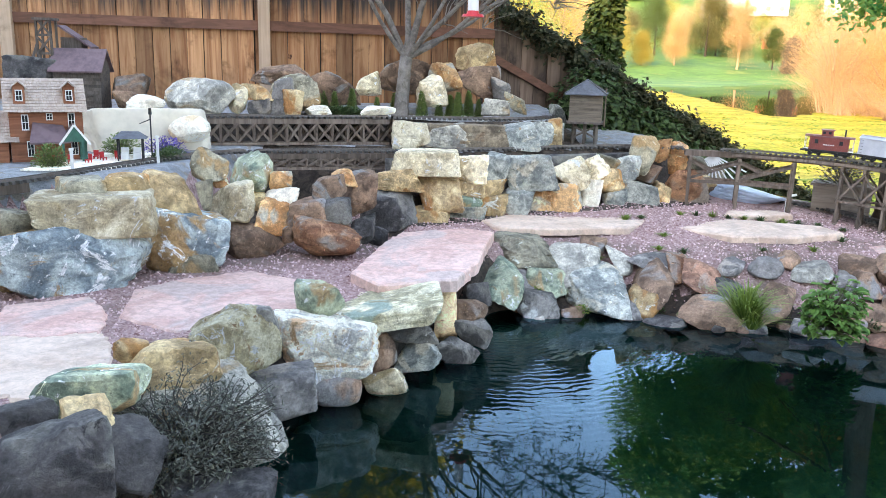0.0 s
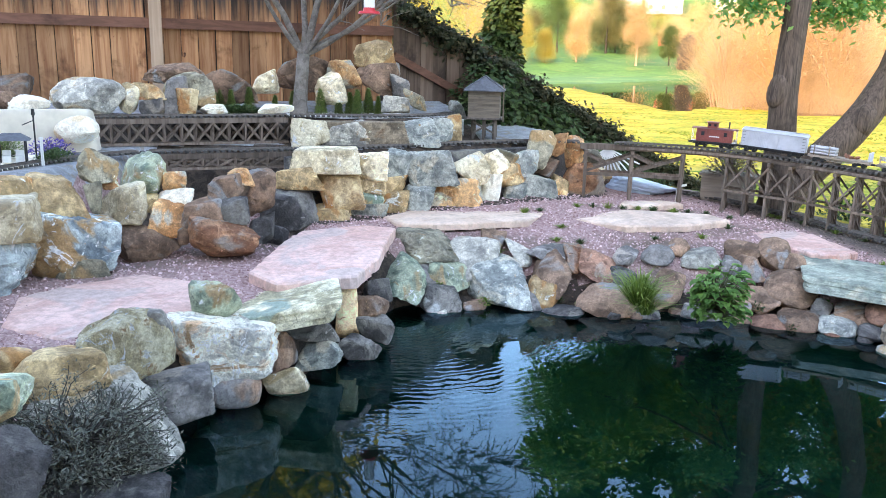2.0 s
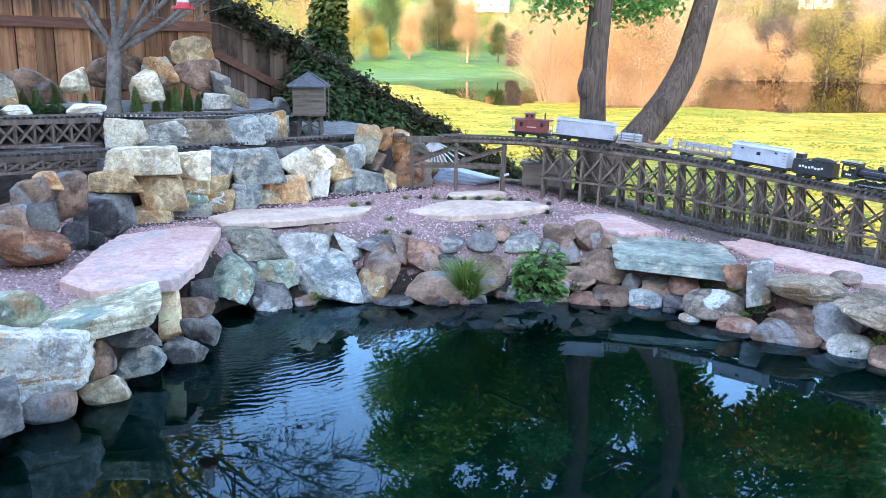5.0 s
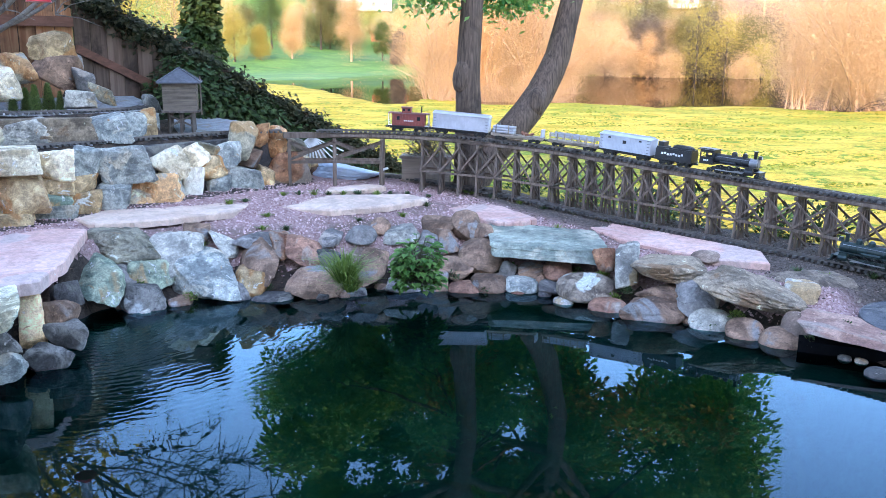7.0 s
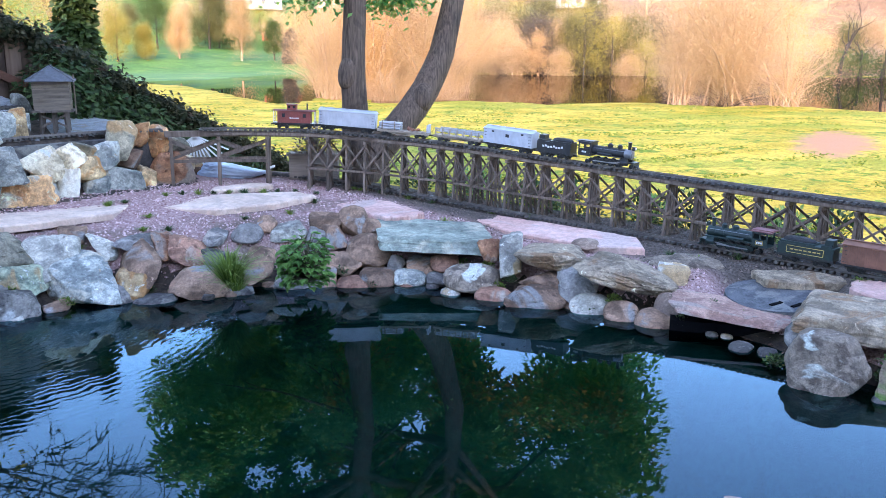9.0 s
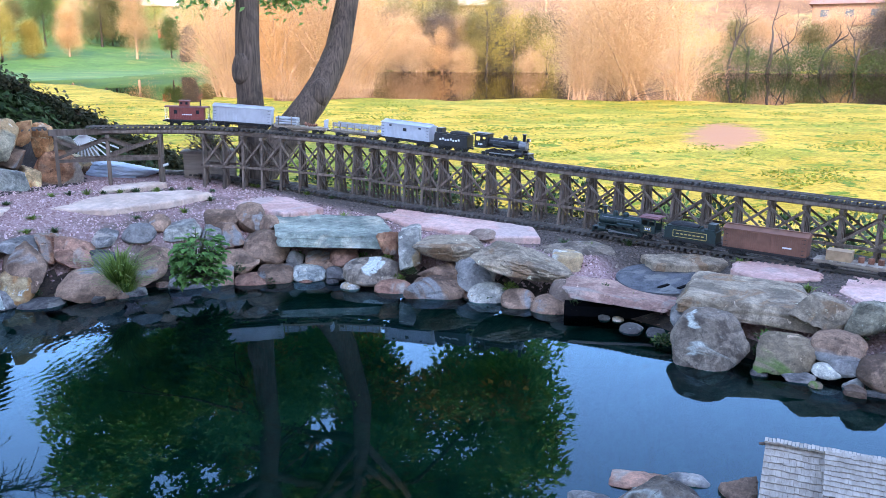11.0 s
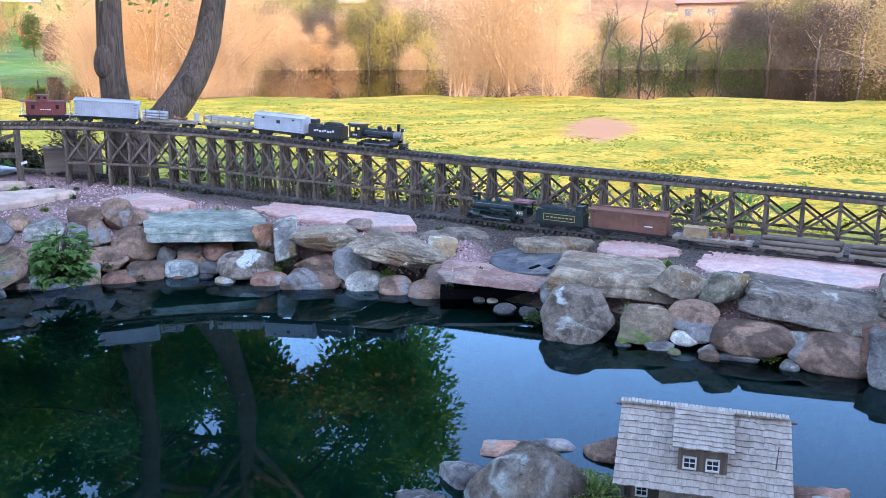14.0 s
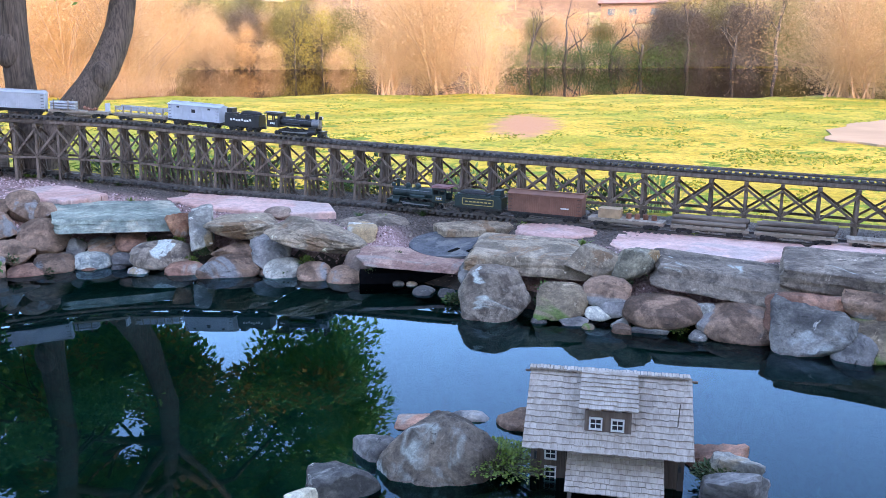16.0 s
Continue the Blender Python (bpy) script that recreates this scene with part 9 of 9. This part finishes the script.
# ---- small rocks filling the waterline ----
def fill_waterline():
    rng = random.Random(44)
    kinds = ("brown", "slate", "redbrown", "brown", "grey", "dark", "pale", "moss")
    shore = POND[6:22]
    for (ax, ay), (bx, by) in zip(shore, shore[1:]):
        n = max(1, int(math.hypot(bx - ax, by - ay) / 0.13))
        for i in range(n):
            t = (i + rng.random()) / n
            x, y = ax + (bx - ax) * t, ay + (by - ay) * t
            r = math.hypot(x, y)
            out = rng.uniform(0.02, 0.30)
            w = rng.uniform(0.06, 0.13)
            x, y = x + x / r * out, y + y / r * out
            z = float(ground_height(x, y))
            rock(x, y, max(z + 0.01, 0.0), w, w * 0.9, w * rng.uniform(0.5, 0.75), rng.uniform(0, 180), rng.choice(kinds), cut=rng.choice((3, 5, 9)))


fill_waterline()


# ---- loose gravel, litter and meadow grass ----
def scatter_gravel():
    rng = np.random.default_rng(17)
    s = Shape()
    n = 70000
    x, y = rng.uniform(-2.2, 5.6, n), rng.uniform(0.2, 6.6, n)
    ok = (signed_distance(x, y, YARD) < -0.42) & (signed_distance(x, y, POND) > 0.3) & (signed_distance(x, y, TERRACE) > 0.05)
    ok &= (x + 0.28 * y < 4.9) & ((y > 2.2) | (x > 3.2))
    x, y = x[ok], y[ok]
    z = ground_height(x, y)
    for i in range(len(x)):
        a, r = rng.uniform(0, 6.283), rng.uniform(0.006, 0.014)
        c, q = math.cos(a) * r, math.sin(a) * r
        t, h = rng.uniform(0.5, 0.9), rng.uniform(0.004, 0.011)
        p = (x[i], y[i], z[i])
        s.add([(p[0] + c, p[1] + q, p[2] - .003), (p[0] - q * t, p[1] + c * t, p[2] - .003), (p[0] - c, p[1] - q, p[2] - .003), (p[0] + q * t, p[1] - c * t, p[2] - .003),
               (p[0] + c * .4, p[1] + q * .3, p[2] + h), (p[0] - c * .4, p[1] - q * .2, p[2] + h * .8)],
              [(0, 1, 5, 4), (1, 2, 5), (2, 3, 4, 5), (3, 0, 4)])
    solid("gravel", s, M_CHIP, "loose pink and brown gravel chips on the path", "gravel", kind="stuff")


M_CHIP = leaf_mat("gravel_chip", (0.25, 0.13, 0.12), (0.74, 0.54, 0.52), through=0.0, rough=0.9)
scatter_gravel()


def scatter_grit():
    """Dark soil crumbs and twigs along the lower track."""
    rng = np.random.default_rng(18)
    s = Shape()
    n = 30000
    x, y = rng.uniform(2.6, 6.3, n), rng.uniform(-1.0, 6.6, n)
    ok = (signed_distance(x, y, YARD) < -0.02) & (x + 0.28 * y > 4.72 + rng.normal(0, 0.08, n))
    x, y = x[ok], y[ok]
    z = ground_height(x, y)
    for i in range(len(x)):
        a, r, h = rng.uniform(0, 6.283), rng.uniform(0.004, 0.013), rng.uniform(0.003, 0.009)
        c, q, p = math.cos(a) * r, math.sin(a) * r, (x[i], y[i], z[i])
        s.add([(p[0] + c, p[1] + q, p[2] - .002), (p[0] - q * .6, p[1] + c * .6, p[2] - .002), (p[0] - c, p[1] - q, p[2] - .002), (p[0] + q * .6, p[1] - c * .6, p[2] - .002), (p[0], p[1], p[2] + h)],
              [(0, 1, 4), (1, 2, 4), (2, 3, 4), (3, 0, 4)])
    solid("grit", s, leaf_mat("dark_grit", (0.035, 0.026, 0.02), (0.27, 0.20, 0.165), through=0.0, rough=0.9), "dark brown grit beside the lower track", "grit", kind="stuff")


scatter_grit()


def scatter_litter():
    rng = np.random.default_rng(23)
    s = Shape()
    n = 9000
    x, y = rng.uniform(-1.2, 4.6, n), rng.uniform(0.0, 5.2, n)
    sd = signed_distance(x, y, POND)
    ok = (sd > 0.04) & (sd < 0.42)
    x, y = x[ok], y[ok]
    z = ground_height(x, y)
    for i in range(len(x)):
        a = rng.uniform(0, 6.283)
        s.leaf((x[i], y[i], z[i] + rng.uniform(0.0, 0.012)), (math.cos(a), math.sin(a), rng.uniform(-.2, .3)), Vector((0, 0, 1)), rng.uniform(0.015, 0.035), rng.uniform(0.008, 0.016))
    solid("leaf_litter", s, leaf_mat("litter", (0.07, 0.035, 0.02), (0.26, 0.14, 0.09), through=0.1), "dry brown leaf litter between the rocks", "leaf litter", kind="stuff")


scatter_litter()


def scatter_meadow():
    rng = np.random.default_rng(29)
    s = Shape()
    n = 60000
    r, b = 12 + 48 * rng.random(n) ** 1.4, np.radians(rng.uniform(14, 84, n))
    x, y = r * np.sin(b), r * np.cos(b)
    lump = np.array([noise.fractal(Vector((x[i] * 0.22, y[i] * 0.5, 3.0)), 0.8, 2.0, 4) for i in range(n)])
    ok = (signed_distance(x, y, YARD) > 3.0) & (lump > 0.22) & (np.hypot((x - 29.8) / 4.5, (y - 18.7) / 4.5) > 1) & (np.hypot((x - 36.0) / 6.5, (y - 5.6) / 2.3) > 1)
    x, y = x[ok], y[ok]
    z = ground_height(x, y)
    for i in range(len(x)):
        h, a = rng.uniform(0.02, 0.05), rng.uniform(0, 6.283)
        c, q, w = math.cos(a), math.sin(a), rng.uniform(0.02, 0.06)
        s.add([(x[i] - c * w, y[i] - q * w, z[i] - .02), (x[i] + c * w, y[i] + q * w, z[i] - .02), (x[i] + c * w * .5 - q * .05, y[i] + q * w * .5 + c * .05, z[i] + h), (x[i] - c * w * .7 + q * .05, y[i] - q * w * .7, z[i] + h * .8)],
              [(0, 1, 2, 3)])
    solid("meadow_grass", s, leaf_mat("meadow_blade", (0.09, 0.14, 0.018), (0.22, 0.25, 0.04), through=0.35), "clumps of sunlit meadow grass", "grass", kind="stuff")


scatter_meadow()
_pts = [(36.0 + 6.4 * math.cos(a * math.pi / 20) * (1 + 0.07 * math.sin(a * 0.9)), 5.6 + 2.3 * math.sin(a * math.pi / 20) * (1 + 0.09 * math.sin(a * 1.7)), -1.655) for a in range(40)]
solid("mud_pool", Shape().add(_pts + [(p[0], p[1], -1.9) for p in _pts], [tuple(range(40))] + [(k, k + 40, (k + 1) % 40 + 40, (k + 1) % 40) for k in range(40)]),
      plain_mat("pale_mud", (0.30, 0.22, 0.145), 0.95, var=0.12, scale=0.5, relief=0, spec=0.05), "pale shallow muddy pool in the meadow", "pool", kind="structure")

# ---- loose stones lying on the path beside the skimmer ----
rock(3.930, 2.980, 0.205, 0.500, 0.330, 0.170, -38, "lichen", sq=3, cut=9)
rock(3.775, 2.905, 0.215, 0.185, 0.150, 0.150, -50, "pale", cut=9)
rock(3.640, 3.505, 0.300, 0.170, 0.120, 0.080, -30, "pinkish", cut=2)
